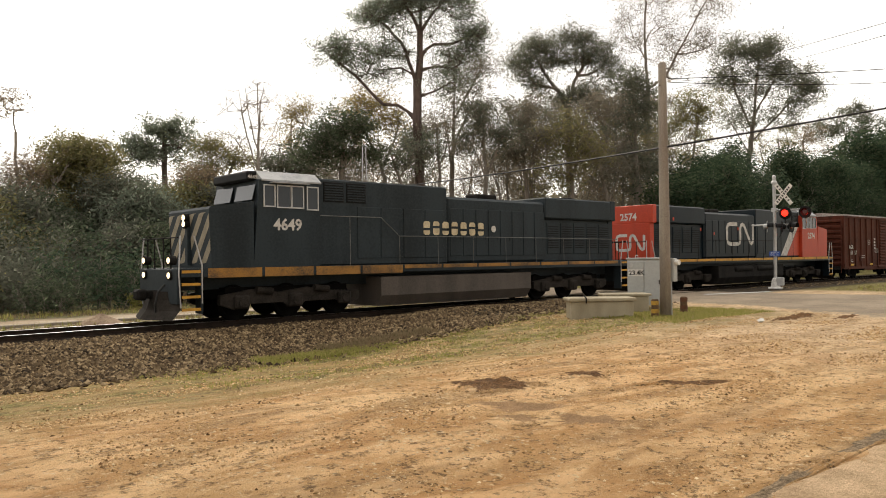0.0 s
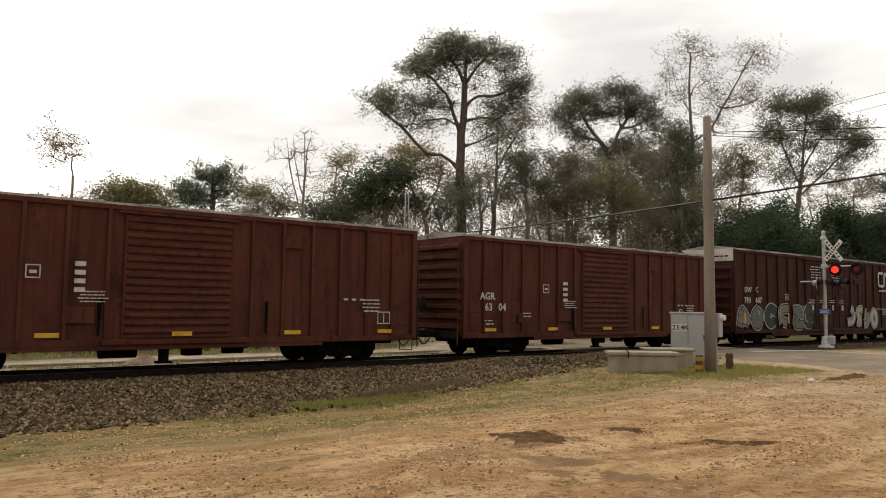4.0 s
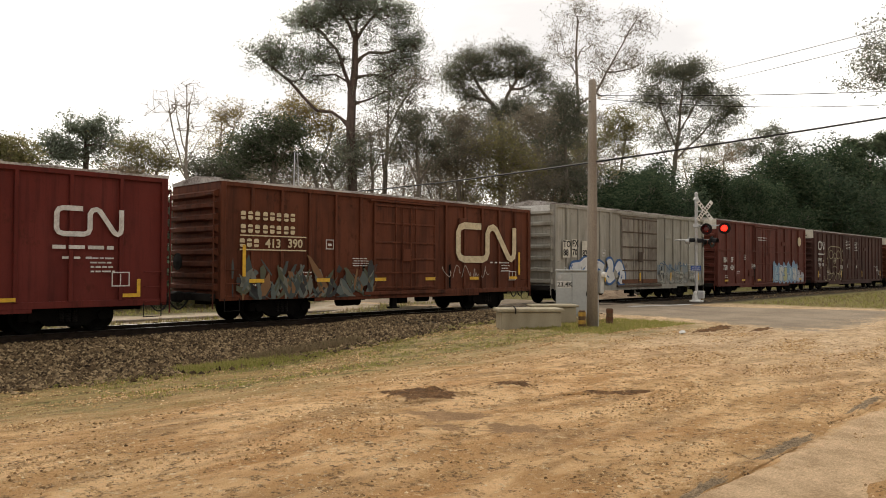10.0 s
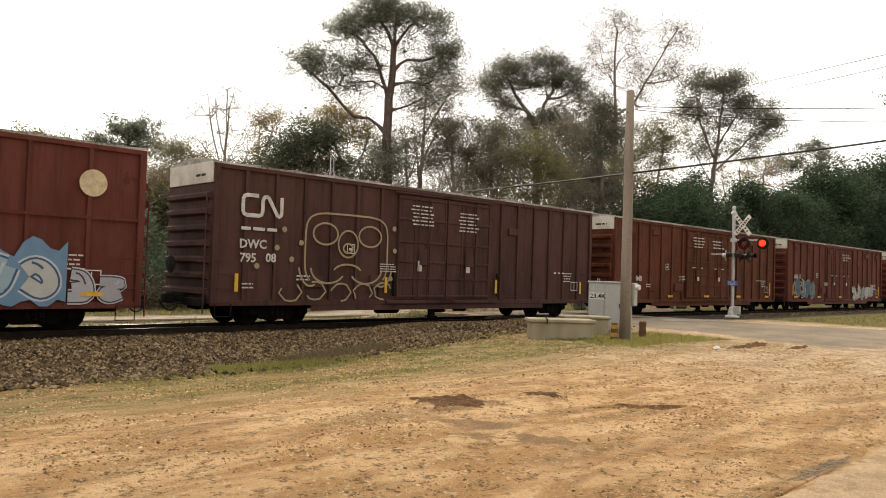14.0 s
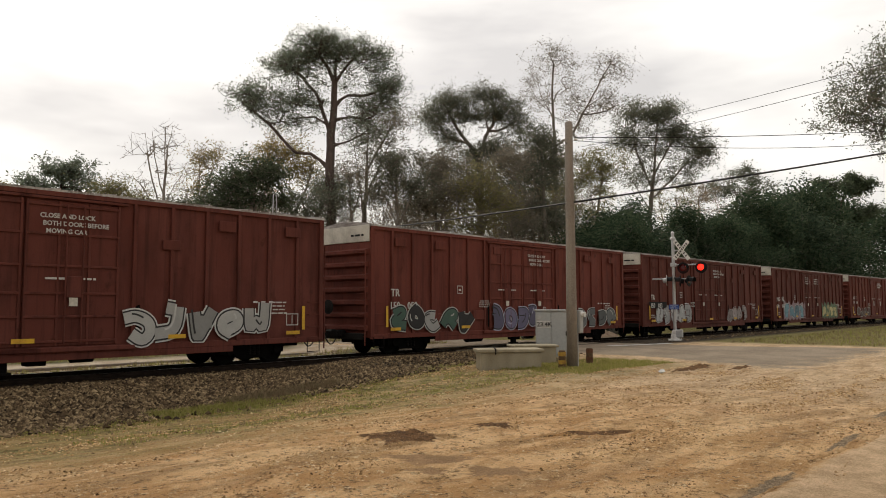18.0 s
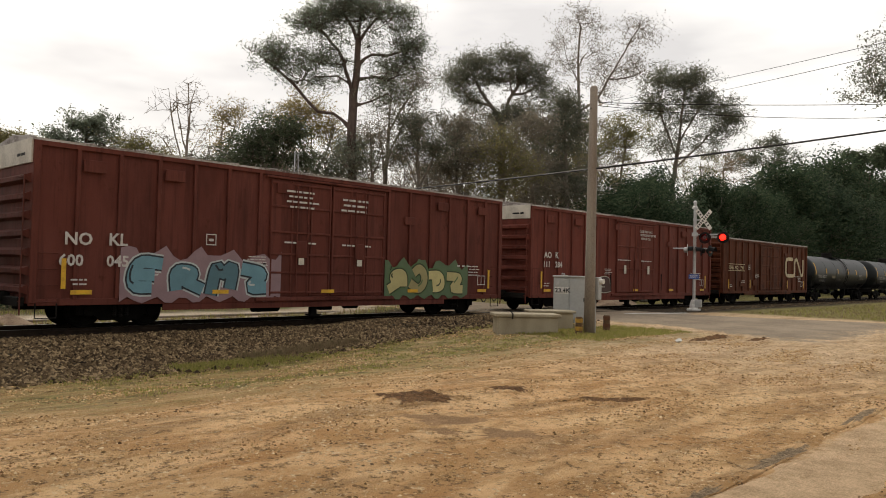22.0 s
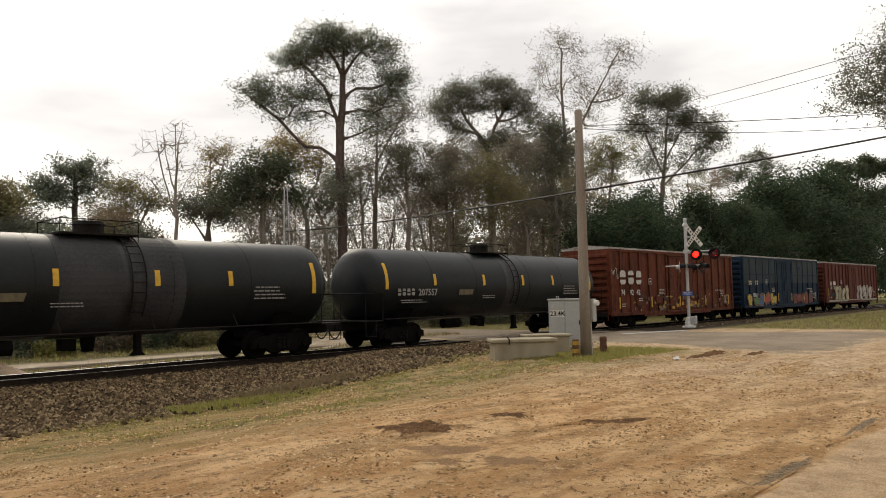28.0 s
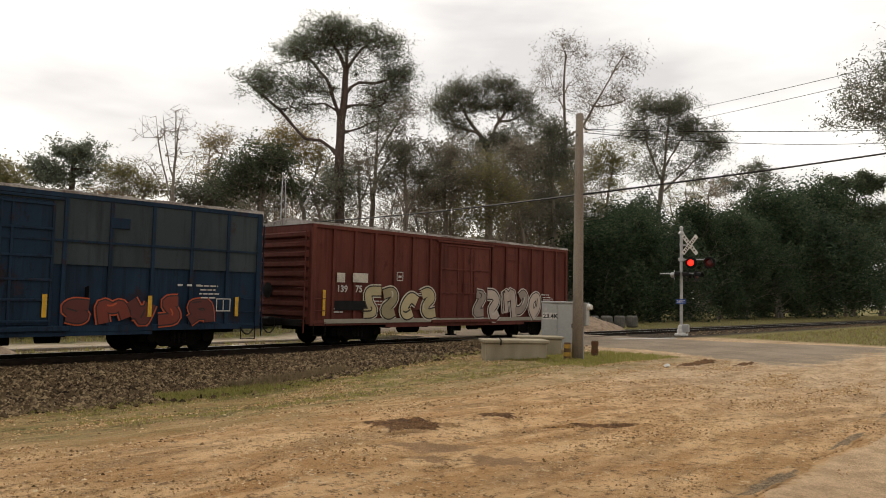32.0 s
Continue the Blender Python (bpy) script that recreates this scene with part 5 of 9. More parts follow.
M["stripe_dull"] = material("grimy_sill_paint", (0.34, 0.16, 0.03), (0.06, 0.04, 0.022), 1.6, 30, 0.6, bump=0.03)
M["headlight"] = plain("headlight_glow", (1.0, 0.8, 0.5), 0.3, 0.0, 2.2)
M["glass_sky"] = plain("windscreen_glass", (0.06, 0.07, 0.08), 0.05)
M["dark_green"] = material("sooty_green_loco_paint", (0.024, 0.034, 0.04), (0.012, 0.017, 0.02), 1.2, 14, 0.55, bump=0.05, streak=5.0, spec=0.2)
M["loco_black"] = material("black_loco_paint", (0.007, 0.0145, 0.02), (0.0035, 0.0075, 0.011), 1.2, 14, 0.4, bump=0.04, streak=5.0, spec=0.2)
M["loco_red"] = material("orange_red_loco_paint", (0.5, 0.052, 0.02), (0.34, 0.038, 0.016), 1.2, 14, 0.45, bump=0.04, streak=4.0)
M["loco_grime"] = material("dusty_truck_grime", (0.04, 0.034, 0.029), (0.014, 0.012, 0.01), 2, 25, 0.9, spec=0.1)
M["dusty_tank"] = material("dusty_fuel_tank", (0.11, 0.09, 0.075), (0.06, 0.05, 0.042), 1.2, 20, 0.8, streak=4.0)
M["loco_rail"] = material("worn_rail_paint", (0.16, 0.16, 0.155), (0.08, 0.08, 0.078), 4, 40, 0.6, bump=0.0)
M["cab_roof"] = material("pale_cab_roof", (0.38, 0.39, 0.4), (0.24, 0.25, 0.26), 2, 20, 0.6)

R1 = car_paint("brown_red_boxcar_paint", (0.098, 0.029, 0.016), (0.043, 0.014, 0.009), 0.8)
R2 = car_paint("dark_brown_boxcar_paint", (0.061, 0.019, 0.015), (0.032, 0.012, 0.010))
R3 = car_paint("oxide_red_boxcar_paint", (0.126, 0.036, 0.026), (0.072, 0.021, 0.015))
R4 = car_paint("bright_red_boxcar_paint", (0.15, 0.04, 0.028), (0.089, 0.025, 0.018))
R5 = car_paint("rusty_brown_boxcar_paint", (0.115, 0.034, 0.016), (0.050, 0.017, 0.009), 0.8)
GREY = car_paint("grey_boxcar_paint", (0.31, 0.295, 0.255), (0.2, 0.18, 0.15), 0.25)
BLUE = car_paint("faded_blue_boxcar_paint", (0.012, 0.03, 0.058), (0.008, 0.018, 0.032), 0.8)

CARS = []


def build_train():
    W = M["letter"]
    sixty = dict(deep=True)
    # locomotives
    bc = dict(hood=M["dark_green"], cab=M["dark_green"], nose=M["dark_green"], tail=M["dark_green"], frame=M["dark_green"], roof=M["cab_roof"], rail=M["alu"], siderail=M["loco_rail"], tank=M["dusty_tank"], truck=M["loco_grime"], z=1.33, dz=0.2, chevron=True, lamps=True)
    car, X = locomotive("diesel_locomotive", "grimy dark green diesel locomotive with cream nose stripes and lit headlights", 8.6, -1, bc, "4649")
    letters(car, "4649", X(3.03), -1.506, 2.76, 0.5, W)
    block_letters(car, X(9.2), -1.335, 2.68, 0.5, 7, M["cream"], 0.92)
    part("round_emblem", Geo().tube((X(12.85), -1.31, 2.95), (X(12.85), -1.315, 2.95), 0.13, 0.13, 16), W, car)
    CARS.append(car)
    cn = dict(hood=M["loco_black"], cab=M["loco_red"], nose=M["loco_red"], tail=M["loco_red"], frame=M["loco_black"], roof=M["cab_roof"], rail=M["alu"], siderail=M["steel_dark"], tank=M["steel_dark"], truck=M["loco_grime"], z=1.46, dz=0.15, lamps=False, reservoirs=True)
    car, X = locomotive("diesel_locomotive", "black diesel locomotive with orange-red cab and white emblem", 53.6, 1, cn, "2574")
    letters(car, "2574", X(3.91), -1.506, 2.8, 0.52, W)
    for me in text_mesh("2574", 0.5, W):
        part("letter", me, None, car, at=pose(X(20.97), 0.62, 3.62, 90, 0, -90))
    worm_mark(car, -0.85, -0.006, 2.1, 0.75, W, 0.2, 1.1).matrix_basis = pose(X(20.96), 0, 0, 0, 0, -90)
    for x, z in ((19.2, 3.6), (16.6, 3.1), (15.2, 2.9), (12.6, 3.2), (9.4, 3.3), (7.9, 2.9)):
        part("warning_placard", Geo().box(X(x), -1.333, z, X(x) + 0.13, -1.328, z + 0.16), M["loco_red"] if x > 12 or x < 8 else W, car, "small warning placard")
    worm_mark(car, X(13.7), -1.3, 2.42, 1.12, W, 0.19, 1.32)
    v = [(X(7.3), -1.33, 1.72), (X(6.5), -1.33, 1.72), (X(4.72), -1.33, 3.72), (X(5.6), -1.33, 3.72)]
    part("white_slash", Geo().add(v, [(0, 1, 2, 3)]), W, car, "white diagonal band behind the cab")
    v = [(X(6.5), -1.333, 1.72), (X(4.72), -1.333, 1.72), (X(4.72), -1.333, 3.72)]
    part("red_panel", Geo().add(v, [(0, 1, 2)]), M["loco_red"], car)
    CARS.append(car)

    def sheet(car, X, y, L, seed):
        bars(car, X(L - 2.2), y, 2.0, 0.7, 4, 0.07, W, seed)
        bars(car, X(2.9), y, 1.6, 0.6, 2, 0.07, W, seed + 1)
        g = Geo()
        a, z = X(L - 1.6), 1.25
        for p in ((0, 0, 0.5, 0.03), (0, 0.37, 0.5, 0.4), (0, 0, 0.03, 0.4), (0.47, 0, 0.5, 0.4), (0.23, 0.05, 0.26, 0.35)):
            g.box(a + p[0], y - 0.002, z + p[1], a + p[2], y, z + p[3])
        part("data_stencil", g, W, car)
        paint = next(o for o in car.children if o.name.startswith("body")).data.materials[0]
        rng = random.Random(seed)
        for k, (x, z, w, h) in enumerate(((L * 0.31, 1.3, 0.75, 0.42), (L * 0.17, 1.25, 0.7, 0.36), (L * 0.69, 3.55, 0.55, 0.3))):
            part("route_board", Geo().box(X(x), y + 0.002, z, X(x) + w, y + 0.06, z + h, 0.012), paint, car)
        g = Geo()
        a, z, q = X(L * 0.255), 2.42, 0.34
        for p in ((0, 0, q, 0.03), (0, q - 0.03, q, q), (0, 0, 0.03, q), (q - 0.03, 0, q, q), (0.09, 0.12, q - 0.09, 0.2)):
            g.box(a + p[0], y - 0.002, z + p[1], a + p[2], y, z + p[3])
        part("square_stencil", g, W, car)
        bars(car, X(L * 0.33), y, 2.1, 0.8, 4, 0.05, W, seed + 2)
        bars(car, X(1.0), y, 1.32, 0.5, 2, 0.07, W, seed + 3)
        for k in range(3):
            part("stencil_row", Geo().box(X(L - 2.9) + 0.3 * k, y - 0.002, 2.0, X(L - 2.9) + 0.3 * k + 0.16, y, 2.06), W, car)
        for x in (L * 0.36, L * 0.65):
            part("dirt_run", Geo().add([(X(x), y - 0.001, 1.9), (X(x) + 0.12, y - 0.001, 1.95), (X(x) + 0.07 + rng.uniform(0, 0.1), y - 0.001, 0.95), (X(x) + 0.02, y - 0.001, 1.0)], [(0, 1, 2, 3)]), M["under"], car)

    def yel(L, z=1.15, n=5, tall=0.55):
        return [(0.75 + (L - 1.7) * i / (n - 1), z, 0.12, tall) for i in range(n)]

    def flat(L, z=1.0, n=5):
        return [(1.0 + (L - 2.6) * i / (n - 1), z, 0.55, 0.12) for i in range(n)]

    E50, S50, E60, S60 = 4.38, 0.76, 4.98, 0.72
    # 3, 4: two older brown cars with corrugated doors
    for c0, c1, num in ((55.28, 71.3, "6357"), (73.43, 89.3, "6304")):
        L = c1 - c0
        car, X, y = boxcar("boxcar", "brown-red boxcar with a corrugated sliding door", c0, c1, 4.45, S50, R1, [(6.4, 9.4, "corr")], 0.98, marks=dict(yellow=flat(L, 0.95)))
        letters(car, "AGR", X(0.77), y, 2.13, 0.36, W)
        letters(car, num[:2], X(1.0), y, 1.72, 0.38, W)
        letters(car, num[2:], X(1.68), y, 1.72, 0.38, W)
        for k in range(4):
            part("placard", Geo().box(X(5.2), y - 0.003, 2.1 + k * 0.22, X(5.2) + 0.26, y, 2.22 + k * 0.22), W, car)
        sheet(car, X, y, L, int(num))
        CARS.append(car)
    # 5, 6: tall dark brown cars with pale end panels and graffiti
    for c0, c1, num, gr in ((91.4, 110.7, ("793", "607"), 0), (112.95, 132.1, ("793", "304"), 1)):
        L = c1 - c0
        car, X, y = boxcar("boxcar", "tall dark brown boxcar with plug doors, covered in graffiti", c0, c1, E60, S60, R2, [(7.25, 9.62, "plug"), (9.68, 12.05, "plug")], 1.06, True, dict(yellow=yel(L)), **sixty)
        letters(car, "DW", X(0.84), y, 2.78, 0.38, W)
        letters(car, "C", X(1.9), y, 2.8, 0.38, W)
        letters(car, num[0], X(0.8), y, 2.22, 0.42, W)
        letters(car, num[1], X(1.88), y, 2.24, 0.42, W)
        worm_mark(car, X(16.7), y, 3.5, 0.84, W, 0.2)
        bars(car, X(16.7), y, 3.15, 1.6, 1, 0.16, W, 3)
        bars(car, X(7.7), y - 0.04, 4.35, 1.3, 5, 0.09, W, 9)
        bars(car, X(10.2), y - 0.04, 4.25, 1.2, 4, 0.09, W, 10)
        for x in (7.5, 8.7, 9.9, 11.1):
            bars(car, X(x), y - 0.04, 2.45, 0.7, 2, 0.07, W, int(x * 100))
            part("placard", Geo().box(X(x + 0.3), y - 0.06, 1.9, X(x + 0.5), y - 0.05, 2.2), M["white_end"], car)
        sheet(car, X, y, L, 40 + gr)
        if gr == 0:
            graffiti(car, X(0.1), X(8.3), y, 0.72, 2.35, 6, ((0.02, 0.03, 0.028), (0.2, 0.19, 0.16), (0.14, 0.15, 0.13)), (0.02, 0.02, 0.02), (0.42, 0.42, 0.39), 4)
            graffiti(car, X(12.3), X(16.4), y, 0.72, 2.35, 4, (0.42, 0.4, 0.36), (0.03, 0.03, 0.03), (0.6, 0.6, 0.56), 5)
        else:
            graffiti(car, X(0.3), X(6.9), y, 0.72, 2.35, 5, (0.2, 0.34, 0.37), (0.16, 0.05, 0.06), (0.42, 0.48, 0.5), 6, (0.2, 0.3, 0.34))
        CARS.append(car)
    # 7: newer red car
    c0, c1 = 133.97, 149.97
    L = c1 - c0
    car, X, y = boxcar("boxcar", "oxide red boxcar with a single plug door and white lettering", c0, c1, E50, S50, car_paint("deep_red_boxcar_paint", (0.115, 0.019, 0.014), (0.072, 0.013, 0.011)), [(6.13, 9.95, "wide")], 1.3, False, dict(yellow=[(0.85, 1.35, 0.1, 0.45), (0.84, 0.8, 0.55, 0.1), (3.7, 0.85, 0.55, 0.1), (11.5, 0.9, 0.5, 0.1), (15.1, 0.95, 0.1, 0.5), (14.7, 0.95, 0.4, 0.1)]))
    for s, x in (("CNA", 0.89), ("415", 1.89), ("823", 2.77)):
        letters(car, s, X(x), y, 2.37, 0.34, W, 0.98)
    worm_mark(car, X(12.95), y, 2.66, 0.68, W, 0.2, 1.25)
    bars(car, X(12.8), y, 2.26, 1.9, 1, 0.16, W, 3)
    bars(car, X(4.6), y, 2.1, 0.8, 4, 0.05, W, 8)
    for z in (3.35, 3.1, 2.9):
        part("placard", Geo().box(X(6.5), y - 0.03, z - 0.6, X(6.72), y - 0.02, z - 0.47), W, car)
    bars(car, X(7.1), y - 0.04, 1.75, 2.4, 1, 0.08, W, 12)
    sheet(car, X, y, L, 70)
    CARS.append(car)
    # 8: weathered red car with the railway's name
    c0, c1 = 151.7, 167.5
    L = c1 - c0
    car, X, y = boxcar("boxcar", "weathered oxide red boxcar with cream emblem and lettering", c0, c1, E50 + 0.1, S50 + 0.05, R5, [(6.25, 9.5, "plug")], 1.1, False, dict(yellow=yel(L, 1.5, 2, 1.0) + flat(L, 1.3, 6)))
    for z in (3.3, 2.88):
        for a, n in ((0.69, 3), (1.5, 3), (2.3, 2)):
            block_letters(car, X(a), y, z, 0.27, n, M["cream"], 0.95)
    letters(car, "413", X(1.59), y, 2.43, 0.4, M["cream"])
    letters(car, "390", X(2.45), y, 2.45, 0.4, M["cream"])
    block_letters(car, X(0.66), y, 2.43, 0.27, 3, M["cream"], 0.95)
    for z in (2.78, 2.33):
        part("rule_line", Geo().box(X(0.66), y - 0.003, z, X(3.2), y, z + 0.04), M["cream"], car)
    worm_mark(car, X(10.85), y, 2.15, 1.4, M["cream"], 0.2, 1.33)
    flakes(car, X(0.4), X(6.2), y, 0.9, 1.75, 120, ((0.05, 0.06, 0.055), (0.16, 0.16, 0.13), (0.03, 0.03, 0.03), (0.08, 0.085, 0.05), (0.2, 0.1, 0.04), (0.1, 0.12, 0.11)), 8, 0.34, 0.8)
    scribble(car, X(9.9), X(12.8), y, 1.3, 2.0, 5, (0.4, 0.33, 0.28), 0.03, 9)
    sheet(car, X, y, L, 80)
    CARS.append(car)
    # 9: grey car
    c0, c1 = 169.48, 185.6
    L = c1 - c0
    car, X, y = boxcar("boxcar", "pale grey boxcar with a rusty plug door and blue-white graffiti", c0, c1, 4.9, 0.8, GREY, [(6.1, 10.0, "plug")], 1.0, False, dict(yellow=yel(L, 1.1, 5, 0.45)))
    rusty = car_paint("rust_stained_grey_door", (0.25, 0.225, 0.19), (0.07, 0.05, 0.04))
    bar_rust = car_paint("rusted_door_bars", (0.1, 0.07, 0.05), (0.03, 0.022, 0.018))
    for d in [o for o in car.children if o.name.startswith("door")]:
        d.data.materials[0] = rusty
        for o in d.children:
            o.data.materials[0] = bar_rust if o.name.startswith(("door_bar", "lock", "door_track")) else rusty
    part("end_panel", Geo().box(-L / 2 - 0.14, -1.3, 4.5, -L / 2 - 0.12, 1.0, 4.85), M["white"], car)
    part("lettering_panel", Geo().box(X(0.59), y - 0.002, 2.31, X(1.24), y, 3.17), M["white_end"], car, "paler repainted panel")
    letters(car, "TO", X(0.64), y - 0.004, 2.83, 0.44, M["black"], 1.0)
    letters(car, "88", X(0.64), y - 0.004, 2.41, 0.44, M["black"], 1.0)
    part("lettering_panel", Geo().box(X(1.37), y - 0.002, 2.33, X(1.81), y, 3.23), M["white_end"], car, "paler repainted panel")
    letters(car, "FX", X(1.41), y - 0.004, 2.87, 0.44, M["black"], 1.0)
    letters(car, "70", X(1.41), y - 0.004, 2.44, 0.44, M["black"], 1.0)
    part("lettering_panel", Geo().box(X(2.26), y - 0.002, 2.29, X(2.74), y, 3.17), M["white_end"], car, "paler repainted panel")
    letters(car, "82", X(2.3), y - 0.004, 2.4, 0.44, M["black"], 1.0)
    graffiti(car, X(1.1), X(6.6), y, 0.74, 2.4, 5, ((0.62, 0.62, 0.6), (0.6, 0.61, 0.62)), (0.03, 0.11, 0.3), (0.03, 0.09, 0.24), 11, None, 0.46)
    part("buffed_patch", Geo().box(X(10.15), y + 0.084, 1.45, X(15.9), y + 0.09, 2.0), spray((0.21, 0.24, 0.255)), car, "blue-grey overpainted band")
    part("buffed_patch", Geo().box(X(10.15), y + 0.084, 0.95, X(15.0), y + 0.09, 1.45), spray((0.38, 0.365, 0.33)), car, "pale overpainted band")
    graffiti(car, X(10.2), X(15.2), y, 0.84, 1.75, 8, ((0.36, 0.35, 0.3), (0.3, 0.3, 0.27)), (0.02, 0.02, 0.025), (0.3, 0.3, 0.27), 12, None, 0.2)
    scribble(car, X(10.1), X(13.8), y, 1.6, 2.3, 5, (0.03, 0.1, 0.2), 0.05, 12)
    part("rust_stain", Geo().box(X(6.1), y - 0.02, 0.98, X(10.0), y - 0.016, 1.2), M["rust"], car)
    sheet(car, X, y, L, 90)
    CARS.append(car)
    # 10
    c0, c1 = 187.62, 203.9
    L = c1 - c0
    car, X, y = boxcar("boxcar", "tall brown-red boxcar with white numbers and yellow-blue graffiti", c0, c1, 5.02, 0.68, R3, [(6.2, 9.97, "wide")], 1.5, True, dict(yellow=flat(L, 0.95, 6)))
    for s, x, z in (("BN", 0.86, 2.22), ("SF", 1.99, 2.24), ("728", 0.83, 1.71), ("424", 1.91, 1.72)):
        letters(car, s, X(x), y, z, 0.48, W, 0.9)
    part("side_rail_bar", Geo().box(X(0.1), y, 3.0, X(L - 0.1), y + 0.03, 3.08), R3, car)
    part("round_emblem", Geo().tube((X(14.87), y, 3.95), (X(14.87), y - 0.004, 3.95), 0.36, 0.36, 24), M["cream"], car)
    graffiti(car, X(9.5), X(14.1), y - 0.03, 0.72, 2.2, 5, ((0.42, 0.4, 0.2), (0.3, 0.42, 0.5), (0.5, 0.5, 0.48)), (0.04, 0.1, 0.2), (0.5, 0.55, 0.6), 13, (0.14, 0.26, 0.4), 0.5)
    bars(car, X(6.4), y - 0.04, 4.0, 1.7, 2, 0.1, W, 4)
    graffiti(car, X(14.3), X(15.9), y, 0.72, 1.7, 2, (0.36, 0.36, 0.4), (0.05, 0.05, 0.07), (0.5, 0.5, 0.52), 17)
    sheet(car, X, y, L, 100)
    CARS.append(car)
    # 11: tall dark brown
    c0, c1 = 205.98, 225.4
    L = c1 - c0
    car, X, y = boxcar("boxcar", "tall dark brown boxcar with twin plug doors and chalky line drawings", c0, c1, E60, S60, car_paint("umber_boxcar_paint", (0.074, 0.034, 0.028), (0.038, 0.02, 0.017)), [(7.25, 9.7, "plug"), (9.76, 12.2, "plug")], 1.06, True, dict(yellow=yel(L, 1.1, 4)), **sixty)
    worm_mark(car, X(0.95), y, 3.46, 0.62, W, 0.2, 1.1)
    bars(car, X(0.87), y, 3.0, 1.5, 1, 0.16, W, 3)
    letters(car, "DWC", X(0.87), y, 2.45, 0.38, W)
    letters(car, "795", X(0.9), y, 2.02, 0.38, W)
    letters(car, "08", X(1.8), y, 2.04, 0.38, W)
    square = lambda c, r: math.copysign(abs(c) ** (0.4 if r > 1 else 1.0), c)
    chalk = spray((0.34, 0.28, 0.16))
    for cx, cz, rx, rz, a0, a1 in ((5.0, 2.55, 1.75, 1.2, -40, 220), (4.05, 3.05, 0.5, 0.36, 0, 360), (5.95, 3.05, 0.5, 0.36, 0, 360), (5.0, 2.75, 0.42, 0.46, 0, 360), (5.0, 2.6, 0.2, 0.16, 0, 360), (4.2, 1.9, 0.7, 0.5, 180, 330), (5.8, 1.9, 0.7, 0.5, 210, 360), (5.0, 1.75, 0.6, 0.3, 20, 160), (3.5, 2.2, 0.5, 0.9, 200, 290), (6.5, 2.2, 0.5, 0.9, 250, 340)):
        g = Geo()
        ribbon(g, [(X(cx) + rx * square(math.cos(radians(a0 + (a1 - a0) * k / 22)), rx), cz + rz * square(math.sin(radians(a0 + (a1 - a0) * k / 22)), rx)) for k in range(23)], 0.065, y - 0.003)
        part("chalk_line", g, chalk, car)
    for cx, cz in ((2.75, 1.1), (3.7, 1.15), (4.75, 1.1), (5.7, 1.1), (6.6, 1.15)):
        g = Geo()
        ribbon(g, [(X(cx) + 0.36 * math.cos(k * 0.5 + cx) * (1 + 0.2 * (k % 2)), cz + 0.3 * math.sin(k * 0.5 + cx)) for k in range(10)], 0.06, y - 0.003)
        part("chalk_line", g, chalk, car)
    for cx, cz in ((2.45, 3.1), (2.2, 2.5), (2.75, 2.15), (1.5, 1.9), (7.05, 3.4), (7.1, 2.6), (6.95, 1.6), (3.1, 2.7)):
        part("chalk_spot", Geo().tube((X(cx), y, cz), (X(cx), y - 0.004, cz), 0.1, 0.08, 6), chalk, car)
    bars(car, X(7.8), y - 0.04, 4.3, 1.2, 6, 0.08, W, 9)
    bars(car, X(10.3), y - 0.04, 4.2, 1.2, 6, 0.08, W, 10)
    for x in (8.2, 10.8):
        part("placard", Geo().box(X(x), y - 0.06, 1.9, X(x + 0.2), y - 0.05, 2.3), M["white_end"], car)
    sheet(car, X, y, L, 110)
    CARS.append(car)
    # 12-17: tall red-brown cars
    spec = [
        (227.41, 246.4, R5, "TR", ("150", "040"), (0.14, 2.0), None),
        (248.52, 268.0, R3, "AOK", ("11", "1258"), None, "left"),
        (270.29, 289.6, R4, "TR", ("150", "058"), None, "both"),
        (291.82, 311.1, R3, "TR", ("150", "033"), None, "white"),
        (313.47, 332.6, R3, "NOKL", ("600", "045"), None, "blue"),
        (334.78, 354.0, R4, "AOK", ("111", "284"), None, "line"),
    ]
    for i, (c0, c1, mat, mark, num, _, gr) in enumerate(spec):
        L = c1 - c0
        twin = mark != "AOK" or i == 1
        doors = [(7.15, 9.62, "plug"), (9.68, 12.15, "plug")] if twin and i != 5 else [(7.6, 11.65, "wide")]
        car, X, y = boxcar("boxcar", "tall red-brown boxcar with pale end panels" + ("" if gr is None else " and graffiti"), c0, c1, E60 - 0.02, S60, mat, doors, 1.12, True, dict(yellow=yel(L, 1.1, 2, 0.8) + flat(L, 0.95, 5)), **sixty)
        if i in (0, 2, 3):
            letters(car, mark, X(1.02), y, 2.28, 0.4, W)
        elif i == 4:
            letters(car, "NO", X(0.8), y, 2.28, 0.46, W)
            letters(car, "KL", X(1.96), y, 2.3, 0.46, W)
        else:
            letters(car, "AO", X(1.03), y, 2.55 - (0.25 if i == 1 else 0), 0.4, W)
            letters(car, "K", X(1.92), y, 2.56 - (0.25 if i == 1 else 0), 0.4, W)
        if i == 3:
            part("number_panel", Geo().box(X(0.8), y - 0.003, 1.74, X(3.05), y, 2.14), M["black"], car, "black number panel")
        zn = {4: 1.72, 5: 2.12}.get(i, 1.79)
        letters(car, num[0], X(0.95 if i != 4 else 0.68), y - 0.004, zn, 0.42 if i == 4 else 0.38, W)
        letters(car, num[1], X(1.92), y - 0.004, zn, 0.42 if i == 4 else 0.38, W)
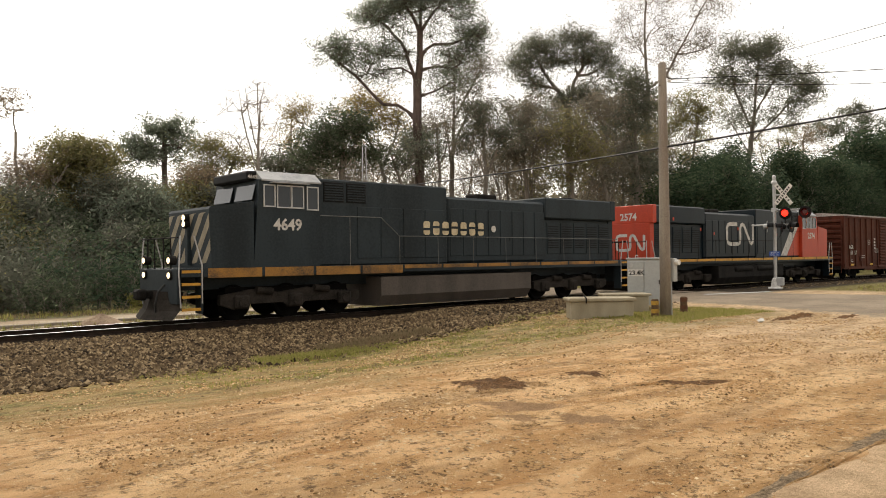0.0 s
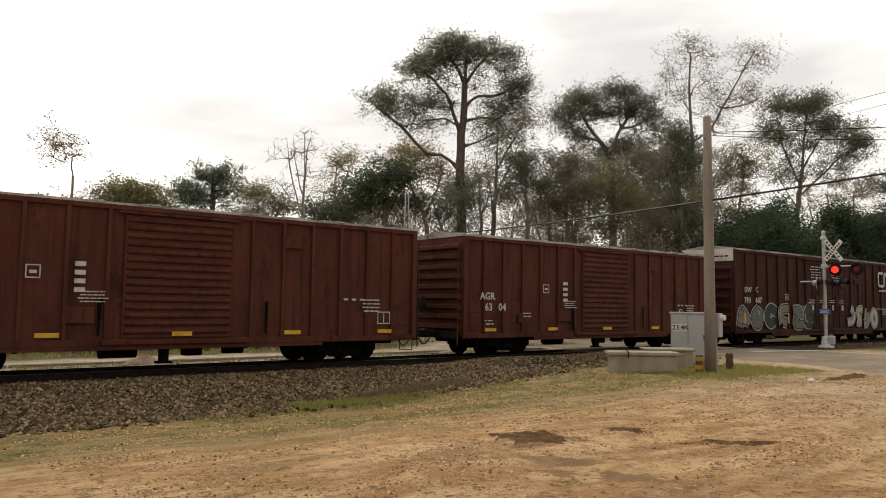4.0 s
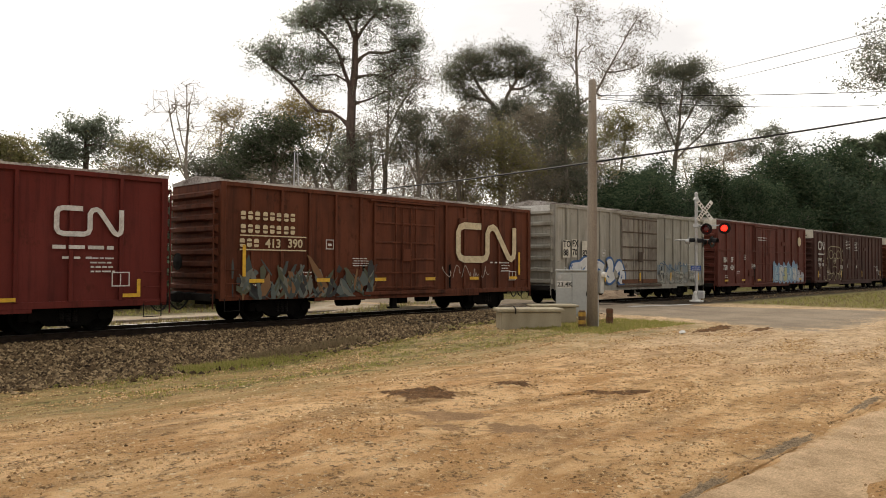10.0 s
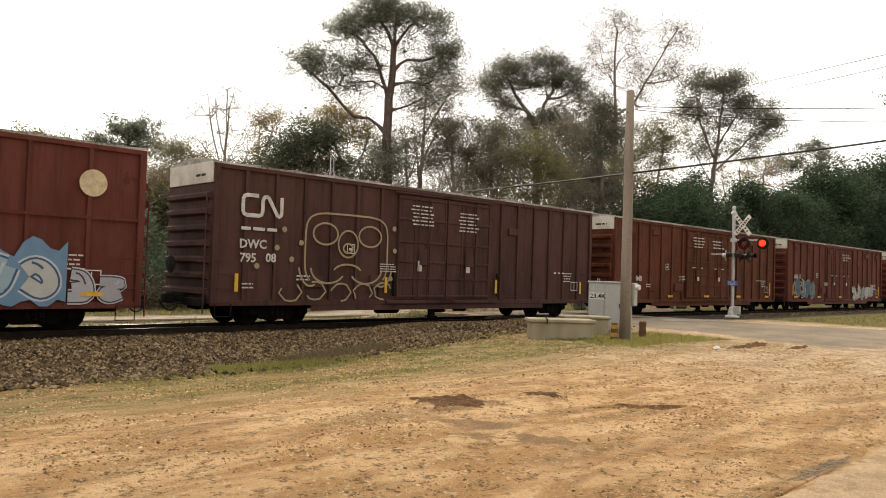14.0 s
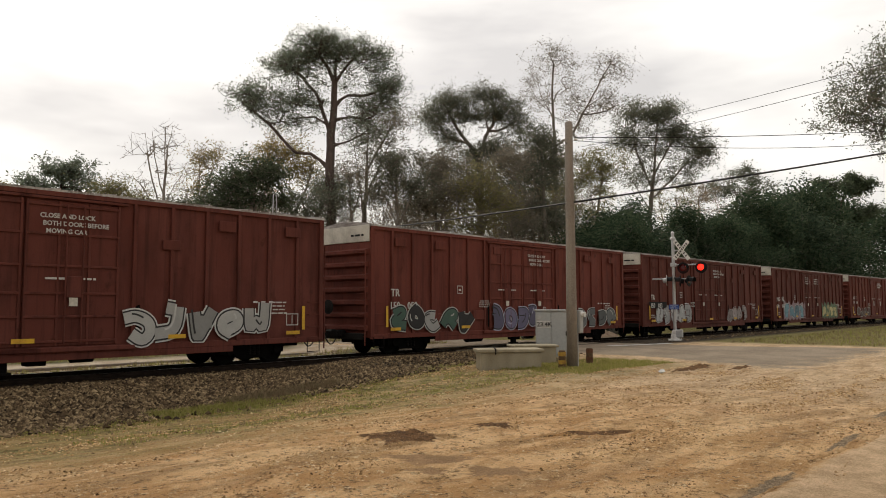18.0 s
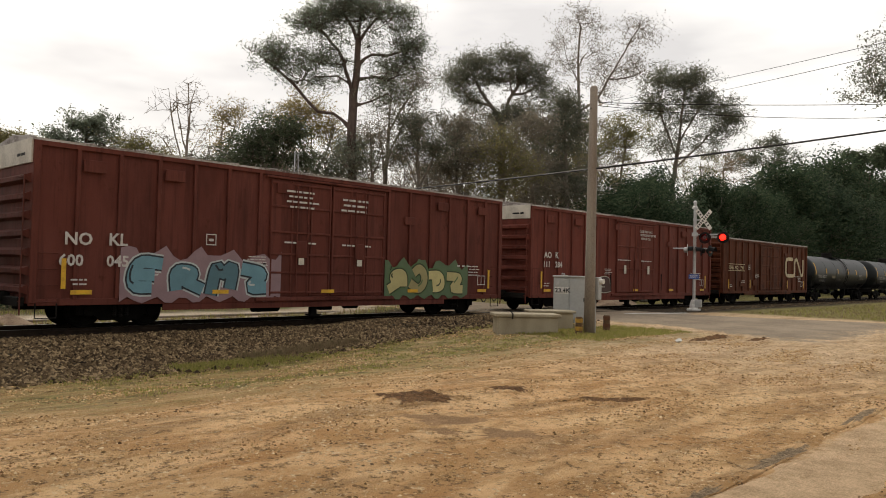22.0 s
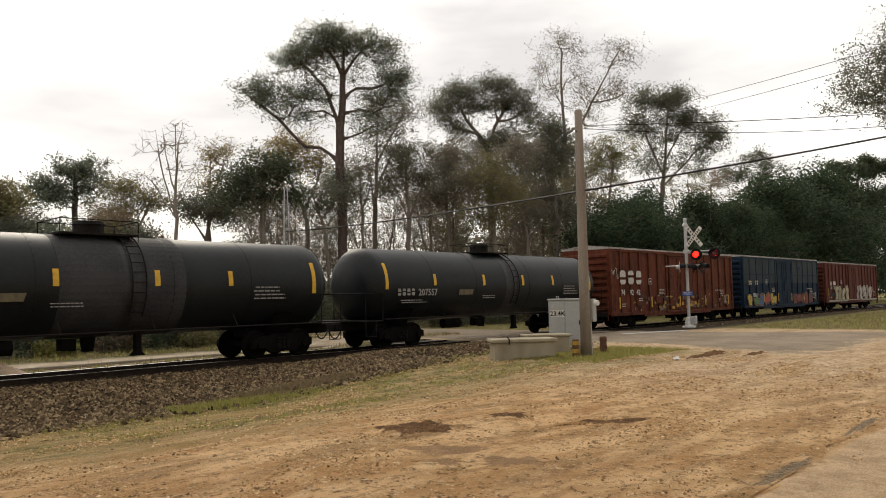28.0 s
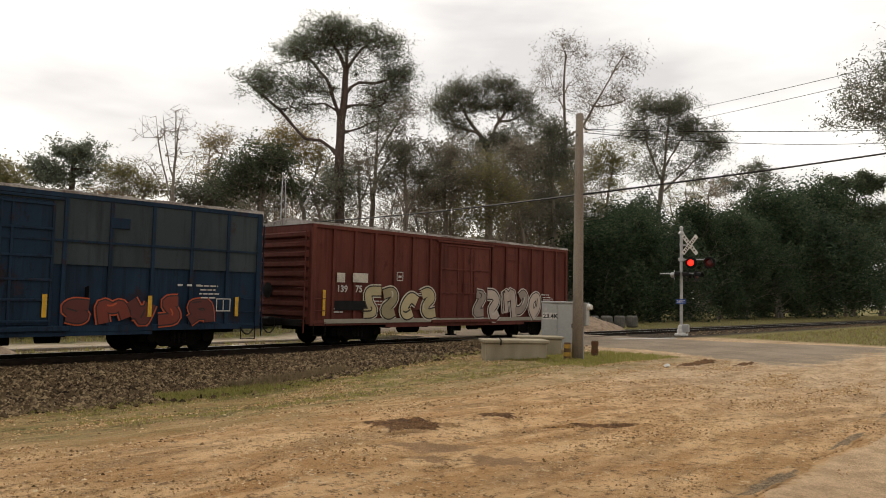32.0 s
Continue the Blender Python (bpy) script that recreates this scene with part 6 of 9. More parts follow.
        if i in (1, 2, 3, 5):
            for k, s in enumerate(("CLOSE AND LOCK", "BOTH DOORS BEFORE", "MOVING CAR")):
                letters(car, s, X((10.0 if i != 5 else 9.9) + 0.08 * k), y - 0.04, 4.22 - 0.2 * k, 0.17, W)
        else:
            bars(car, X(10.0), y - 0.04, 4.2, 1.5, 3, 0.11, W, i + 60)
            bars(car, X(7.7), y - 0.04, 4.3, 1.4, 4, 0.1, W, i + 63)
        bars(car, X(7.6), y - 0.04, 2.6, 1.5, 1, 0.09, W, i + 61)
        bars(car, X(10.1), y - 0.04, 2.6, 1.5, 1, 0.09, W, i + 62)
        for xx in (8.25, 10.8):
            part("placard", Geo().box(X(xx), y - 0.06, 1.9, X(xx) + 0.22, y - 0.05, 2.35), M["white_end"], car)
        for xx in (0.08, 0.2, 0.4, 0.8, 0.93):
            part("vent_panel", Geo().box(X(L * xx) - 0.3, y - 0.02, E60 - 0.75, X(L * xx) + 0.3, y + 0.03, E60 - 0.42, 0.01), mat, car)
        if gr == "left":
            graffiti(car, X(1.3), X(4.8), y, 0.8, 2.4, 4, ((0.06, 0.16, 0.2), (0.05, 0.1, 0.16)), (0.012, 0.018, 0.02), (0.5, 0.52, 0.42), 31, None, 0.46)
            graffiti(car, X(12.3), X(17.2), y, 0.75, 2.1, 5, (0.4, 0.4, 0.38), (0.03, 0.03, 0.03), (0.6, 0.6, 0.58), 32)
        elif gr == "both":
            graffiti(car, X(1.0), X(5.9), y, 0.75, 1.95, 5, ((0.06, 0.12, 0.09), (0.02, 0.02, 0.02), (0.4, 0.4, 0.38)), (0.012, 0.012, 0.012), (0.45, 0.45, 0.42), 33)
            graffiti(car, X(7.2), X(10.9), y - 0.05, 0.75, 2.05, 4, (0.13, 0.12, 0.2), (0.02, 0.02, 0.02), (0.4, 0.4, 0.5), 34)
            graffiti(car, X(14.3), X(18.4), y, 0.75, 1.9, 4, (0.13, 0.14, 0.14), (0.012, 0.012, 0.012), (0.5, 0.5, 0.48), 35)
        elif gr == "white":
            graffiti(car, X(1.7), X(6.6), y, 0.72, 2.1, 5, (0.5, 0.5, 0.5), (0.06, 0.03, 0.03), (0.65, 0.65, 0.65), 36)
            graffiti(car, X(12.4), X(16.0), y, 0.72, 1.95, 4, (0.36, 0.3, 0.29), (0.05, 0.03, 0.03), (0.55, 0.5, 0.48), 37)
        elif gr == "blue":
            graffiti(car, X(2.5), X(7.4), y, 0.72, 2.15, 4, (0.13, 0.27, 0.33), (0.02, 0.03, 0.04), (0.5, 0.55, 0.55), 38, (0.3, 0.2, 0.22))
            graffiti(car, X(12.4), X(16.7), y, 0.72, 2.1, 4, (0.5, 0.44, 0.2), (0.03, 0.05, 0.02), (0.09, 0.16, 0.06), 39, (0.1, 0.16, 0.08))
        elif gr == "line":
            graffiti(car, X(2.2), X(7.0), y, 0.75, 1.85, 4, ((0.07, 0.03, 0.024), (0.085, 0.036, 0.028)), (0.06, 0.026, 0.02), (0.42, 0.4, 0.34), 41, None, 0.5)
        sheet(car, X, y, L, 120 + i)
        CARS.append(car)
    # 18: faded red car with a worn emblem
    c0, c1 = 355.9, 371.87
    L = c1 - c0
    car, X, y = boxcar("boxcar", "faded red boxcar with a flaking cream emblem", c0, c1, E50 + 0.1, S50 + 0.06, R5, [(6.28, 9.94, "plug")], 1.1, False, dict(yellow=yel(L, 1.1, 5, 0.6)))
    letters(car, "CNA", X(0.84), y, 2.4, 0.36, M["cream"])
    letters(car, "412", X(1.83), y, 2.4, 0.36, M["cream"])
    letters(car, "790", X(2.72), y, 2.4, 0.36, M["cream"])
    for z in (2.3, 2.74):
        part("rule_line", Geo().box(X(0.8), y - 0.003, z, X(3.5), y, z + 0.04), M["cream"], car)
    worm_mark(car, X(11.25), y, 2.08, 1.3, M["cream"], 0.2, 1.42)
    sheet(car, X, y, L, 140)
    CARS.append(car)
    # 19-21: tank cars
    for c0, c1, s in ((372.9, 389.9, "59217"), (390.7, 407.7, "59244"), (408.3, 425.4, "207557")):
        CARS.append(tankcar(c0, c1, s, s == "59244"))
    # 23: red car with large white letters
    c0, c1 = 425.95, 442.0
    L = c1 - c0
    car, X, y = boxcar("boxcar", "rust-streaked red boxcar with large white letters", c0, c1, E50, S50, car_paint("rust_streaked_boxcar_paint", (0.137, 0.036, 0.018), (0.072, 0.023, 0.012), 1.0), [(6.7, 9.92, "wide")], 1.1, False, dict(yellow=yel(L, 1.1, 5, 0.6)))
    block_letters(car, X(0.93), y, 2.42, 0.76, 3, W, 1.15)
    for s, x in (("74", 1.0), ("92", 1.95), ("42", 2.68)):
        letters(car, s, X(x), y, 1.83, 0.42, W)
    flakes(car, X(2.2), X(15.3), y, 0.95, 1.8, 110, ((0.3, 0.16, 0.02), (0.03, 0.014, 0.009), (0.4, 0.24, 0.04), (0.1, 0.04, 0.016), (0.22, 0.15, 0.1), (0.02, 0.011, 0.008)), 53, 0.24)
    for k in range(6):
        part("yellow_smudge", Geo().box(X(6.9 + k * 0.6), y - 0.03, 0.95 + 0.1 * (k % 3), X(7.2 + k * 0.6), y - 0.016, 1.1 + 0.12 * (k % 3)), M["stripe"], car)
    scribble(car, X(0.1), X(0.75), y, 2.6, 3.4, 4, (0.5, 0.46, 0.42), 0.04, 51)
    sheet(car, X, y, L, 150)
    CARS.append(car)
    # 24: blue
    c0, c1 = 443.9, 459.85
    L = c1 - c0
    car, X, y = boxcar("boxcar", "faded blue-grey boxcar with bright red and yellow graffiti", c0, c1, E50 + 0.05, S50, BLUE, [(6.49, 9.54, "plug")], 1.25, False, dict(yellow=yel(L, 1.1, 6, 0.6)))
    part("upper_band", Geo().box(X(0.05), y + 0.045, 2.5, X(L - 0.05), y + 0.052, E50), car_paint("grey_blue_overspray", (0.042, 0.056, 0.064), (0.026, 0.036, 0.042)), car, "grey overpainted upper band")
    part("side_rail_bar", Geo().box(X(0.1), y, 3.1, X(L - 0.1), y + 0.03, 3.16), BLUE, car)
    block_letters(car, X(0.9), y, 2.38, 0.3, 2, M["cream"], 1.0)
    block_letters(car, X(2.1), y, 2.38, 0.3, 2, M["cream"], 1.0)
    letters(car, "138211", X(1.5), y - 0.02, 1.52, 0.36, W, 0.95)
    graffiti(car, X(0.6), X(6.1), y, 0.75, 1.85, 5, ((0.45, 0.06, 0.03), (0.55, 0.4, 0.04), (0.07, 0.2, 0.06), (0.05, 0.1, 0.3)), (0.03, 0.02, 0.02), (0.35, 0.2, 0.05), 61, None, 0.5)
    graffiti(car, X(9.8), X(14.3), y, 0.75, 1.8, 5, ((0.12, 0.025, 0.02), (0.2, 0.035, 0.02)), (0.04, 0.02, 0.02), (0.5, 0.09, 0.03), 62)
    sheet(car, X, y, L, 160)
    CARS.append(car)
    # 25: last car
    c0, c1 = 461.9, 477.9
    L = c1 - c0
    car, X, y = boxcar("boxcar", "brown-red boxcar with cream graffiti, last of the train", c0, c1, 4.32, 0.8, R3, [(6.57, 9.81, "wide")], 1.02, False, dict(yellow=[(0.5, 1.1, 0.12, 0.9)]))
    part("mark_plate", Geo().box(X(1.13), y - 0.003, 2.28, X(1.5), y, 2.62), M["white_end"], car)
    part("mark_plate", Geo().box(X(1.87), y - 0.003, 2.3, X(2.6), y, 2.64), M["white_end"], car)
    letters(car, "139", X(1.13), y, 1.94, 0.34, W)
    letters(car, "75", X(2.0), y, 1.95, 0.34, W)
    part("number_panel", Geo().box(X(1.05), y - 0.003, 1.28, X(2.75), y, 1.63), M["black"], car)
    graffiti(car, X(2.3), X(6.4), y, 0.75, 2.35, 4, (0.5, 0.42, 0.24), (0.04, 0.03, 0.02), (0.6, 0.55, 0.45), 63)
    graffiti(car, X(8.6), X(13.7), y - 0.03, 0.75, 2.5, 5, (0.46, 0.38, 0.32), (0.05, 0.03, 0.02), (0.6, 0.55, 0.5), 64)
    part("sprayed_band", Geo().box(X(0.6), y - 0.003, 0.82, X(15.4), y, 0.98), spray((0.36, 0.33, 0.26)), car)
    sheet(car, X, y, L, 170)
    CARS.append(car)


M["rust"] = material("rust_stain", (0.14, 0.06, 0.03), (0.08, 0.035, 0.02), 4, 30, 0.9)
build_train()


# ---- beside the crossing ----
def utility_pole():
    p = thing("utility_pole", "weathered grey wooden utility pole", "utility pole", m=pose(19.9, 12.24, 0.0))
    g = Geo().lathe((0, 0, -0.1), (0, 0, 7.6), [(0, 0.165), (2.5, 0.155), (5.2, 0.135), (7.66, 0.115), (7.7, 0.08)], 18)
    part("pole", g, M["pole"], p, smooth=True)
    for z in (7.05, 5.06):
        part("insulator", Geo().tube((0.1, -0.12, z), (0.14, -0.2, z), 0.05, 0.04, 8), M["white"], p)
    part("bolt", Geo().tube((-0.2, 0, 6.9), (0.2, 0, 6.9), 0.015, 0.015, 6), M["steel_dark"], p)
    m = part("meter_box", Geo().box(0.16, -0.2, 1.05, 0.36, 0.02, 1.75, 0.02), M["grey_box"], p, "grey electric meter box")
    part("meter_glass", Geo().tube((0.26, -0.2, 1.62), (0.26, -0.32, 1.62), 0.09, 0.08, 14), M["white"], m)
    part("conduit", Geo().bar([(0.22, -0.06, 0.0), (0.22, -0.06, 1.1)], 0.03).bar([(0.19, -0.05, 1.7), (0.17, -0.04, 5.0)], 0.018), M["alu"], p)


def signal_cabinet():
    c = thing("signal_cabinet", "grey steel railway signal cabinet on short legs", "signal cabinet", m=pose(22.75, 14.75, 0.0, 0, 0, -57))
    part("body", Geo().box(-0.62, -0.4, 0.12, 0.62, 0.4, 1.7, 0.015), M["grey_box"], c)
    part("lid", Geo().box(-0.66, -0.44, 1.7, 0.66, 0.44, 1.76, 0.015), M["grey_box"], c)
    d = part("door", Geo().box(-0.05, -0.425, 0.2, 0.56, -0.39, 1.64, 0.01), M["grey_box"], c)
    part("handle", Geo().box(0.42, -0.46, 0.85, 0.47, -0.42, 1.0, 0.008), M["steel_dark"], d)
    part("door", Geo().box(-0.58, -0.425, 0.2, -0.09, -0.39, 1.64, 0.01), M["grey_box"], c)
    for x in (-0.5, 0.5):
        part("leg", Geo().box(x - 0.06, -0.36, -0.05, x + 0.06, 0.36, 0.13), M["concrete"], c)
    s = part("sign_plate", Geo().box(-0.58, -0.432, 1.13, -0.1, -0.426, 1.36), M["white"], c, "white plate with a milepost number")
    letters(s, "23.4K", -0.57, -0.434, 1.17, 0.22, M["black"])
    part("vent", Geo().tube((-0.5, -0.39, 1.5), (-0.5, -0.5, 1.5), 0.08, 0.08, 12), M["alu"], c)
    for x in (-0.3, 0.55):
        part("lifting_eye", Geo().bar([(x - 0.04, 0, 1.76), (x - 0.04, 0, 1.84), (x + 0.04, 0, 1.84), (x + 0.04, 0, 1.76)], 0.012), M["alu"], c)
    part("wall_lamp", Geo().tube((0.62, -0.2, 1.4), (0.75, -0.2, 1.4), 0.09, 0.07, 12), M["white"], c)


def concrete_vaults():
    a = thing("concrete_vault", "low weathered concrete vault with a flat lid", "concrete vault", m=pose(18.55, 13.65, 0.0, 0, 0, -40))
    part("vault_wall", Geo().box(-0.92, -0.4, -0.05, 0.92, 0.4, 0.5, 0.02), M["concrete"], a)
    part("lid", Geo().box(-1.0, -0.46, 0.5, 1.0, 0.46, 0.6, 0.02), M["concrete"], a)
    part("lifting_loop", Geo().bar([(-0.5, -0.47, 0.45), (-0.5, -0.5, 0.6), (-0.5, -0.2, 0.66)], 0.02), M["steel_dark"], a)
    b = thing("concrete_vault", "second concrete vault beside the signal cabinet", "concrete vault", m=pose(21.0, 14.45, 0.0, 0, 0, -40))
    part("vault_wall", Geo().box(-0.7, -0.4, -0.05, 0.7, 0.4, 0.52, 0.02), M["concrete"], b)
    part("lid", Geo().box(-0.78, -0.46, 0.52, 0.78, 0.46, 0.6, 0.02), M["concrete"], b)


def bollards():
    for x, y, h, lab in ((19.55, 12.38, 0.57, "short timber post with yellow reflective bands"), (21.57, 12.62, 0.55, "short weathered timber post with faded bands")):
        p = thing("marker_post", lab, "marker post", "marker posts by the pole", m=pose(x, y, -0.03))
        part("post", Geo().lathe((0, 0, 0), (0, 0, h), [(0, 0.115), (h * 0.5, 0.11), (h - 0.03, 0.105), (h, 0.09)], 16), M["post_wood"], p)
        yel = "yellow" in lab
        for z in (0.16, 0.4):
            part("band", Geo().lathe((0, 0, z), (0, 0, z + 0.12), [(0, 0.1175), (0.12, 0.1165)], 16), M["worn_yellow"] if yel else M["rust"], p, "worn yellow band" if yel else "faded band")


LAMPS = []


def crossing_signal():
    s = thing("crossing_signal", "aluminium railway crossing signal mast with crossbuck and red flashers", "crossing signal", m=pose(39.32, 17.67, -0.02, 0, 0, -78))
    part("mast", Geo().tube((0, 0, 0.5), (0, 0, 5.9), 0.085, 0.085, 16), M["alu"], s)
    part("mast_cap", Geo().lathe((0, 0, 5.88), (0, 0, 6.0), [(0, 0.1), (0.05, 0.1), (0.12, 0.03)], 16), M["alu"], s)
    part("base", Geo().box(-0.32, -0.28, 0.0, 0.32, 0.28, 0.12, 0.03).lathe((0, 0, 0.1), (0, 0, 0.62), [(0, 0.24), (0.2, 0.22), (0.45, 0.15), (0.5, 0.11)], 16), M["white"], s, "pale cast base on a concrete pad")
    part("junction_box", Geo().box(0.08, -0.2, 0.2, 0.42, 0.12, 0.62, 0.03), M["alu"], s)
    cross = part("crossbuck", Geo().box(0.05, -0.13, 4.9, 0.5, -0.1, 4.97), M["alu"], s, at=pose(0, 0, 0))
    for i, a in enumerate((50, -50)):
        b = part("blade", Geo().box(-0.66, -0.018, -0.11, 0.66, 0.0, 0.11, 0.004), M["white"], cross, "white crossbuck blade with dark lettering", at=pose(0.48, -0.14 - 0.025 * i, 4.95, 0, 0, 42) @ pose(0, 0, 0, 0, a, 0))
        n = 8 if i else 6
        for k in range(n):
            x = -0.55 + 1.1 * k / n
            part("blade_mark", Geo().box(x, -0.022, -0.06, x + 0.07, -0.019, 0.06), M["black"], b)
    part("crossarm", Geo().tube((0.0, 0.1, 4.15), (1.55, 0.1, 4.15), 0.04, 0.04, 10), M["alu"], s)
    part("crossarm_clamp", Geo().box(-0.14, -0.12, 4.05, 0.14, 0.14, 4.25, 0.02), M["alu"], s)
    part("lower_arm", Geo().tube((-1.15, 0.0, 3.38), (0.9, 0.0, 3.38), 0.04, 0.04, 10), M["alu"], s)
    hang = ((0.56, 3.96, 0), (1.5, 3.98, 0), (-0.45, 3.3, 100), (0.45, 3.26, -70), (0.75, 3.26, 75))
    for i, (x, z, rz) in enumerate(hang):
        disc = part("background_disc", Geo().lathe((0, -0.08, 0), (0, -0.1, 0), [(0, 0.31), (0.012, 0.31), (0.02, 0.29)], 28), M["black"] if i != 2 else M["alu"], s, "round lamp background disc", at=pose(x, -0.08, z, 0, 0, rz))
        part("lamp_housing", Geo().lathe((0, 0.12, 0), (0, -0.08, 0), [(0, 0.08), (0.05, 0.14), (0.2, 0.15)], 20), M["black"] if i != 2 else M["alu"], disc)
        v = []
        for k in range(13):
            t = radians(-10 + 200 * k / 12)
            for yy, r in ((-0.1, 0.19), (-0.4, 0.2)):
                v.append((r * math.cos(t), yy, r * math.sin(t)))
        part("hood", Geo().add(v, [(2 * k, 2 * k + 1, 2 * k + 3, 2 * k + 2) for k in range(12)]), M["black"], disc)
        if i < 2:
            # added pivot with a glowing and a dark lens; turning it imitates flashing
            turn = part("lamp_turret", Geo().tube((0, 0, -0.16), (0, 0, 0.16), 0.012, 0.012, 8), M["black"], s, at=pose(x, -0.3, z))
            part("lens", Geo().lathe((0, -0.02, 0), (0, -0.05, 0), [(0, 0.17), (0.015, 0.165), (0.03, 0.08)], 24), M["red_on"], turn, "lit red lens")
            part("lens_back", Geo().lathe((0, -0.012, 0), (0, 0.03, 0), [(0, 0.17), (0.02, 0.165), (0.04, 0.08)], 24), M["red_off"], turn, "dark red unlit lens")
            LAMPS.append((turn, x, z, i))
        else:
            part("lens", Geo().lathe((0, -0.1, 0), (0, -0.12, 0), [(0, 0.15), (0.012, 0.14), (0.02, 0.06)], 24), M["red_off"], disc)
    part("bell", Geo().lathe((0, 0, 5.55), (0, 0, 5.75), [(0, 0.16), (0.08, 0.15), (0.2, 0.05)], 16), M["alu"], s)
    p = part("blue_sign", Geo().box(-0.27, -0.12, 1.72, 0.27, -0.1, 1.98, 0.004), M["blue_sign"], s, "small blue information plate")
    bars(p, -0.22, -0.121, 1.9, 0.44, 3, 0.035, M["white"], 4)
    for z in (1.85, 3.42, 4.15, 4.98):
        part("clamp", Geo().tube((0, 0, z - 0.05), (0, 0, z + 0.05), 0.1, 0.1, 14), M["alu"], s)


M["post_wood"] = material("weathered_post_wood", (0.17, 0.1, 0.05), (0.05, 0.03, 0.018), 4, 40, 0.9, streak=4.0)
M["worn_yellow"] = material("worn_yellow_band", (0.5, 0.29, 0.04), (0.13, 0.075, 0.03), 7, 40, 0.7, contrast=0.9)
M["red_on"] = plain("lit_red_lens", (1.0, 0.018, 0.01), 0.3, 0.0, 3.2)
M["red_off"] = plain("dark_red_lens", (0.1, 0.008, 0.008), 0.2)
M["blue_sign"] = plain("blue_sign_paint", (0.03, 0.08, 0.3), 0.5)
utility_pole()
signal_cabinet()
concrete_vaults()
bollards()
crossing_signal()


def wire(name, a, b, sag, r, label):
    g = Geo()
    pts = []
    for i in range(25):
        t = i / 24
        pts.append((a[0] + (b[0] - a[0]) * t, a[1] + (b[1] - a[1]) * t, a[2] + (b[2] - a[2]) * t - 4 * sag * t * (1 - t)))
    g.bar(pts, r, 5)
    tagged(new(name, g.mesh(name, M["cable"])), label, "cable")


wire("thick_cable", (19.9, 12.1, 5.06), (36.6, -2.8, 9.1), 0.12, 0.03, "thick black aerial cable hanging from the pole")
wire("thick_cable", (19.9, 12.3, 5.06), (30.5, 42.0, 6.6), 0.16, 0.03, "thick black aerial cable crossing the tracks")
wire("power_line", (19.98, 12.1, 7.1), (35.6, 0.66, 8.7), 0.2, 0.012, "thin power line from the pole top")
wire("power_line", (19.98, 12.1, 7.0), (35.6, 0.66, 8.6), 0.55, 0.01, "thin slack power line from the pole top")
wire("power_line", (73.2, 44.7, 21.0), (29.8, -1.5, 11.0), 0.3, 0.016, "thin power line high over the road")
wire("power_line", (73.4, 43.5, 19.9), (29.9, -0.8, 10.6), 0.3, 0.016, "thin power line high over the road")


def lattice_pole():
    p = thing("lattice_pole", "slim grey lattice pole beyond the tracks", "pole", m=pose(30.5, 42.0, -0.3))
    for x, y in ((-0.15, -0.1), (0.15, -0.1), (0.0, 0.15)):
        part("leg", Geo().tube((x * 2.6, y * 2.6, 0), (x * 0.8, y * 0.8, 9.8), 0.035, 0.03, 6), M["alu"], p)
    for k in range(12):
        z = 0.6 + k * 0.78
        w = 0.15 * (2.6 - 1.8 * z / 9.8)
        part("brace", Geo().bar([(-w, -w * 0.66, z), (w, -w * 0.66, z + 0.4), (-w, -w * 0.66, z + 0.78)], 0.015, 4), M["alu"], p)


lattice_pole()


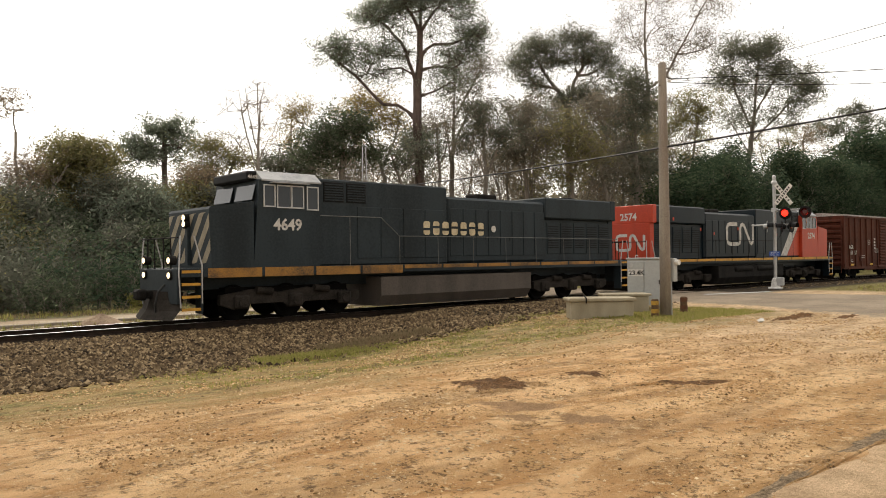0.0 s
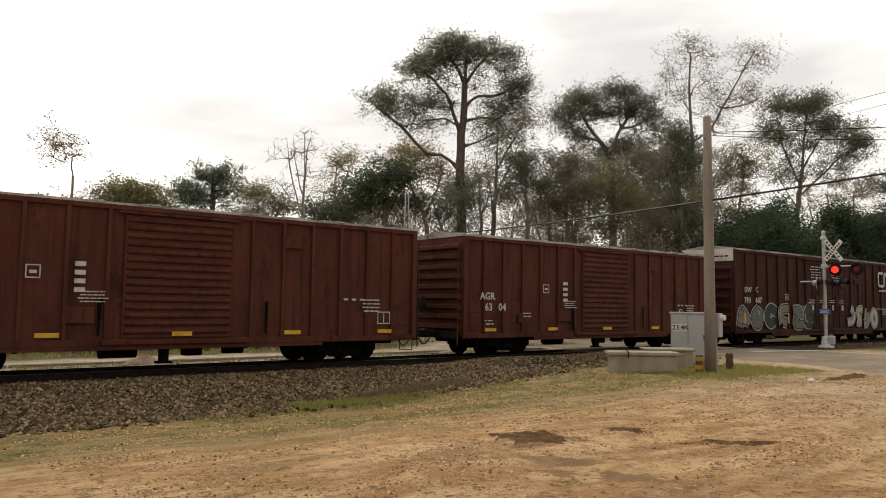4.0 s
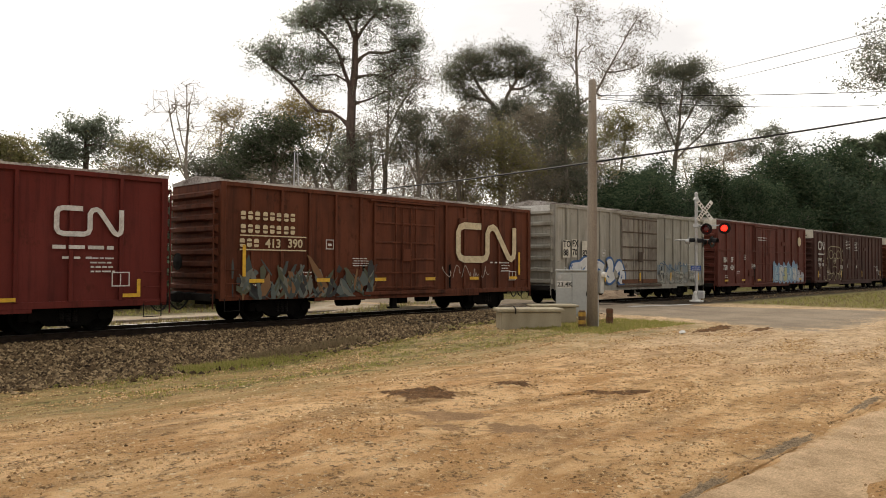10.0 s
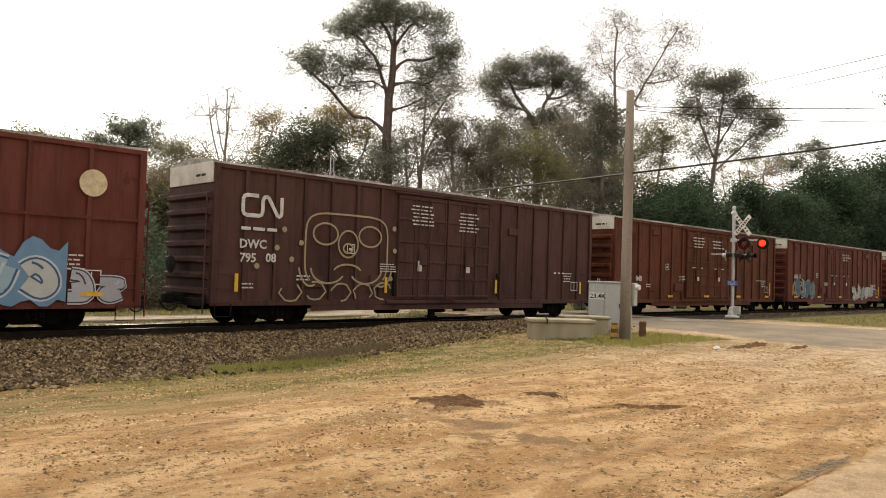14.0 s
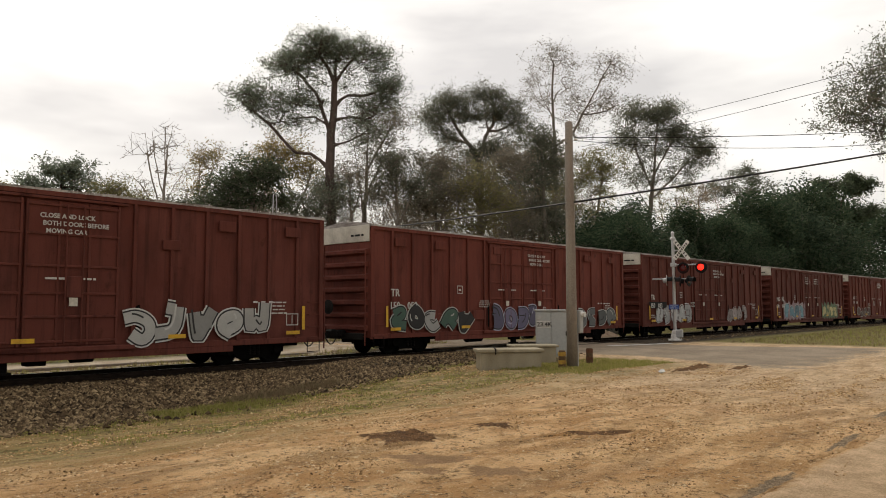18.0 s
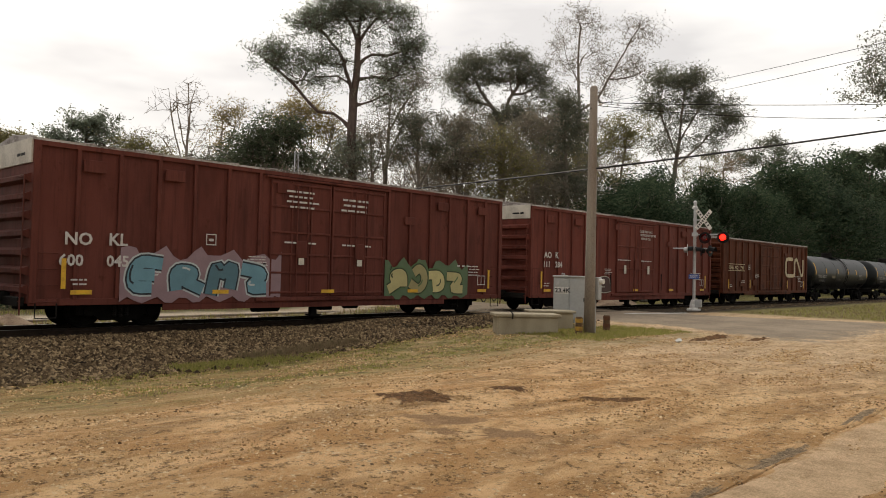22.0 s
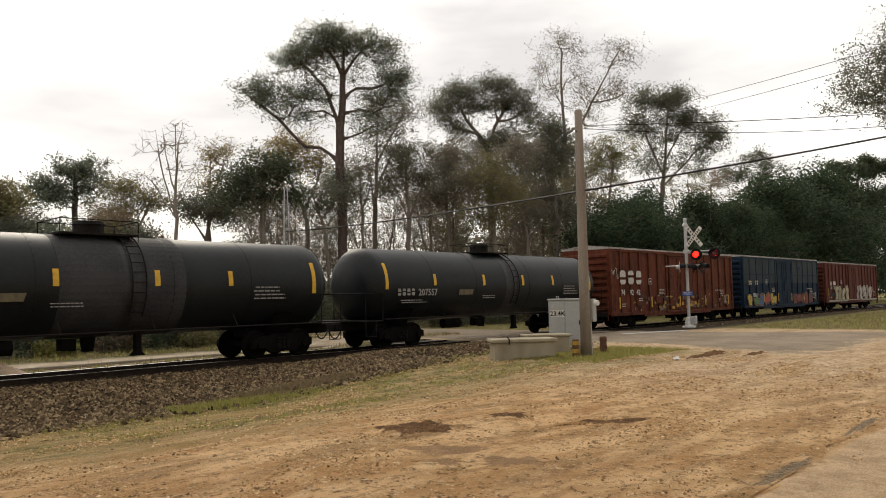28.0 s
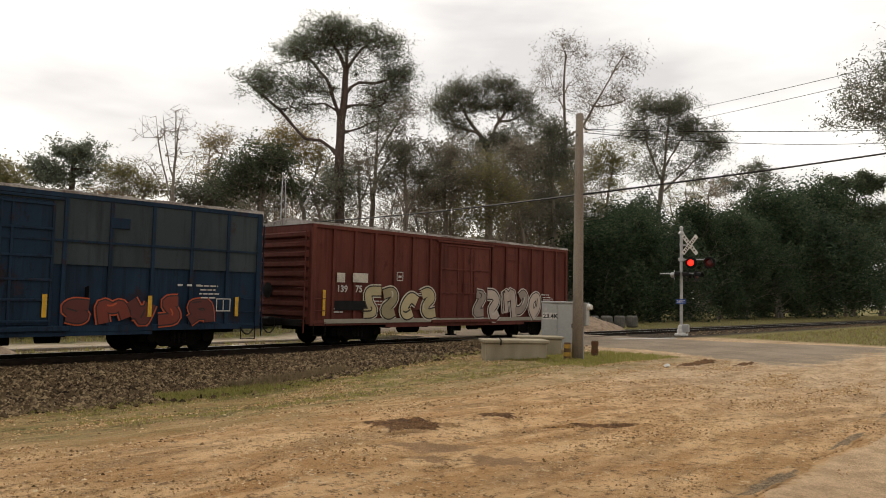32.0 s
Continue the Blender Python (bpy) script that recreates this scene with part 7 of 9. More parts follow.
def small_finds():
    rng = random.Random(8)
    x, y = 19.92, 9.38
    g = Geo()
    v = [(0.14 * math.cos(a) * rng.uniform(0.6, 1.2), 0.1 * math.sin(a) * rng.uniform(0.6, 1.2), 0.02 + 0.09 * rng.random()) for a in [k * 0.785 for k in range(8)]] + [(0, 0, 0.12), (0, 0, 0)]
    g.add(v, [(k, (k + 1) % 8, 8) for k in range(8)] + [((k + 1) % 8, k, 9) for k in range(8)])
    tagged(new("litter", g.mesh("litter", M["white"])), "crumpled white plastic litter on the dirt", "litter").matrix_basis = pose(x, y, ground_z(x, y))
    # gravel heap and a row of concrete blocks beyond the crossing
    v, f = [], []
    for i in range(7):
        for k in range(24):
            a, r = k * math.pi / 12, 3.0 * (1 - i / 6)
            v.append((r * math.cos(a) * (1 + 0.12 * rng.uniform(-1, 1)), 0.8 * r * math.sin(a), 1.0 * (i / 6) ** 0.8 + 0.05 * rng.uniform(-1, 1)))
    for i in range(6):
        for k in range(24):
            f.append((i * 24 + k, i * 24 + (k + 1) % 24, (i + 1) * 24 + (k + 1) % 24, (i + 1) * 24 + k))
    tagged(new("gravel_pile", raw_mesh("gravel_pile", v, f, M["gravel"])), "small heap of tan gravel beyond the tracks", "gravel pile").matrix_basis = pose(45.5, 27.0, -0.3)
    for k in range(8):
        b = Geo().box(-0.5, -0.3, 0, 0.5, 0.3, 0.95, 0.12)
        tagged(new("concrete_block", b.mesh("concrete_block", M["dark_concrete"])), "dark weathered concrete block in a row", "concrete block", "row of blocks beyond the crossing").matrix_basis = pose(43.0 + k * 1.75, 30.0 - 0.15 * k, -0.33, 0, 0, rng.uniform(-6, 6))
    # a low timber edge along the far lane
    for k in range(9):
        b = Geo().box(-1.93, -0.07, 0, 1.93, 0.07, 0.11, 0.02)
        x, y = 2.5 + k * 3.9, 27.9 + 0.1 * noise.noise((k * 3.1, 0, 0))
        tagged(new("edge_timber", b.mesh("edge_timber", M["pole"])), "low weathered timber edging the far lane", "edge timber", "timbers along the far lane").matrix_basis = pose(x, y, -0.33, 0, 0, rng.uniform(-0.6, 0.6))
    # dirt mound beside the far road
    v, f = [], []
    for i in range(5):
        for k in range(16):
            a, r = k * math.pi / 8, 0.9 * (1 - i / 4.2)
            v.append((r * math.cos(a) * rng.uniform(0.85, 1.15), r * math.sin(a), 0.45 * i / 4 + 0.03 * rng.uniform(-1, 1)))
    for i in range(4):
        for k in range(16):
            f.append((i * 16 + k, i * 16 + (k + 1) % 16, (i + 1) * 16 + (k + 1) % 16, (i + 1) * 16 + k))
    tagged(new("dirt_mound", raw_mesh("dirt_mound", v, f, M["gravel"])), "low heap of brown dirt by the far lane", "dirt mound").matrix_basis = pose(8.3, 26.4, -0.35)


M["gravel"] = material("heaped_gravel", (0.34, 0.25, 0.17), (0.18, 0.12, 0.08), 3, 25, 0.95, bump=0.8)
M["dark_concrete"] = material("dark_concrete", (0.15, 0.14, 0.12), (0.07, 0.065, 0.06), 2, 25, 0.9)
small_finds()


def dirt_patches():
    """Churned mud, damp stains and ruts in the sandy lot: low uneven sheets that lie on the ground."""
    rng = random.Random(14)
    spots = [
        (7.2, 7.05, 0.76, 0.52, "mud", 0.045), (8.7, 6.7, 0.4, 0.34, "mud", 0.04), (9.15, 5.25, 0.7, 0.22, "mud", 0.03),
        (6.45, 5.85, 0.95, 0.5, "damp", 0.01), (6.38, 4.86, 0.6, 0.46, "damp", 0.01), (5.9, 5.4, 0.3, 0.3, "damp", 0.01),
        (21.5, 9.2, 1.6, 0.35, "mud", 0.06), (22.6, 8.2, 1.2, 0.25, "mud", 0.05),
        (10.6, 2.55, 1.3, 0.12, "tar", 0.02), (7.6, 2.5, 1.3, 0.15, "tar", 0.02), (13.8, 2.7, 1.2, 0.16, "tar", 0.02), (16.8, 2.8, 1.4, 0.2, "tar", 0.02), (5.4, 2.45, 1.0, 0.1, "tar", 0.02),
    ]
    for k, (cx, cy, a, b, kind, hgt) in enumerate(spots):
        v, f, n, rings = [], [], 72, 12
        rot = radians(1 if kind == "tar" or cx > 12 else -42)
        for i in range(rings):
            q = i / (rings - 1)
            for j in range(n):
                t = 2 * math.pi * j / n
                wob = 1 + 0.45 * noise.noise((math.cos(t) * 1.9, math.sin(t) * 1.9, k * 3.3)) + 0.35 * noise.noise((math.cos(t) * 5, math.sin(t) * 5, k * 3.3)) + 0.2 * noise.noise((math.cos(t) * 12, math.sin(t) * 12, k * 3.3))
                px, py = a * q * wob * math.cos(t), b * q * wob * math.sin(t)
                x, y = cx + px * math.cos(rot) - py * math.sin(rot), cy + px * math.sin(rot) + py * math.cos(rot)
                e = max(0.0, 1 - q)
                z = ground_z(x, y) + (hgt * (0.2 + 1.3 * abs(noise.noise((x * 5, y * 5, 1))) + 0.5 * abs(noise.noise((x * 16, y * 16, 1)))) * min(1, e * 3) + 0.004 if i < rings - 1 else -0.03)
                v.append((x, y, z))
        for i in range(rings - 1):
            for j in range(n):
                f.append((i * n + j, i * n + (j + 1) % n, (i + 1) * n + (j + 1) % n, (i + 1) * n + j))
        nm, mat, lab = {"mud": ("mud_patch", M["mud"], "churned dark brown mud in the dirt"), "damp": ("damp_patch", M["damp"], "damp grey stain on the sand"), "tar": ("broken_asphalt", M["oldtar"], "broken edge of old dark asphalt")}[kind]
        me = raw_mesh(nm, v, f, mat)
        cover(me, [min(1.2, (2.8 if kind == "mud" else 1.9) * (1 - (i // n) / (rings - 1)) - 0.4) for i in range(len(v))])
        me.polygons.foreach_set("use_smooth", [True] * len(me.polygons))
        tagged(new(nm, me), lab, nm.replace("_", " "))


M["mud"] = ground_material("churned_mud", (0.06, 0.03, 0.013), (0.25, 0.13, 0.055), 9.0)
M["damp"] = ground_material("damp_sand", (0.25, 0.15, 0.075), (0.42, 0.255, 0.13), 3.0)
M["oldtar"] = ground_material("old_tar", (0.11, 0.08, 0.05), (0.44, 0.32, 0.2), 14.0)
dirt_patches()


def mud_clods():
    rng = random.Random(6)
    v, f = [], []
    for cx, cy, a, b, n in ((7.2, 7.05, 0.45, 0.4, 420), (8.7, 6.7, 0.3, 0.3, 160), (9.15, 5.25, 0.5, 0.4, 160), (21.8, 9.0, 1.4, 0.3, 260)):
        for _ in range(n):
            x, y = cx + rng.gauss(0, a * 0.5), cy + rng.gauss(0, b * 0.5)
            r, z, k = rng.uniform(0.008, 0.035), ground_z(x, y), len(v)
            for i in range(5):
                t = i * 1.2566 + rng.random()
                v.append((x + r * math.cos(t) * rng.uniform(0.7, 1.2), y + r * math.sin(t) * rng.uniform(0.7, 1.2), z - 0.005))
            v.append((x + rng.uniform(-0.3, 0.3) * r, y, z + (0.012 if cx == 7.2 else 0.008) + r * rng.uniform(0.3, 0.7)))
            f.extend((k + i, k + (i + 1) % 5, k + 5) for i in range(5))
    tagged(new("mud_clods", raw_mesh("mud_clods", v, f, M["mud"])), "loose clods of dark mud", "mud", kind="stuff")


mud_clods()


def grass():
    rng = random.Random(3)
    out = {"grass": ([], []), "drygrass": ([], [])}

    def tuft(kind, x, y, h, n):
        v, f = out[kind]
        z = ground_z(x, y)
        for _ in range(n):
            a, lean, w = rng.uniform(0, 6.3), rng.uniform(0.1, 0.7), rng.uniform(0.006, 0.014)
            bx, by = x + rng.gauss(0, 0.05), y + rng.gauss(0, 0.05)
            hh = h * rng.uniform(0.5, 1.2)
            dx, dy = math.cos(a) * lean * hh, math.sin(a) * lean * hh
            px, py = -math.sin(a) * w, math.cos(a) * w
            k = len(v)
            v.extend([(bx - px, by - py, z - 0.01), (bx + px, by + py, z - 0.01), (bx + dx * 0.5 + px * 0.7, by + dy * 0.5 + py * 0.7, z + hh * 0.6), (bx + dx * 0.5 - px * 0.7, by + dy * 0.5 - py * 0.7, z + hh * 0.6), (bx + dx, by + dy, z + hh)])
            f.extend([(k, k + 1, k + 2, k + 3), (k + 3, k + 2, k + 4)])

    for _ in range(2600):
        x = rng.uniform(8.3, 12.6)
        y = 15.75 - 0.03 * (x - 8) + rng.gauss(0, 0.24)
        tuft("grass", x, y, rng.uniform(0.05, 0.12) * (1.0 if x < 11.2 else 0.5), 5)
    for _ in range(9000):
        x = rng.uniform(5.5, 22)
        y = 15.6 + rng.gauss(0, 0.3) - 0.02 * (x - 8) if rng.random() < 0.55 else rng.uniform(11.3, 15.8)
        m = noise.noise((x * 0.5, y * 0.7, 2.0))
        if m < -0.02 and rng.random() < 0.8:
            continue
        if 17.3 < x < 22.5 and 13.2 < y < 15.4:
            continue
        tuft("grass" if rng.random() < 0.7 else "drygrass", x, y, rng.uniform(0.02, 0.05), 5)
    for _ in range(1500):
        x, y = rng.uniform(18.0, 24), rng.uniform(10.8, 13.6)
        tuft("grass", x, y, rng.uniform(0.04, 0.09), 6)
    for _ in range(700):
        x, y = rng.uniform(10.5, 14.0), 16.2 + rng.gauss(0, 0.25)
        tuft("drygrass", x, y, rng.uniform(0.08, 0.2), 5)
    for _ in range(2500):
        x, y = rng.uniform(2.0, 30), rng.uniform(25.6, 27.2) if rng.random() < 0.4 else rng.uniform(31.5, 34)
        tuft("grass" if rng.random() < 0.5 else "drygrass", x, y, rng.uniform(0.08, 0.25), 4)
    for _ in range(2500):
        x, y = rng.uniform(39.5, 75), rng.uniform(8, 15)
        tuft("grass" if rng.random() < 0.5 else "drygrass", x, y, rng.uniform(0.08, 0.18), 4)
    for kind, (v, f) in out.items():
        tagged(new(kind if kind == "grass" else "dry_weeds", raw_mesh(kind, v, f, M[kind])), "thin green grass between dirt and ballast" if kind == "grass" else "dry brown weeds along the ballast", "grass", kind="stuff")


grass()


# ---- trees ----
class Tree:
    def __init__(self, seed):
        self.r = random.Random(seed)
        self.v, self.f, self.sites = [], [], []

    def limb(self, p, d, length, r0, r1, sides=5, segs=4, bend=0.15, up=0.0):
        """A tapered, bent limb. Returns its points with their directions."""
        r = self.r
        p, d = Vector(p), Vector(d).normalized()
        pts, k0 = [], len(self.v)
        for i in range(segs + 1):
            t = i / segs
            rad = r0 + (r1 - r0) * t
            u = d.orthogonal().normalized()
            w = d.cross(u)
            for k in range(sides):
                a = 2 * math.pi * k / sides
                self.v.append(p + rad * (u * math.cos(a) + w * math.sin(a)))
            pts.append((p.copy(), d.copy(), rad))
            if i < segs:
                p = p + d * (length / segs)
                d = (d + Vector((r.gauss(0, bend), r.gauss(0, bend), r.gauss(0, bend) + up))).normalized()
        for i in range(segs):
            for k in range(sides):
                j = (k + 1) % sides
                a = k0 + i * sides
                self.f.append((a + k, a + j, a + sides + j, a + sides + k))
        return pts

    def side(self, d, angle):
        """A direction that leaves d by that many degrees, at a random turn."""
        u = d.orthogonal().normalized()
        w = d.cross(u)
        t, a = self.r.uniform(0, 2 * math.pi), radians(angle)
        return (d * math.cos(a) + (u * math.cos(t) + w * math.sin(t)) * math.sin(a)).normalized()


def leaf_mesh(name, sites, mat, n, spread, size, rng, flat=0.0, long=1.0):
    """Small folded leaf sprays about the ends of the twigs."""
    v, f = [], []
    for p, s in sites:
        for _ in range(n):
            c = Vector((p[0] + rng.gauss(0, spread * s), p[1] + rng.gauss(0, spread * s), p[2] + rng.gauss(0, spread * s * (1 - flat))))
            a = Vector((rng.gauss(0, 1), rng.gauss(0, 1), rng.gauss(0, 0.7))).normalized()
            b = a.orthogonal().normalized()
            q = size * rng.uniform(0.5, 1.3)
            a, b = a * q * long, b * q * 0.6
            k = len(v)
            v.extend([c - a, c + b * 0.7, c + a, c - b])
            f.append((k, k + 1, k + 2, k + 3))
    return raw_mesh(name, v, f, mat)


def tree(name, label, x, y, height, radius, kind, seed, base=0.35, lean=0.0):
    """kind: pine, airy, bare, oak or twiggy. base: where the crown begins, as a share of the height."""
    t = Tree(seed)
    r = t.r
    z0 = ground_z(x, y) - 0.1
    r0 = height * {"pine": 0.017, "bare": 0.011, "airy": 0.011, "oak": 0.018, "twiggy": 0.008}[kind]
    stems = [((0, 0, 0), (lean, 0, 1), 1.0)]
    if kind in ("bare", "twiggy", "oak"):
        stems = [((r.gauss(0, 0.25), r.gauss(0, 0.25), 0), (r.gauss(0, 0.16), r.gauss(0, 0.16), 1), r.uniform(0.7, 1.0)) for _ in range(3 if kind != "oak" else 2)]
    sites = []
    for sp, sd, sl in stems:
        trunk = t.limb(sp, sd, height * sl * (0.93 if kind != "oak" else 0.8), r0, r0 * 0.16, 8, 10, 0.05, 0.03)
        if kind == "pine" and height > 20:
            # the long low bough
            p, d, rad = trunk[5]
            big = t.limb(p + Vector((0, 0, 1.2)), (-0.85, 0.1, 0.42), 10.2, rad * 0.5, 0.03, 6, 8, 0.09, 0.05)
            for k in range(15):
                j = 3 + k % 6
                sub = t.limb(big[j][0], t.side(big[j][1], r.uniform(30, 65)), r.uniform(1.0, 2.6), 0.05, 0.012, 4, 3, 0.2, 0.1)
                sites += [(q[0], 1.0) for q in sub[1:]]
            sites.append((big[-1][0], 1.0))
        n1 = {"pine": 30, "bare": 12, "airy": 24, "oak": 26, "twiggy": 14}[kind]
        for i in range(n1):
            u = base + (1 - base) * ((i + r.random()) / n1)
            q = min(9, int(u * 10))
            p, d, rad = trunk[q]
            p = p + (trunk[q + 1][0] - p) * (u * 10 - q)
            w = (u - base) / (1 - base)
            if kind == "pine":
                ln, ang = radius * (0.62 + 0.5 * math.sin(math.pi * min(1, w * 0.9 + 0.05))) * (1.12 - 0.5 * w ** 2) * r.uniform(0.6, 1.05), 74 - 44 * w
                up = 0.12
            elif kind == "bare":
                ln, ang, up = radius * r.uniform(0.5, 1.0) * (1.1 - 0.6 * w), 32, 0.12
            elif kind == "twiggy":
                ln, ang, up = radius * r.uniform(0.5, 1.0) * (1.1 - 0.5 * w), 40, 0.06
            elif kind == "airy":
                ln, ang, up = radius * (0.4 + 0.9 * math.sin(math.pi * (0.15 + 0.75 * w))) * r.uniform(0.6, 1.05), 48 - 18 * w, 0.1
            else:
                ln, ang, up = radius * (0.5 + 0.65 * math.sin(math.pi * (0.1 + 0.8 * w))) * r.uniform(0.7, 1.05), 70 - 40 * w, 0.05
            limb = t.limb(p, t.side(d, ang), ln, max(0.02, rad * 0.45), 0.012, 5, 5, 0.17, up)
            n2 = {"pine": 5, "bare": 5, "airy": 6, "oak": 6, "twiggy": 6}[kind]
            for k in range(n2):
                j = 1 + int((0.25 + 0.75 * (k + r.random()) / n2) * 4)
                p2, d2, rd = limb[min(5, j)]
                l2 = ln * r.uniform(0.22, 0.45)
                sub = t.limb(p2, t.side(d2, r.uniform(28, 60)), l2, max(0.018, rd * 0.6), 0.012, 3, 3, 0.22, 0.06)
                for m in range(3 if kind in ("bare", "twiggy", "airy") else 2):
                    p3, d3, _ = sub[1 + m % 3]
                    tw = t.limb(p3, t.side(d3, r.uniform(25, 55)), l2 * r.uniform(0.35, 0.7), 0.014, 0.008, 3, 2, 0.25, 0.04)
                    sites.append((tw[-1][0], 1.0))
                sites.append((sub[-1][0], 1.0))
            sites.append((limb[-1][0], 1.0))
    ob = thing(name, label, "tree", m=pose(x, y, z0, 0, 0, r.uniform(0, 360) if kind != "pine" else 0))
    part("trunk", raw_mesh("trunk", t.v, t.f, M["pine_bark" if kind == "pine" else "bark"]), None, ob, "bark-covered trunk with its limbs")
    return ob, sites, r


def leaves(ob, sites, r, mat, n, spread, size, share=1.0, flat=0.0, long=1.0):
    if share < 1:
        sites = [s for s in sites if r.random() < share]
    part("crown", leaf_mesh("crown", sites, M[mat], n, spread, size, r, flat, long), None, ob)


def shrub(name, label, x, y, w, h, mat, seed, n=1500, size=0.13):
    """A dense bush of leafy shoots, built about several stems."""
    r = random.Random(seed)
    t = Tree(seed)
    sites = []
    for _ in range(26):
        a, q = r.uniform(0, 6.3), r.random() ** 0.5
        p = (0.35 * w * q * math.cos(a), 0.35 * w * q * math.sin(a), 0)
        hh = h * (0.55 + 0.5 * r.random()) * (1 - 0.35 * q * q)
        st = t.limb(p, (0.5 * math.cos(a) * q, 0.5 * math.sin(a) * q, 1), hh, 0.03, 0.008, 4, 5, 0.14, 0.02)
        for k in range(1, 6):
            for _ in range(3):
                sub = t.limb(st[k][0], t.side(st[k][1], 55), 0.18 * w * r.uniform(0.4, 1), 0.008, 0.005, 3, 2, 0.2)
                sites.append((sub[-1][0], 1.0))
    ob = thing(name, label, "bush", m=pose(x, y, ground_z(x, y) - 0.05))
    part("stem", raw_mesh("stem", t.v, t.f, M["bark"]), None, ob)
    part("foliage", leaf_mesh("foliage", sites, M[mat], max(2, n // len(sites)), 0.085 * w, size, r), None, ob)
    return ob


def crown_tree(name, label, x, y, stems, lobes, seed, leaf, bark="bark", sag=0.1, tip=0.0115, deep=0.75, category="tree", clump=0.6, per=4, twig=0.45, dense=1.0):
    """A tree grown towards the lobes of its crown. stems: lines of (across, height); lobes: (across, height, half width, half height, shoots).
    The shoots stand in tufts of about per, clump metres wide, with gaps between the tufts."""
    rng = random.Random(seed)
    pos, par, sites, bole = [], [], [], 0
    for st in stems:
        last = -1
        if pos:
            a = Vector((st[0][0], 0, st[0][1]))
            last = min(range(len(pos)), key=lambda i: (pos[i] - a).length)
        dep = 0.0
        for (u0, z0), (u1, z1) in zip(st, st[1:]):
            n = max(2, int(math.hypot(u1 - u0, z1 - z0) / 0.8))
            for k in range(1 if last >= 0 else 0, n + 1):
                q = k / n
                dep += rng.gauss(0, 0.06)
                pos.append(Vector((u0 + (u1 - u0) * q + rng.gauss(0, 0.04), dep, z0 + (z1 - z0) * q)))
                par.append(last)
                last = len(pos) - 1
        bole = bole or len(pos)
    trunk = len(pos)
    goals = []
    for u, z, ru, rz, n in lobes:
        for _ in range(max(1, round(n * dense / per))):
            d = Vector((rng.gauss(0, 1), rng.gauss(0, 1), rng.gauss(0.25, 1))).normalized() * rng.random() ** 0.36
            c = Vector((u + d.x * ru, d.y * ru * deep, z + d.z * rz))
            wide = clump * rng.uniform(0.6, 1.35)
            goals += [c + Vector((rng.gauss(0, wide), rng.gauss(0, wide), rng.gauss(0, wide * 0.55))) for _ in range(max(2, round(per * rng.uniform(0.6, 1.4))))]
    grid = np.array([tuple(p) for p in pos])
    near = lambda g: float(np.min(np.linalg.norm(grid - np.array(tuple(g)), axis=1)))
    goals.sort(key=near)
    room = np.zeros((trunk + len(goals) * 14, 3))
    room[:trunk] = grid
    for g in goals:
        d = room[:len(pos)] - np.array(tuple(g))
        cost = np.linalg.norm(d, axis=1) + 1.1 * np.maximum(0, d[:, 2] + 0.35 * np.hypot(d[:, 0], d[:, 1]))
        i = int(np.argmin(cost))
        a, b = pos[i], g
        ln = (b - a).length
        c = (a + b) / 2 + Vector((rng.gauss(0, 0.1) * ln, rng.gauss(0, 0.1) * ln, -sag * ln))
        n = min(12, max(2, int(ln / 0.55)))
        last = i
        for k in range(1, n + 1):
            q = k / n
            pos.append(a * (1 - q) ** 2 + c * 2 * q * (1 - q) + b * q * q)
            par.append(last)
            room[len(pos) - 1] = tuple(pos[-1])
            last = len(pos) - 1
        sites.append((g, 1.0))
        for _ in range(4):
            t = g + Vector((rng.gauss(0, twig), rng.gauss(0, twig), rng.gauss(0.05, twig * 0.7)))
            pos.append(t)
            par.append(last)
            room[len(pos) - 1] = tuple(t)
            sites.append((t, 1.0))
            if len(pos) + 20 > len(room):
                room = np.vstack([room, np.zeros((2000, 3))])
    load = [0] * len(pos)
    for i in range(len(pos) - 1, -1, -1):
        load[i] = max(1, load[i])
        if par[i] >= 0:
            load[par[i]] += load[i]
    v, f = [], []
    for i, p in enumerate(pos):
        if par[i] < 0:
            continue
        a = pos[par[i]]
        d = (p - a)
        if d.length < 1e-4:
            continue
        d.normalize()
        w = d.orthogonal().normalized()
        h = d.cross(w)
        thin = 1.0 if i < bole else (0.74 if i < trunk else 0.66)
        r1 = thin * tip * load[i] ** 0.43
        r0 = min(thin * tip * load[par[i]] ** 0.43, r1 * 1.35)
        if i < trunk:
            r0 = thin * tip * load[par[i]] ** 0.43
        sides = 7 if i < trunk else (4 if load[i] > 6 else 3)
        k = len(v)
        for j in range(sides):
            t = 2 * math.pi * j / sides
            e = w * math.cos(t) + h * math.sin(t)
            v += [a + e * r0, p + d * r1 * 0.3 + e * r1]
        f += [(k + 2 * j, k + 2 * ((j + 1) % sides), k + 2 * ((j + 1) % sides) + 1, k + 2 * j + 1) for j in range(sides)]
    turn = math.degrees(math.atan2(-x, y))
    ob = thing(name, label, category, m=pose(x, y, ground_z(x, y) - 0.1, 0, 0, turn))
    part("trunk", raw_mesh("trunk", v, f, M[bark]), None, ob, "bark-covered trunk with its limbs")
    mat, n, spread, size, share = leaf
    if n:
        leaves(ob, sites, rng, mat, n, spread, size, share, 0.2, 1.2)
    return ob


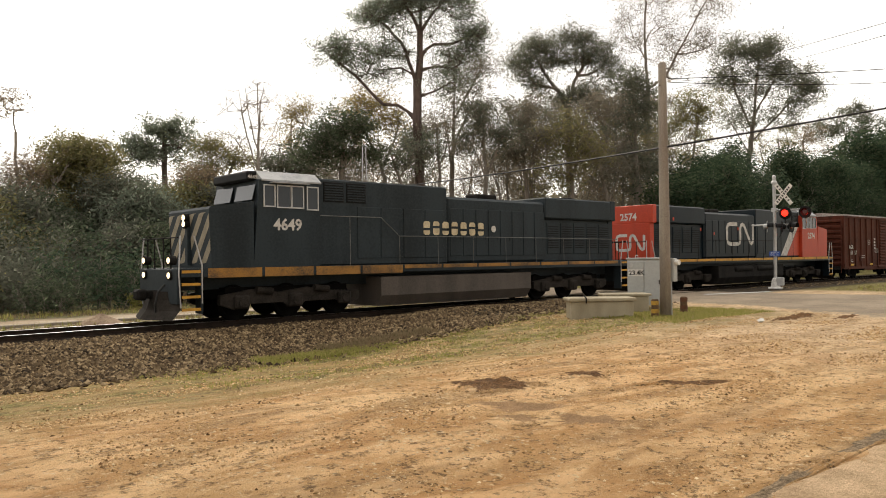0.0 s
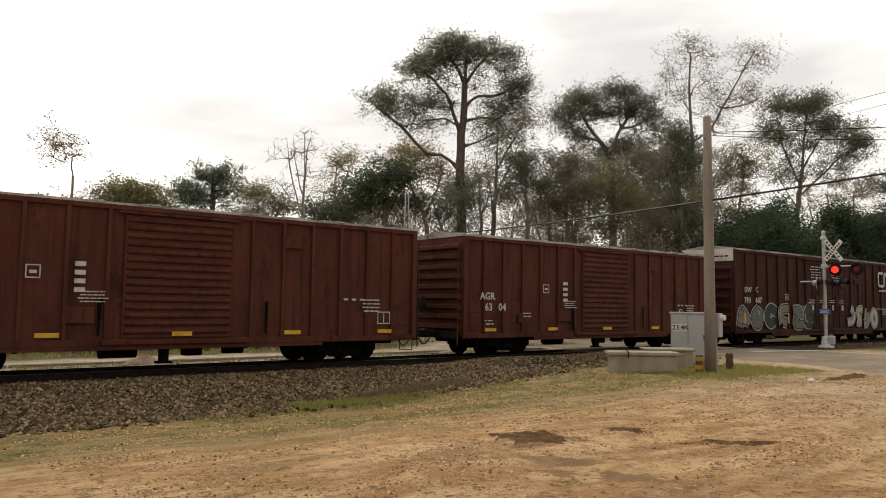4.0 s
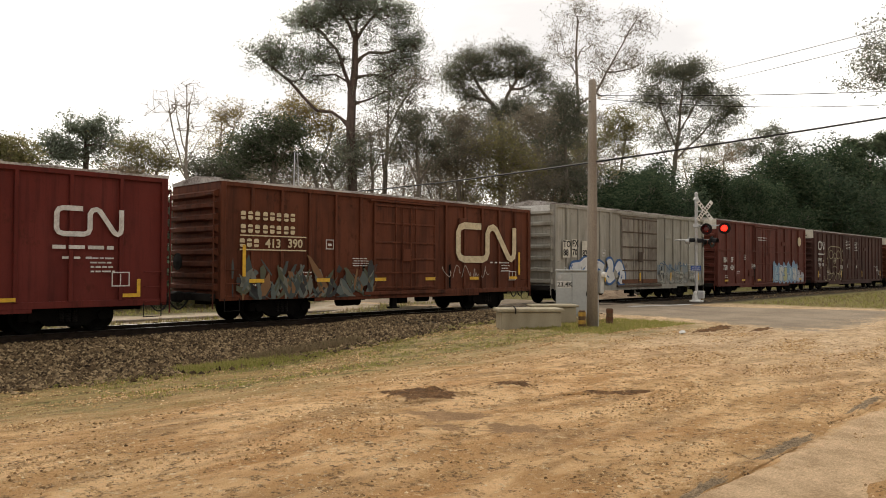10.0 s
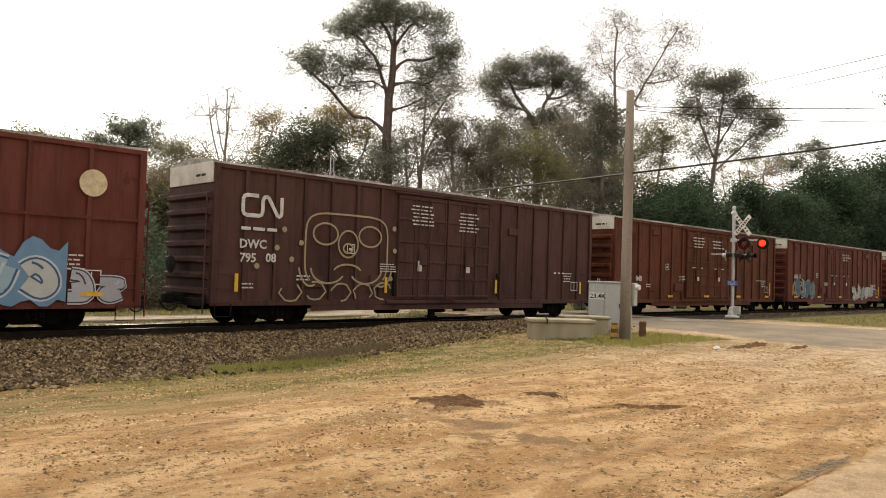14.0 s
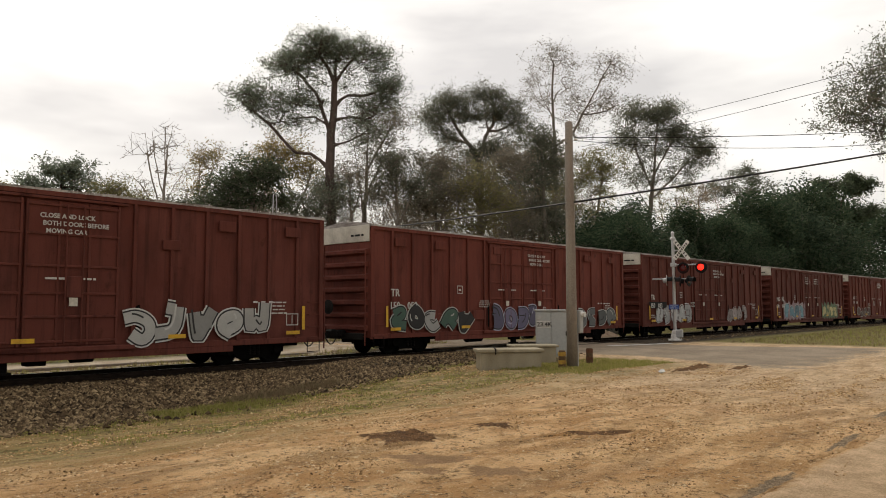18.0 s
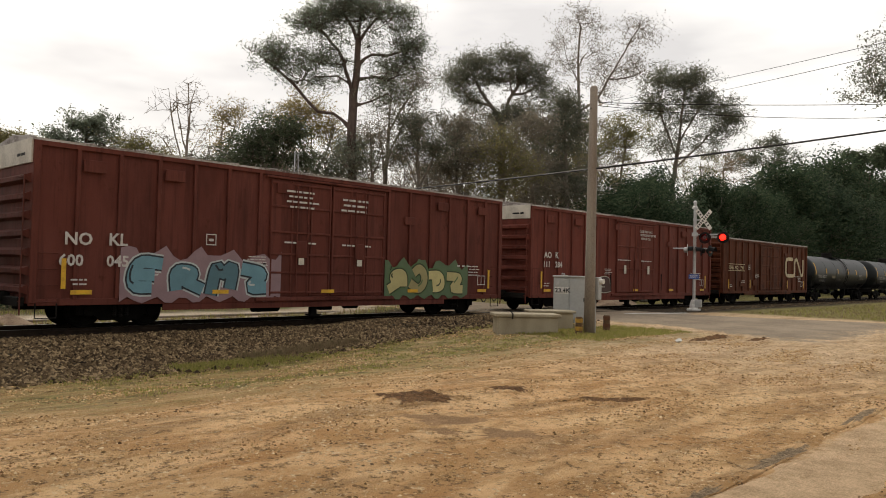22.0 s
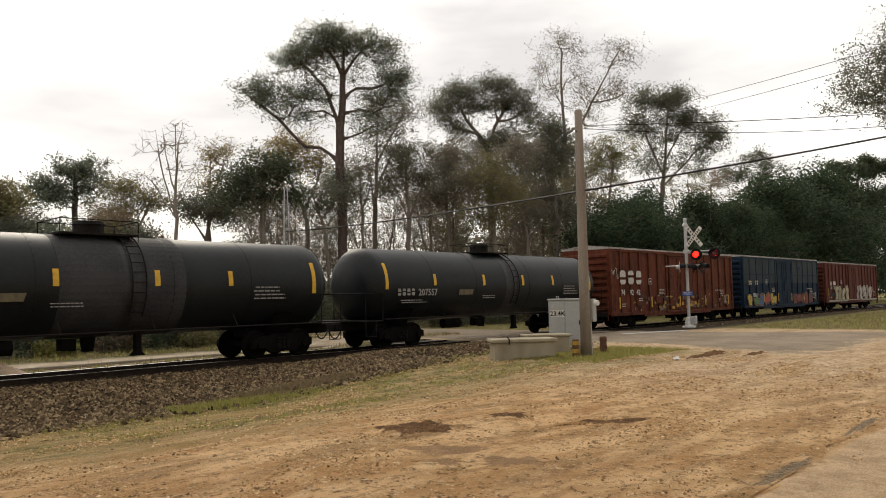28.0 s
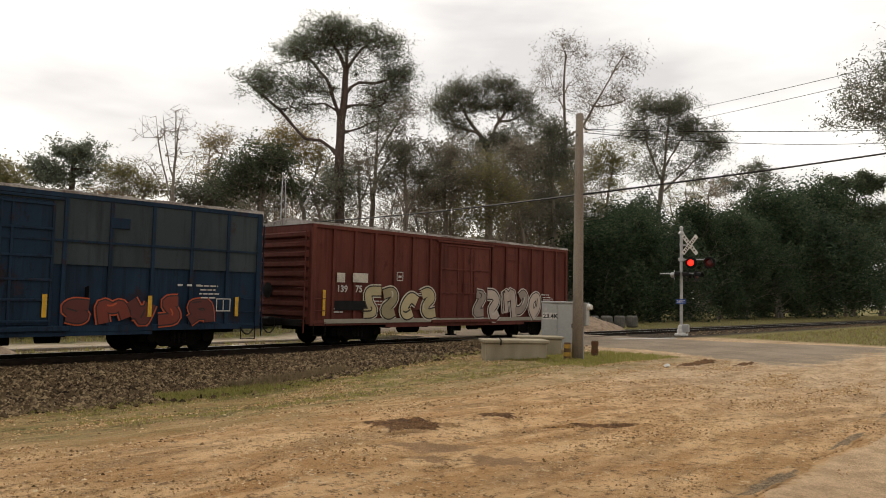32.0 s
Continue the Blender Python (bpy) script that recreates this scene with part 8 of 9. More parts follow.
def build_woods():
    T = tree
    C = crown_tree
    # the tall pine and its neighbours
    C("pine_tree", "tall loblolly pine with a broad open crown", 38.7, 46.0, [[(-0.0, -0.2), (0.2, 7.8), (0.0, 13.3), (0.1, 16.1), (0.3, 18.4), (0.4, 21.3), (0.5, 23.2)], [(-0.0, 13.5), (-1.5, 14.5), (-2.7, 14.6), (-3.7, 15.6), (-4.8, 16.9), (-5.9, 17.7), (-7.0, 18.6)], [(0.1, 15.9), (-0.6, 18.0), (-1.2, 19.5), (-2.3, 20.8), (-3.6, 21.9)], [(0.2, 17.3), (1.7, 17.6), (2.6, 17.5), (3.5, 18.1)], [(0.3, 18.7), (1.5, 19.4), (2.8, 19.4), (4.1, 20.0)], [(0.3, 20.3), (1.5, 22.1), (2.6, 23.3)], [(0.1, 16.8), (-1.3, 17.5), (-3.0, 17.3)], [(0.1, 15.1), (1.5, 15.6), (2.8, 16.3)], [(0.3, 20.8), (-0.8, 22.4), (-1.2, 23.6)]],
      [(0.2, 23.2, 3.0, 1.1, 170), (-3.7, 21.6, 1.4, 1.1, 64), (3.4, 22.3, 1.3, 1.1, 60), (4.5, 20.0, 1.2, 1.4, 66), (3.4, 18.2, 1.8, 1.0, 50), (-6.3, 18.8, 1.4, 0.8, 56), (-4.2, 18.5, 1.6, 0.7, 50), (-1.9, 18.9, 1.5, 0.8, 40), (2.4, 16.5, 2.0, 1.1, 44), (-0.2, 21.0, 3.2, 1.0, 44), (-4.0, 17.2, 1.3, 0.5, 18), (-1.6, 22.2, 1.5, 0.8, 40), (0.4, 10.8, 1.4, 1.5, 34), (-2.2, 17.2, 1.1, 0.5, 14)], 11, ("pine", 7, 0.24, 0.08, 1.0), "pine_bark", 0.1, 0.0105, 0.8, clump=0.62, per=5, twig=0.42, dense=1.75)
    C("pine_tree", "dark pine rising above the nearby woods", 23.8, 60.0, [[(-0.0, 0.4), (0.0, 9.6), (-0.0, 13.2)], [(0.0, 10.1), (-1.2, 11.0), (-2.3, 11.3)], [(0.0, 11.4), (0.9, 11.4), (1.6, 11.0)]],
      [(-0.1, 13.0, 1.6, 0.6, 60), (-1.7, 11.3, 1.5, 0.7, 60), (1.2, 11.4, 1.2, 0.7, 44), (-0.4, 10.3, 2.2, 0.7, 60), (-2.5, 10.7, 0.9, 0.5, 24), (0.4, 12.2, 1.1, 0.5, 30)], 12, ("pine", 6, 0.2, 0.11, 1.0), "pine_bark", 0.1, 0.0115, clump=0.4, per=5, twig=0.32)
    C("bare_tree", "leafless pale tree with upright branches", 27.6, 52.0, [[(0.3, 0.4), (0.3, 8.3), (0.3, 11.4), (0.2, 15.4)], [(0.2, 8.8), (-0.8, 12.2), (-1.2, 14.9)], [(0.2, 10.1), (-0.5, 13.2), (-0.7, 15.1)], [(0.3, 9.7), (1.5, 11.9), (1.8, 12.8)], [(0.2, 12.3), (0.5, 14.1), (0.7, 15.6)], [(0.2, 8.3), (-1.4, 11.1)]],
      [(-1.0, 13.3, 0.9, 1.7, 22), (0.2, 14.3, 0.7, 1.5, 22), (1.5, 11.9, 0.6, 0.9, 12), (-1.3, 11.1, 0.7, 0.7, 10)], 13, ("tan", 1, 0.12, 0.07, 0.3), "pale_bark", 0.02, 0.0125, clump=0.7, per=2)
    C("autumn_tree", "thin tree with a few yellow leaves", 32.5, 56.0, [[(0.5, 0.4), (0.4, 9.0), (0.6, 13.9)], [(0.3, 9.0), (-0.8, 12.4)], [(0.4, 10.0), (1.6, 13.5)]],
      [(0.8, 13.4, 1.3, 1.6, 60), (1.3, 14.7, 1.2, 0.8, 30), (-0.1, 11.4, 1.5, 1.2, 40)], 14, ("gold", 4, 0.2, 0.09, 0.8), "pale_bark", 0.04, 0.0105)
    C("oak_tree", "dark evergreen oak with an uneven crown", 30.8, 45.6, [[(0.3, 0.7), (0.3, 7.3), (0.4, 11.0)], [(0.3, 8.1), (-1.0, 10.4)], [(0.3, 8.5), (1.6, 11.1)]],
      [(-1.2, 10.8, 1.1, 0.7, 66), (0.3, 11.5, 1.0, 0.6, 50), (1.5, 11.3, 0.9, 0.8, 50), (-0.1, 9.8, 1.8, 0.7, 60), (-1.7, 9.5, 1.0, 0.7, 34), (2.0, 9.6, 0.9, 0.7, 30)], 15, ("oak", 8, 0.26, 0.1, 1.0), clump=0.6, per=5)
    C("young_tree", "slender tree with thin yellowing leaves", 39.6, 52.8, [[(0.7, 0.4), (0.9, 8.3), (0.1, 14.3)], [(0.9, 9.3), (-1.5, 14.8)], [(0.8, 10.3), (2.3, 14.4)]],
      [(-0.2, 15.1, 2.5, 2.4, 130), (-2.0, 14.8, 1.7, 1.5, 50), (1.6, 13.4, 2.0, 1.7, 60)], 22, ("gold", 7, 0.24, 0.095, 0.85), "bark", 0.03, 0.0115)
    C("young_tree", "tall slender tree with thin tan leaves", 46.4, 49.7, [[(-0.5, 0.4), (-0.4, 9.6), (0.0, 19.0)], [(-0.4, 10.6), (-1.3, 16.9)], [(-0.4, 11.7), (2.0, 17.4)], [(-0.2, 14.8), (2.8, 20.0)]],
      [(1.0, 17.9, 2.3, 2.7, 120), (2.3, 19.8, 1.1, 1.3, 40), (-0.6, 14.3, 2.2, 2.6, 80), (2.3, 14.8, 1.8, 1.5, 60)], 21, ("grey_leaf", 6, 0.24, 0.09, 0.85), "bark", 0.03, 0.0115)
    C("young_tree", "crooked low tree under the pine", 36.6, 45.0, [[(0.2, 0.6), (-0.2, 7.6), (-1.2, 10.7)], [(-0.1, 7.2), (-1.5, 8.5)], [(-0.1, 8.5), (0.9, 10.7)]],
      [(-1.5, 9.8, 1.3, 0.9, 40), (0.4, 9.8, 1.3, 1.0, 40)], 23, ("grey_green", 8, 0.22, 0.09, 0.85), "bark", 0.03, 0.0115)
    C("young_tree", "slender half-bare tree beside the pine", 40.0, 44.7, [[(0.1, 0.6), (-0.1, 8.7), (-0.3, 13.3)], [(-0.1, 9.6), (0.8, 11.9)]],
      [(-0.3, 12.4, 0.9, 1.4, 36), (0.8, 11.0, 0.9, 1.1, 26)], 24, ("grey_leaf", 5, 0.2, 0.085, 0.8), "bark", 0.03, 0.0115)
    C("young_tree", "grey-green tree of the mixed wood", 44.0, 43.7, [[(-0.2, 0.6), (0.1, 8.0), (-0.1, 13.2)], [(0.1, 9.0), (-1.4, 12.3)], [(0.1, 9.0), (1.6, 12.3)]],
      [(-0.3, 13.7, 1.9, 1.6, 90), (-1.4, 11.3, 1.2, 1.1, 40), (1.4, 11.8, 1.4, 1.4, 60)], 25, ("grey_green", 8, 0.24, 0.095, 0.85), "bark", 0.03, 0.0115)
    C("young_tree", "brown-grey tree of the mixed wood", 49.3, 43.8, [[(-0.0, 0.6), (0.0, 8.4), (-0.5, 13.4)], [(0.0, 9.4), (1.2, 12.8)]],
      [(-0.5, 14.4, 1.8, 1.5, 90), (1.2, 11.8, 2.0, 1.8, 90), (-1.2, 10.9, 1.5, 1.5, 60)], 26, ("grey_leaf", 9, 0.26, 0.1, 0.9), "bark", 0.03, 0.0115)
    C("young_tree", "olive-yellow tree of the mixed wood", 50.1, 39.8, [[(0.3, 0.7), (0.3, 8.2), (0.0, 12.5)], [(0.3, 9.1), (1.4, 12.0)]],
      [(0.1, 12.5, 1.4, 1.6, 90), (1.4, 10.6, 1.6, 1.6, 80), (-0.5, 9.2, 1.4, 1.2, 60)], 27, ("olive", 7, 0.26, 0.095, 0.85), "bark", 0.03, 0.0115)
    C("young_tree", "twisted half-bare tree by the crossing", 55.0, 40.0, [[(0.7, 0.6), (0.3, 7.5), (-0.4, 11.6)], [(0.4, 6.5), (1.5, 9.5)], [(0.4, 5.5), (-1.4, 7.5)]],
      [(-0.2, 15.3, 2.0, 1.6, 90), (0.1, 12.1, 1.8, 1.0, 40), (1.5, 9.8, 1.1, 0.8, 24)], 28, ("grey_leaf", 9, 0.24, 0.1, 0.9), "bark", 0.03, 0.0115)
    C("young_tree", "dense dull green tree of the mixed wood", 62.4, 41.5, [[(-0.1, 0.5), (0.2, 10.2), (-0.1, 17.9)], [(0.2, 11.3), (-1.4, 16.9)]],
      [(-0.6, 18.5, 2.3, 1.4, 90), (0.1, 15.2, 2.3, 2.3, 120), (-0.2, 10.8, 2.5, 2.3, 110)], 61, ("grey_green", 11, 0.28, 0.11, 0.9), "bark", 0.03, 0.0115)
    C("young_tree", "low dark tree at the wood's edge", 31.2, 53.6, [[(0.1, 0.4), (0.1, 6.9), (0.6, 10.1)], [(0.1, 6.9), (-1.5, 9.6)]],
      [(0.6, 9.7, 1.4, 0.9, 60), (-1.2, 9.4, 1.2, 0.8, 50), (1.8, 8.8, 1.4, 0.7, 50)], 62, ("grey_green", 10, 0.24, 0.1, 0.9), "bark", 0.03, 0.0115)
    C("young_tree", "low olive tree at the wood's edge", 26.5, 56.1, [[(0.1, 0.4), (-0.1, 6.3), (-0.5, 9.9)], [(-0.1, 6.7), (1.2, 9.5)]],
      [(-0.4, 10.4, 1.2, 0.8, 60), (1.3, 9.8, 1.2, 0.8, 60), (-1.2, 9.0, 0.9, 0.7, 40)], 63, ("olive", 7, 0.26, 0.095, 0.85), "bark", 0.03, 0.0115)
    for x, y, u, z, ru, rz, n, m, sd in ((66.5, 48.0, 0.0, 15.5, 3.0, 3.4, 110, "olive", 62), (71.5, 48.0, 0.0, 17.0, 3.2, 3.8, 120, "grey_leaf", 63), (64.0, 44.0, 0.0, 10.5, 3.2, 2.6, 90, "tan", 65), (69.5, 53.0, 0.0, 19.0, 3.4, 3.6, 110, "grey_leaf", 67), (76.5, 51.0, 0.0, 19.5, 3.2, 3.6, 110, "olive", 68), (82.0, 51.0, 0.0, 19.0, 3.4, 3.6, 110, "grey_leaf", 69), (104.0, 46.0, 0.0, 17.0, 4.0, 3.6, 120, "olive", 70), (112.0, 46.0, 0.0, 17.5, 4.0, 3.4, 110, "tan", 73), (50.8, 47.5, 0.0, 11.0, 2.2, 2.6, 70, "grey_leaf", 23), (54.5, 48.0, 0.0, 12.2, 2.2, 3.0, 80, "olive", 24)):
        C("young_tree", "slender mixed woodland tree, half leafless", x, y, [[(u * 0.4, -0.2), (u * 0.7, z * 0.55), (u, z + rz * 0.5)], [(u * 0.6, z * 0.4), (u - ru * 0.6, z)]], [(u, z, ru, rz, n), (u * 0.6, z - rz * 1.5, ru * 0.9, rz * 0.7, n // 3)], sd, (m, 7, 0.24, 0.1, 0.85), "bark", 0.03, 0.0115)
    # the twin-crowned tree, the high airy tree and the grey ones
    C("tall_oak", "tall dark tree with twin crowns held high", 63.0, 50.0, [[(0.0, 0.4), (-0.0, 10.9), (0.1, 16.9), (-0.6, 19.2), (-2.4, 21.6), (-3.6, 24.1)], [(0.1, 17.8), (0.6, 20.6), (1.5, 22.0), (1.8, 24.8)], [(1.1, 21.0), (2.9, 21.7), (4.1, 22.5)], [(-1.5, 20.0), (-3.6, 20.7), (-4.5, 22.3)], [(0.1, 15.1), (-2.1, 17.6), (-3.6, 18.6)], [(1.3, 21.6), (0.1, 23.6)]],
      [(-3.3, 24.4, 1.8, 1.0, 80), (-4.9, 22.9, 1.5, 1.2, 60), (-1.9, 22.8, 1.6, 1.1, 50), (0.9, 25.1, 1.6, 0.8, 70), (2.9, 23.5, 1.5, 1.1, 70), (4.4, 22.1, 1.0, 1.2, 40), (0.6, 23.0, 1.8, 0.8, 50), (-3.6, 20.7, 1.6, 1.1, 50), (-0.0, 18.4, 2.4, 1.2, 70), (2.3, 19.3, 1.8, 1.3, 50), (-3.3, 17.0, 2.2, 1.5, 60), (-0.0, 15.1, 2.7, 1.8, 80)], 31, ("grey_green", 8, 0.27, 0.092, 1.0), "bark", 0.05, 0.0105, clump=0.75, per=5, twig=0.45, dense=1.6)
    C("airy_tree", "tall thin-leaved tree with branches showing", 76.0, 46.5, [[(-2.0, 0.4), (-1.8, 16.2), (-1.9, 22.1), (-2.1, 27.4), (-1.9, 31.8)], [(-2.0, 21.1), (0.2, 22.6), (1.9, 25.8), (3.6, 28.9), (4.9, 31.1)], [(-2.0, 24.8), (-3.4, 27.5), (-4.0, 30.3)], [(1.5, 24.8), (4.2, 25.3), (5.7, 26.1)], [(0.0, 22.3), (3.5, 21.8)], [(-2.1, 26.8), (-0.3, 29.3)]],
      [(-2.0, 31.4, 2.3, 1.7, 60), (-3.8, 28.2, 1.7, 2.4, 40), (4.5, 30.1, 2.0, 1.7, 50), (2.4, 27.1, 2.7, 2.3, 50), (-0.3, 27.9, 2.0, 2.0, 34), (4.8, 25.6, 2.0, 1.3, 34), (0.5, 23.6, 2.7, 1.6, 34)], 33, ("grey_leaf", 6, 0.36, 0.1, 0.9), "bark", 0.03, 0.0125, clump=0.9, per=4, twig=0.6)
    C("airy_tree", "tall grey-leaved tree beyond the tracks", 95.0, 44.0, [[(-1.7, 0.3), (-1.7, 14.4), (-0.9, 20.9), (-0.6, 25.3), (-0.1, 29.0)], [(-1.3, 18.1), (-3.2, 23.3), (-3.8, 27.1)], [(-1.0, 20.2), (1.4, 24.4), (1.9, 26.2)], [(-1.5, 16.6), (2.0, 20.0), (4.2, 22.6)], [(-1.7, 15.2), (-4.0, 19.7)]],
      [(-3.1, 28.2, 2.8, 1.9, 80), (-0.1, 28.2, 2.4, 1.4, 70), (-4.2, 25.3, 2.2, 1.9, 50), (1.5, 25.5, 2.2, 2.0, 60), (-0.8, 24.6, 3.1, 1.9, 60), (4.3, 23.8, 2.0, 1.6, 60), (5.5, 22.1, 1.6, 1.3, 30), (-2.6, 20.3, 3.1, 2.4, 50), (2.0, 20.0, 2.7, 1.6, 40)], 35, ("grey_green", 9, 0.32, 0.12, 0.95), "bark", 0.03, 0.011, clump=0.9, per=5, twig=0.6, dense=1.5)
    C("woodland_tree", "yellowing tree of the mixed wood", 86.0, 48.0, [[(-1.0, -0.2), (-1.0, 12.0), (0.0, 18.6)], [(-1.0, 11.0), (-3.6, 16.5)]], [(0.0, 19.0, 3.4, 3.5, 110), (-3.9, 17.0, 2.2, 2.9, 50), (-1.0, 13.0, 4.0, 2.5, 50)], 44, ("olive", 10, 0.34, 0.13, 1.0))
    C("woodland_tree", "thinning grey tree over the dark evergreens", 120.0, 44.0, [[(0.5, -0.2), (0.5, 14.0), (1.1, 21.5)], [(0.5, 13.0), (4.0, 19.0)]], [(1.2, 21.8, 3.6, 2.8, 70), (-1.5, 19.8, 2.5, 2.4, 40), (4.2, 19.6, 2.8, 2.2, 40)], 38, ("grey_green", 8, 0.4, 0.17, 0.9))
    C("pine_tree", "flat-topped pine above the dark evergreens", 150.0, 38.0, [[(1.5, -0.2), (1.6, 9.4), (2.1, 17.7), (3.3, 22.6)]], [(3.5, 23.8, 5.6, 1.9, 110), (-0.2, 20.9, 3.0, 1.3, 30), (5.3, 19.1, 5.6, 1.2, 40)], 39, ("oak", 12, 0.45, 0.24, 1.0), "pine_bark", 0.12, 0.016)
    for x, y, h, rad, m, sd in ((134.0, 46.0, 19.0, 6.4, "tan", 39), (80.0, 52.0, 18.0, 5.4, "olive", 40), (62.0, 46.5, 14.0, 4.4, "tan", 41), (69.0, 44.0, 15.0, 4.6, "olive", 42), (76.0, 47.0, 17.0, 5.0, "grey_green", 43), (57.5, 44.5, 13.0, 3.8, "grey_leaf", 45), (66.0, 47.0, 15.5, 4.4, "grey_green", 46), (58.5, 51.0, 16.5, 4.4, "grey_leaf", 47)):
        o, s, r = T("woodland_tree", "leaf-shedding tree of the mixed wood", x, y, h, rad, "airy", sd, 0.2)
        leaves(o, s, r, m, 7, 0.42, 0.1, 0.85)
    # dark evergreens over the far rails
    for x, y, h, rad, sd in ((66.0, 38.0, 10.8, 4.8, 51), (73.0, 39.0, 12.2, 5.2, 52), (80.0, 38.5, 13.8, 5.6, 53), (88.0, 38.5, 13.4, 5.4, 54), (97.0, 38.5, 12.8, 5.6, 55), (106.0, 38.0, 13.6, 6.0, 56), (118.0, 38.0, 17.5, 7.2, 57), (129.0, 37.0, 21.0, 7.8, 58), (142.0, 36.5, 23.5, 9.0, 59), (158.0, 37.0, 25.0, 9.5, 60), (176.0, 36.0, 25.0, 9.5, 61)):
        o, s, r = T("evergreen_tree", "dense dark evergreen tree beside the rails", x, y, h, rad, "oak", sd, 0.05)
        leaves(o, s, r, "evergreen", 34, 0.6 if h < 16 else 0.85, 0.17 if h < 16 else 0.25)
    # woods beyond the lane
    C("woodland_tree", "olive-green tree in the wood beyond the lane", 15.5, 53.8, [[(0.0, 0.8), (0.2, 4.7), (0.1, 8.8)], [(0.2, 5.4), (-1.1, 7.7)], [(0.2, 5.8), (1.4, 8.1)]],
      [(-0.4, 9.4, 1.4, 0.8, 90), (1.1, 9.1, 1.1, 0.8, 70), (-0.9, 8.0, 1.4, 0.9, 80), (0.8, 7.3, 1.7, 1.0, 90), (-0.3, 5.4, 2.1, 1.3, 100)], 101, ("olive", 13, 0.22, 0.1, 1.0))
    C("woodland_tree", "thin half-bare tree at the edge of the wood", 11.6, 52.7, [[(0.3, 0.9), (0.1, 4.5), (-0.1, 10.4)], [(0.2, 4.5), (0.9, 8.1)], [(0.2, 5.2), (-0.8, 7.7)]],
      [(0.6, 8.1, 1.2, 1.0, 50), (-0.6, 7.7, 1.0, 1.0, 40), (-0.7, 12.3, 0.6, 0.8, 30), (0.5, 6.0, 1.4, 1.1, 50)], 102, ("tan", 6, 0.2, 0.08, 0.8), "pale_bark", 0.04, 0.0105)
    C("woodland_tree", "dull green tree in the dim wood beyond the lane", 10.5, 48.9, [[(-0.1, 1.0), (0.1, 3.9), (-0.1, 6.7)], [(0.1, 3.9), (-0.8, 5.3)], [(0.1, 4.2), (0.8, 5.7)]],
      [(-0.2, 5.4, 1.1, 0.8, 80), (0.8, 4.4, 1.1, 0.8, 70), (-0.9, 4.1, 1.1, 0.9, 70), (-0.0, 2.8, 1.7, 1.1, 90)], 110, ("grey_green", 9, 0.34, 0.11, 1.0))
    C("woodland_tree", "dark green tree in the dim wood beyond the lane", 12.6, 50.4, [[(0.0, 0.9), (0.1, 3.7), (-0.1, 6.4)], [(0.1, 3.7), (-0.8, 5.0)], [(0.1, 4.1), (0.9, 5.3)]],
      [(-0.1, 5.1, 1.2, 0.9, 80), (0.9, 4.0, 1.1, 0.9, 70), (-0.9, 3.7, 1.1, 0.9, 70), (0.0, 2.3, 1.8, 1.1, 90)], 111, ("oak", 9, 0.34, 0.11, 1.0))
    C("woodland_tree", "dull green tree in the dim wood beyond the lane", 17.1, 51.2, [[(-0.1, 0.8), (0.1, 4.5), (-0.1, 8.1)], [(0.1, 4.5), (-1.0, 6.6)], [(0.1, 4.9), (1.0, 7.0)]],
      [(-0.2, 6.8, 1.2, 0.9, 80), (1.0, 5.7, 1.1, 0.9, 70), (-1.0, 5.3, 1.1, 1.0, 70), (-0.0, 3.9, 1.9, 1.1, 90)], 112, ("grey_green", 9, 0.34, 0.11, 1.0))
    C("woodland_tree", "dark green tree in the dim wood beyond the lane", 18.0, 48.8, [[(-0.0, 0.8), (0.1, 3.9), (-0.1, 7.1)], [(0.1, 3.9), (-0.9, 5.6)], [(0.1, 4.3), (1.1, 6.0)]],
      [(-0.2, 5.7, 1.2, 0.9, 80), (1.1, 4.7, 1.1, 0.9, 70), (-1.0, 4.3, 1.1, 0.9, 70), (0.0, 2.9, 1.8, 1.1, 90)], 113, ("pine", 9, 0.34, 0.11, 1.0))
    C("woodland_tree", "olive tree in the dim wood beyond the lane", 21.6, 51.7, [[(0.0, 0.6), (0.2, 4.3), (-0.1, 8.0)], [(0.2, 4.3), (-1.0, 6.4)], [(0.2, 4.7), (1.2, 6.8)]],
      [(-0.1, 6.6, 1.3, 0.9, 80), (1.2, 5.4, 1.2, 0.9, 70), (-1.1, 5.1, 1.2, 1.0, 70), (0.1, 3.5, 1.9, 1.2, 90)], 114, ("olive", 9, 0.34, 0.11, 1.0))
    C("woodland_tree", "brown-leaved tree in the dim wood beyond the lane", 24.0, 52.8, [[(0.0, 0.5), (0.1, 4.7), (-0.1, 8.7)], [(0.1, 4.7), (-1.1, 7.1)], [(0.2, 5.1), (1.2, 7.5)]],
      [(-0.2, 7.4, 1.3, 1.0, 80), (1.2, 6.2, 1.2, 1.0, 70), (-1.1, 5.7, 1.2, 1.0, 70), (0.0, 4.1, 2.0, 1.2, 90)], 115, ("tan", 9, 0.34, 0.11, 1.0))
    C("woodland_tree", "dull green tree in the dim wood beyond the lane", 24.2, 50.5, [[(0.0, 0.6), (0.2, 4.0), (-0.1, 7.5)], [(0.2, 4.0), (-1.0, 5.9)], [(0.2, 4.5), (1.2, 6.3)]],
      [(-0.2, 6.2, 1.3, 0.9, 80), (1.2, 5.0, 1.2, 0.9, 70), (-1.1, 4.6, 1.2, 1.0, 70), (0.1, 3.0, 1.9, 1.2, 90)], 116, ("grey_green", 9, 0.34, 0.11, 1.0))
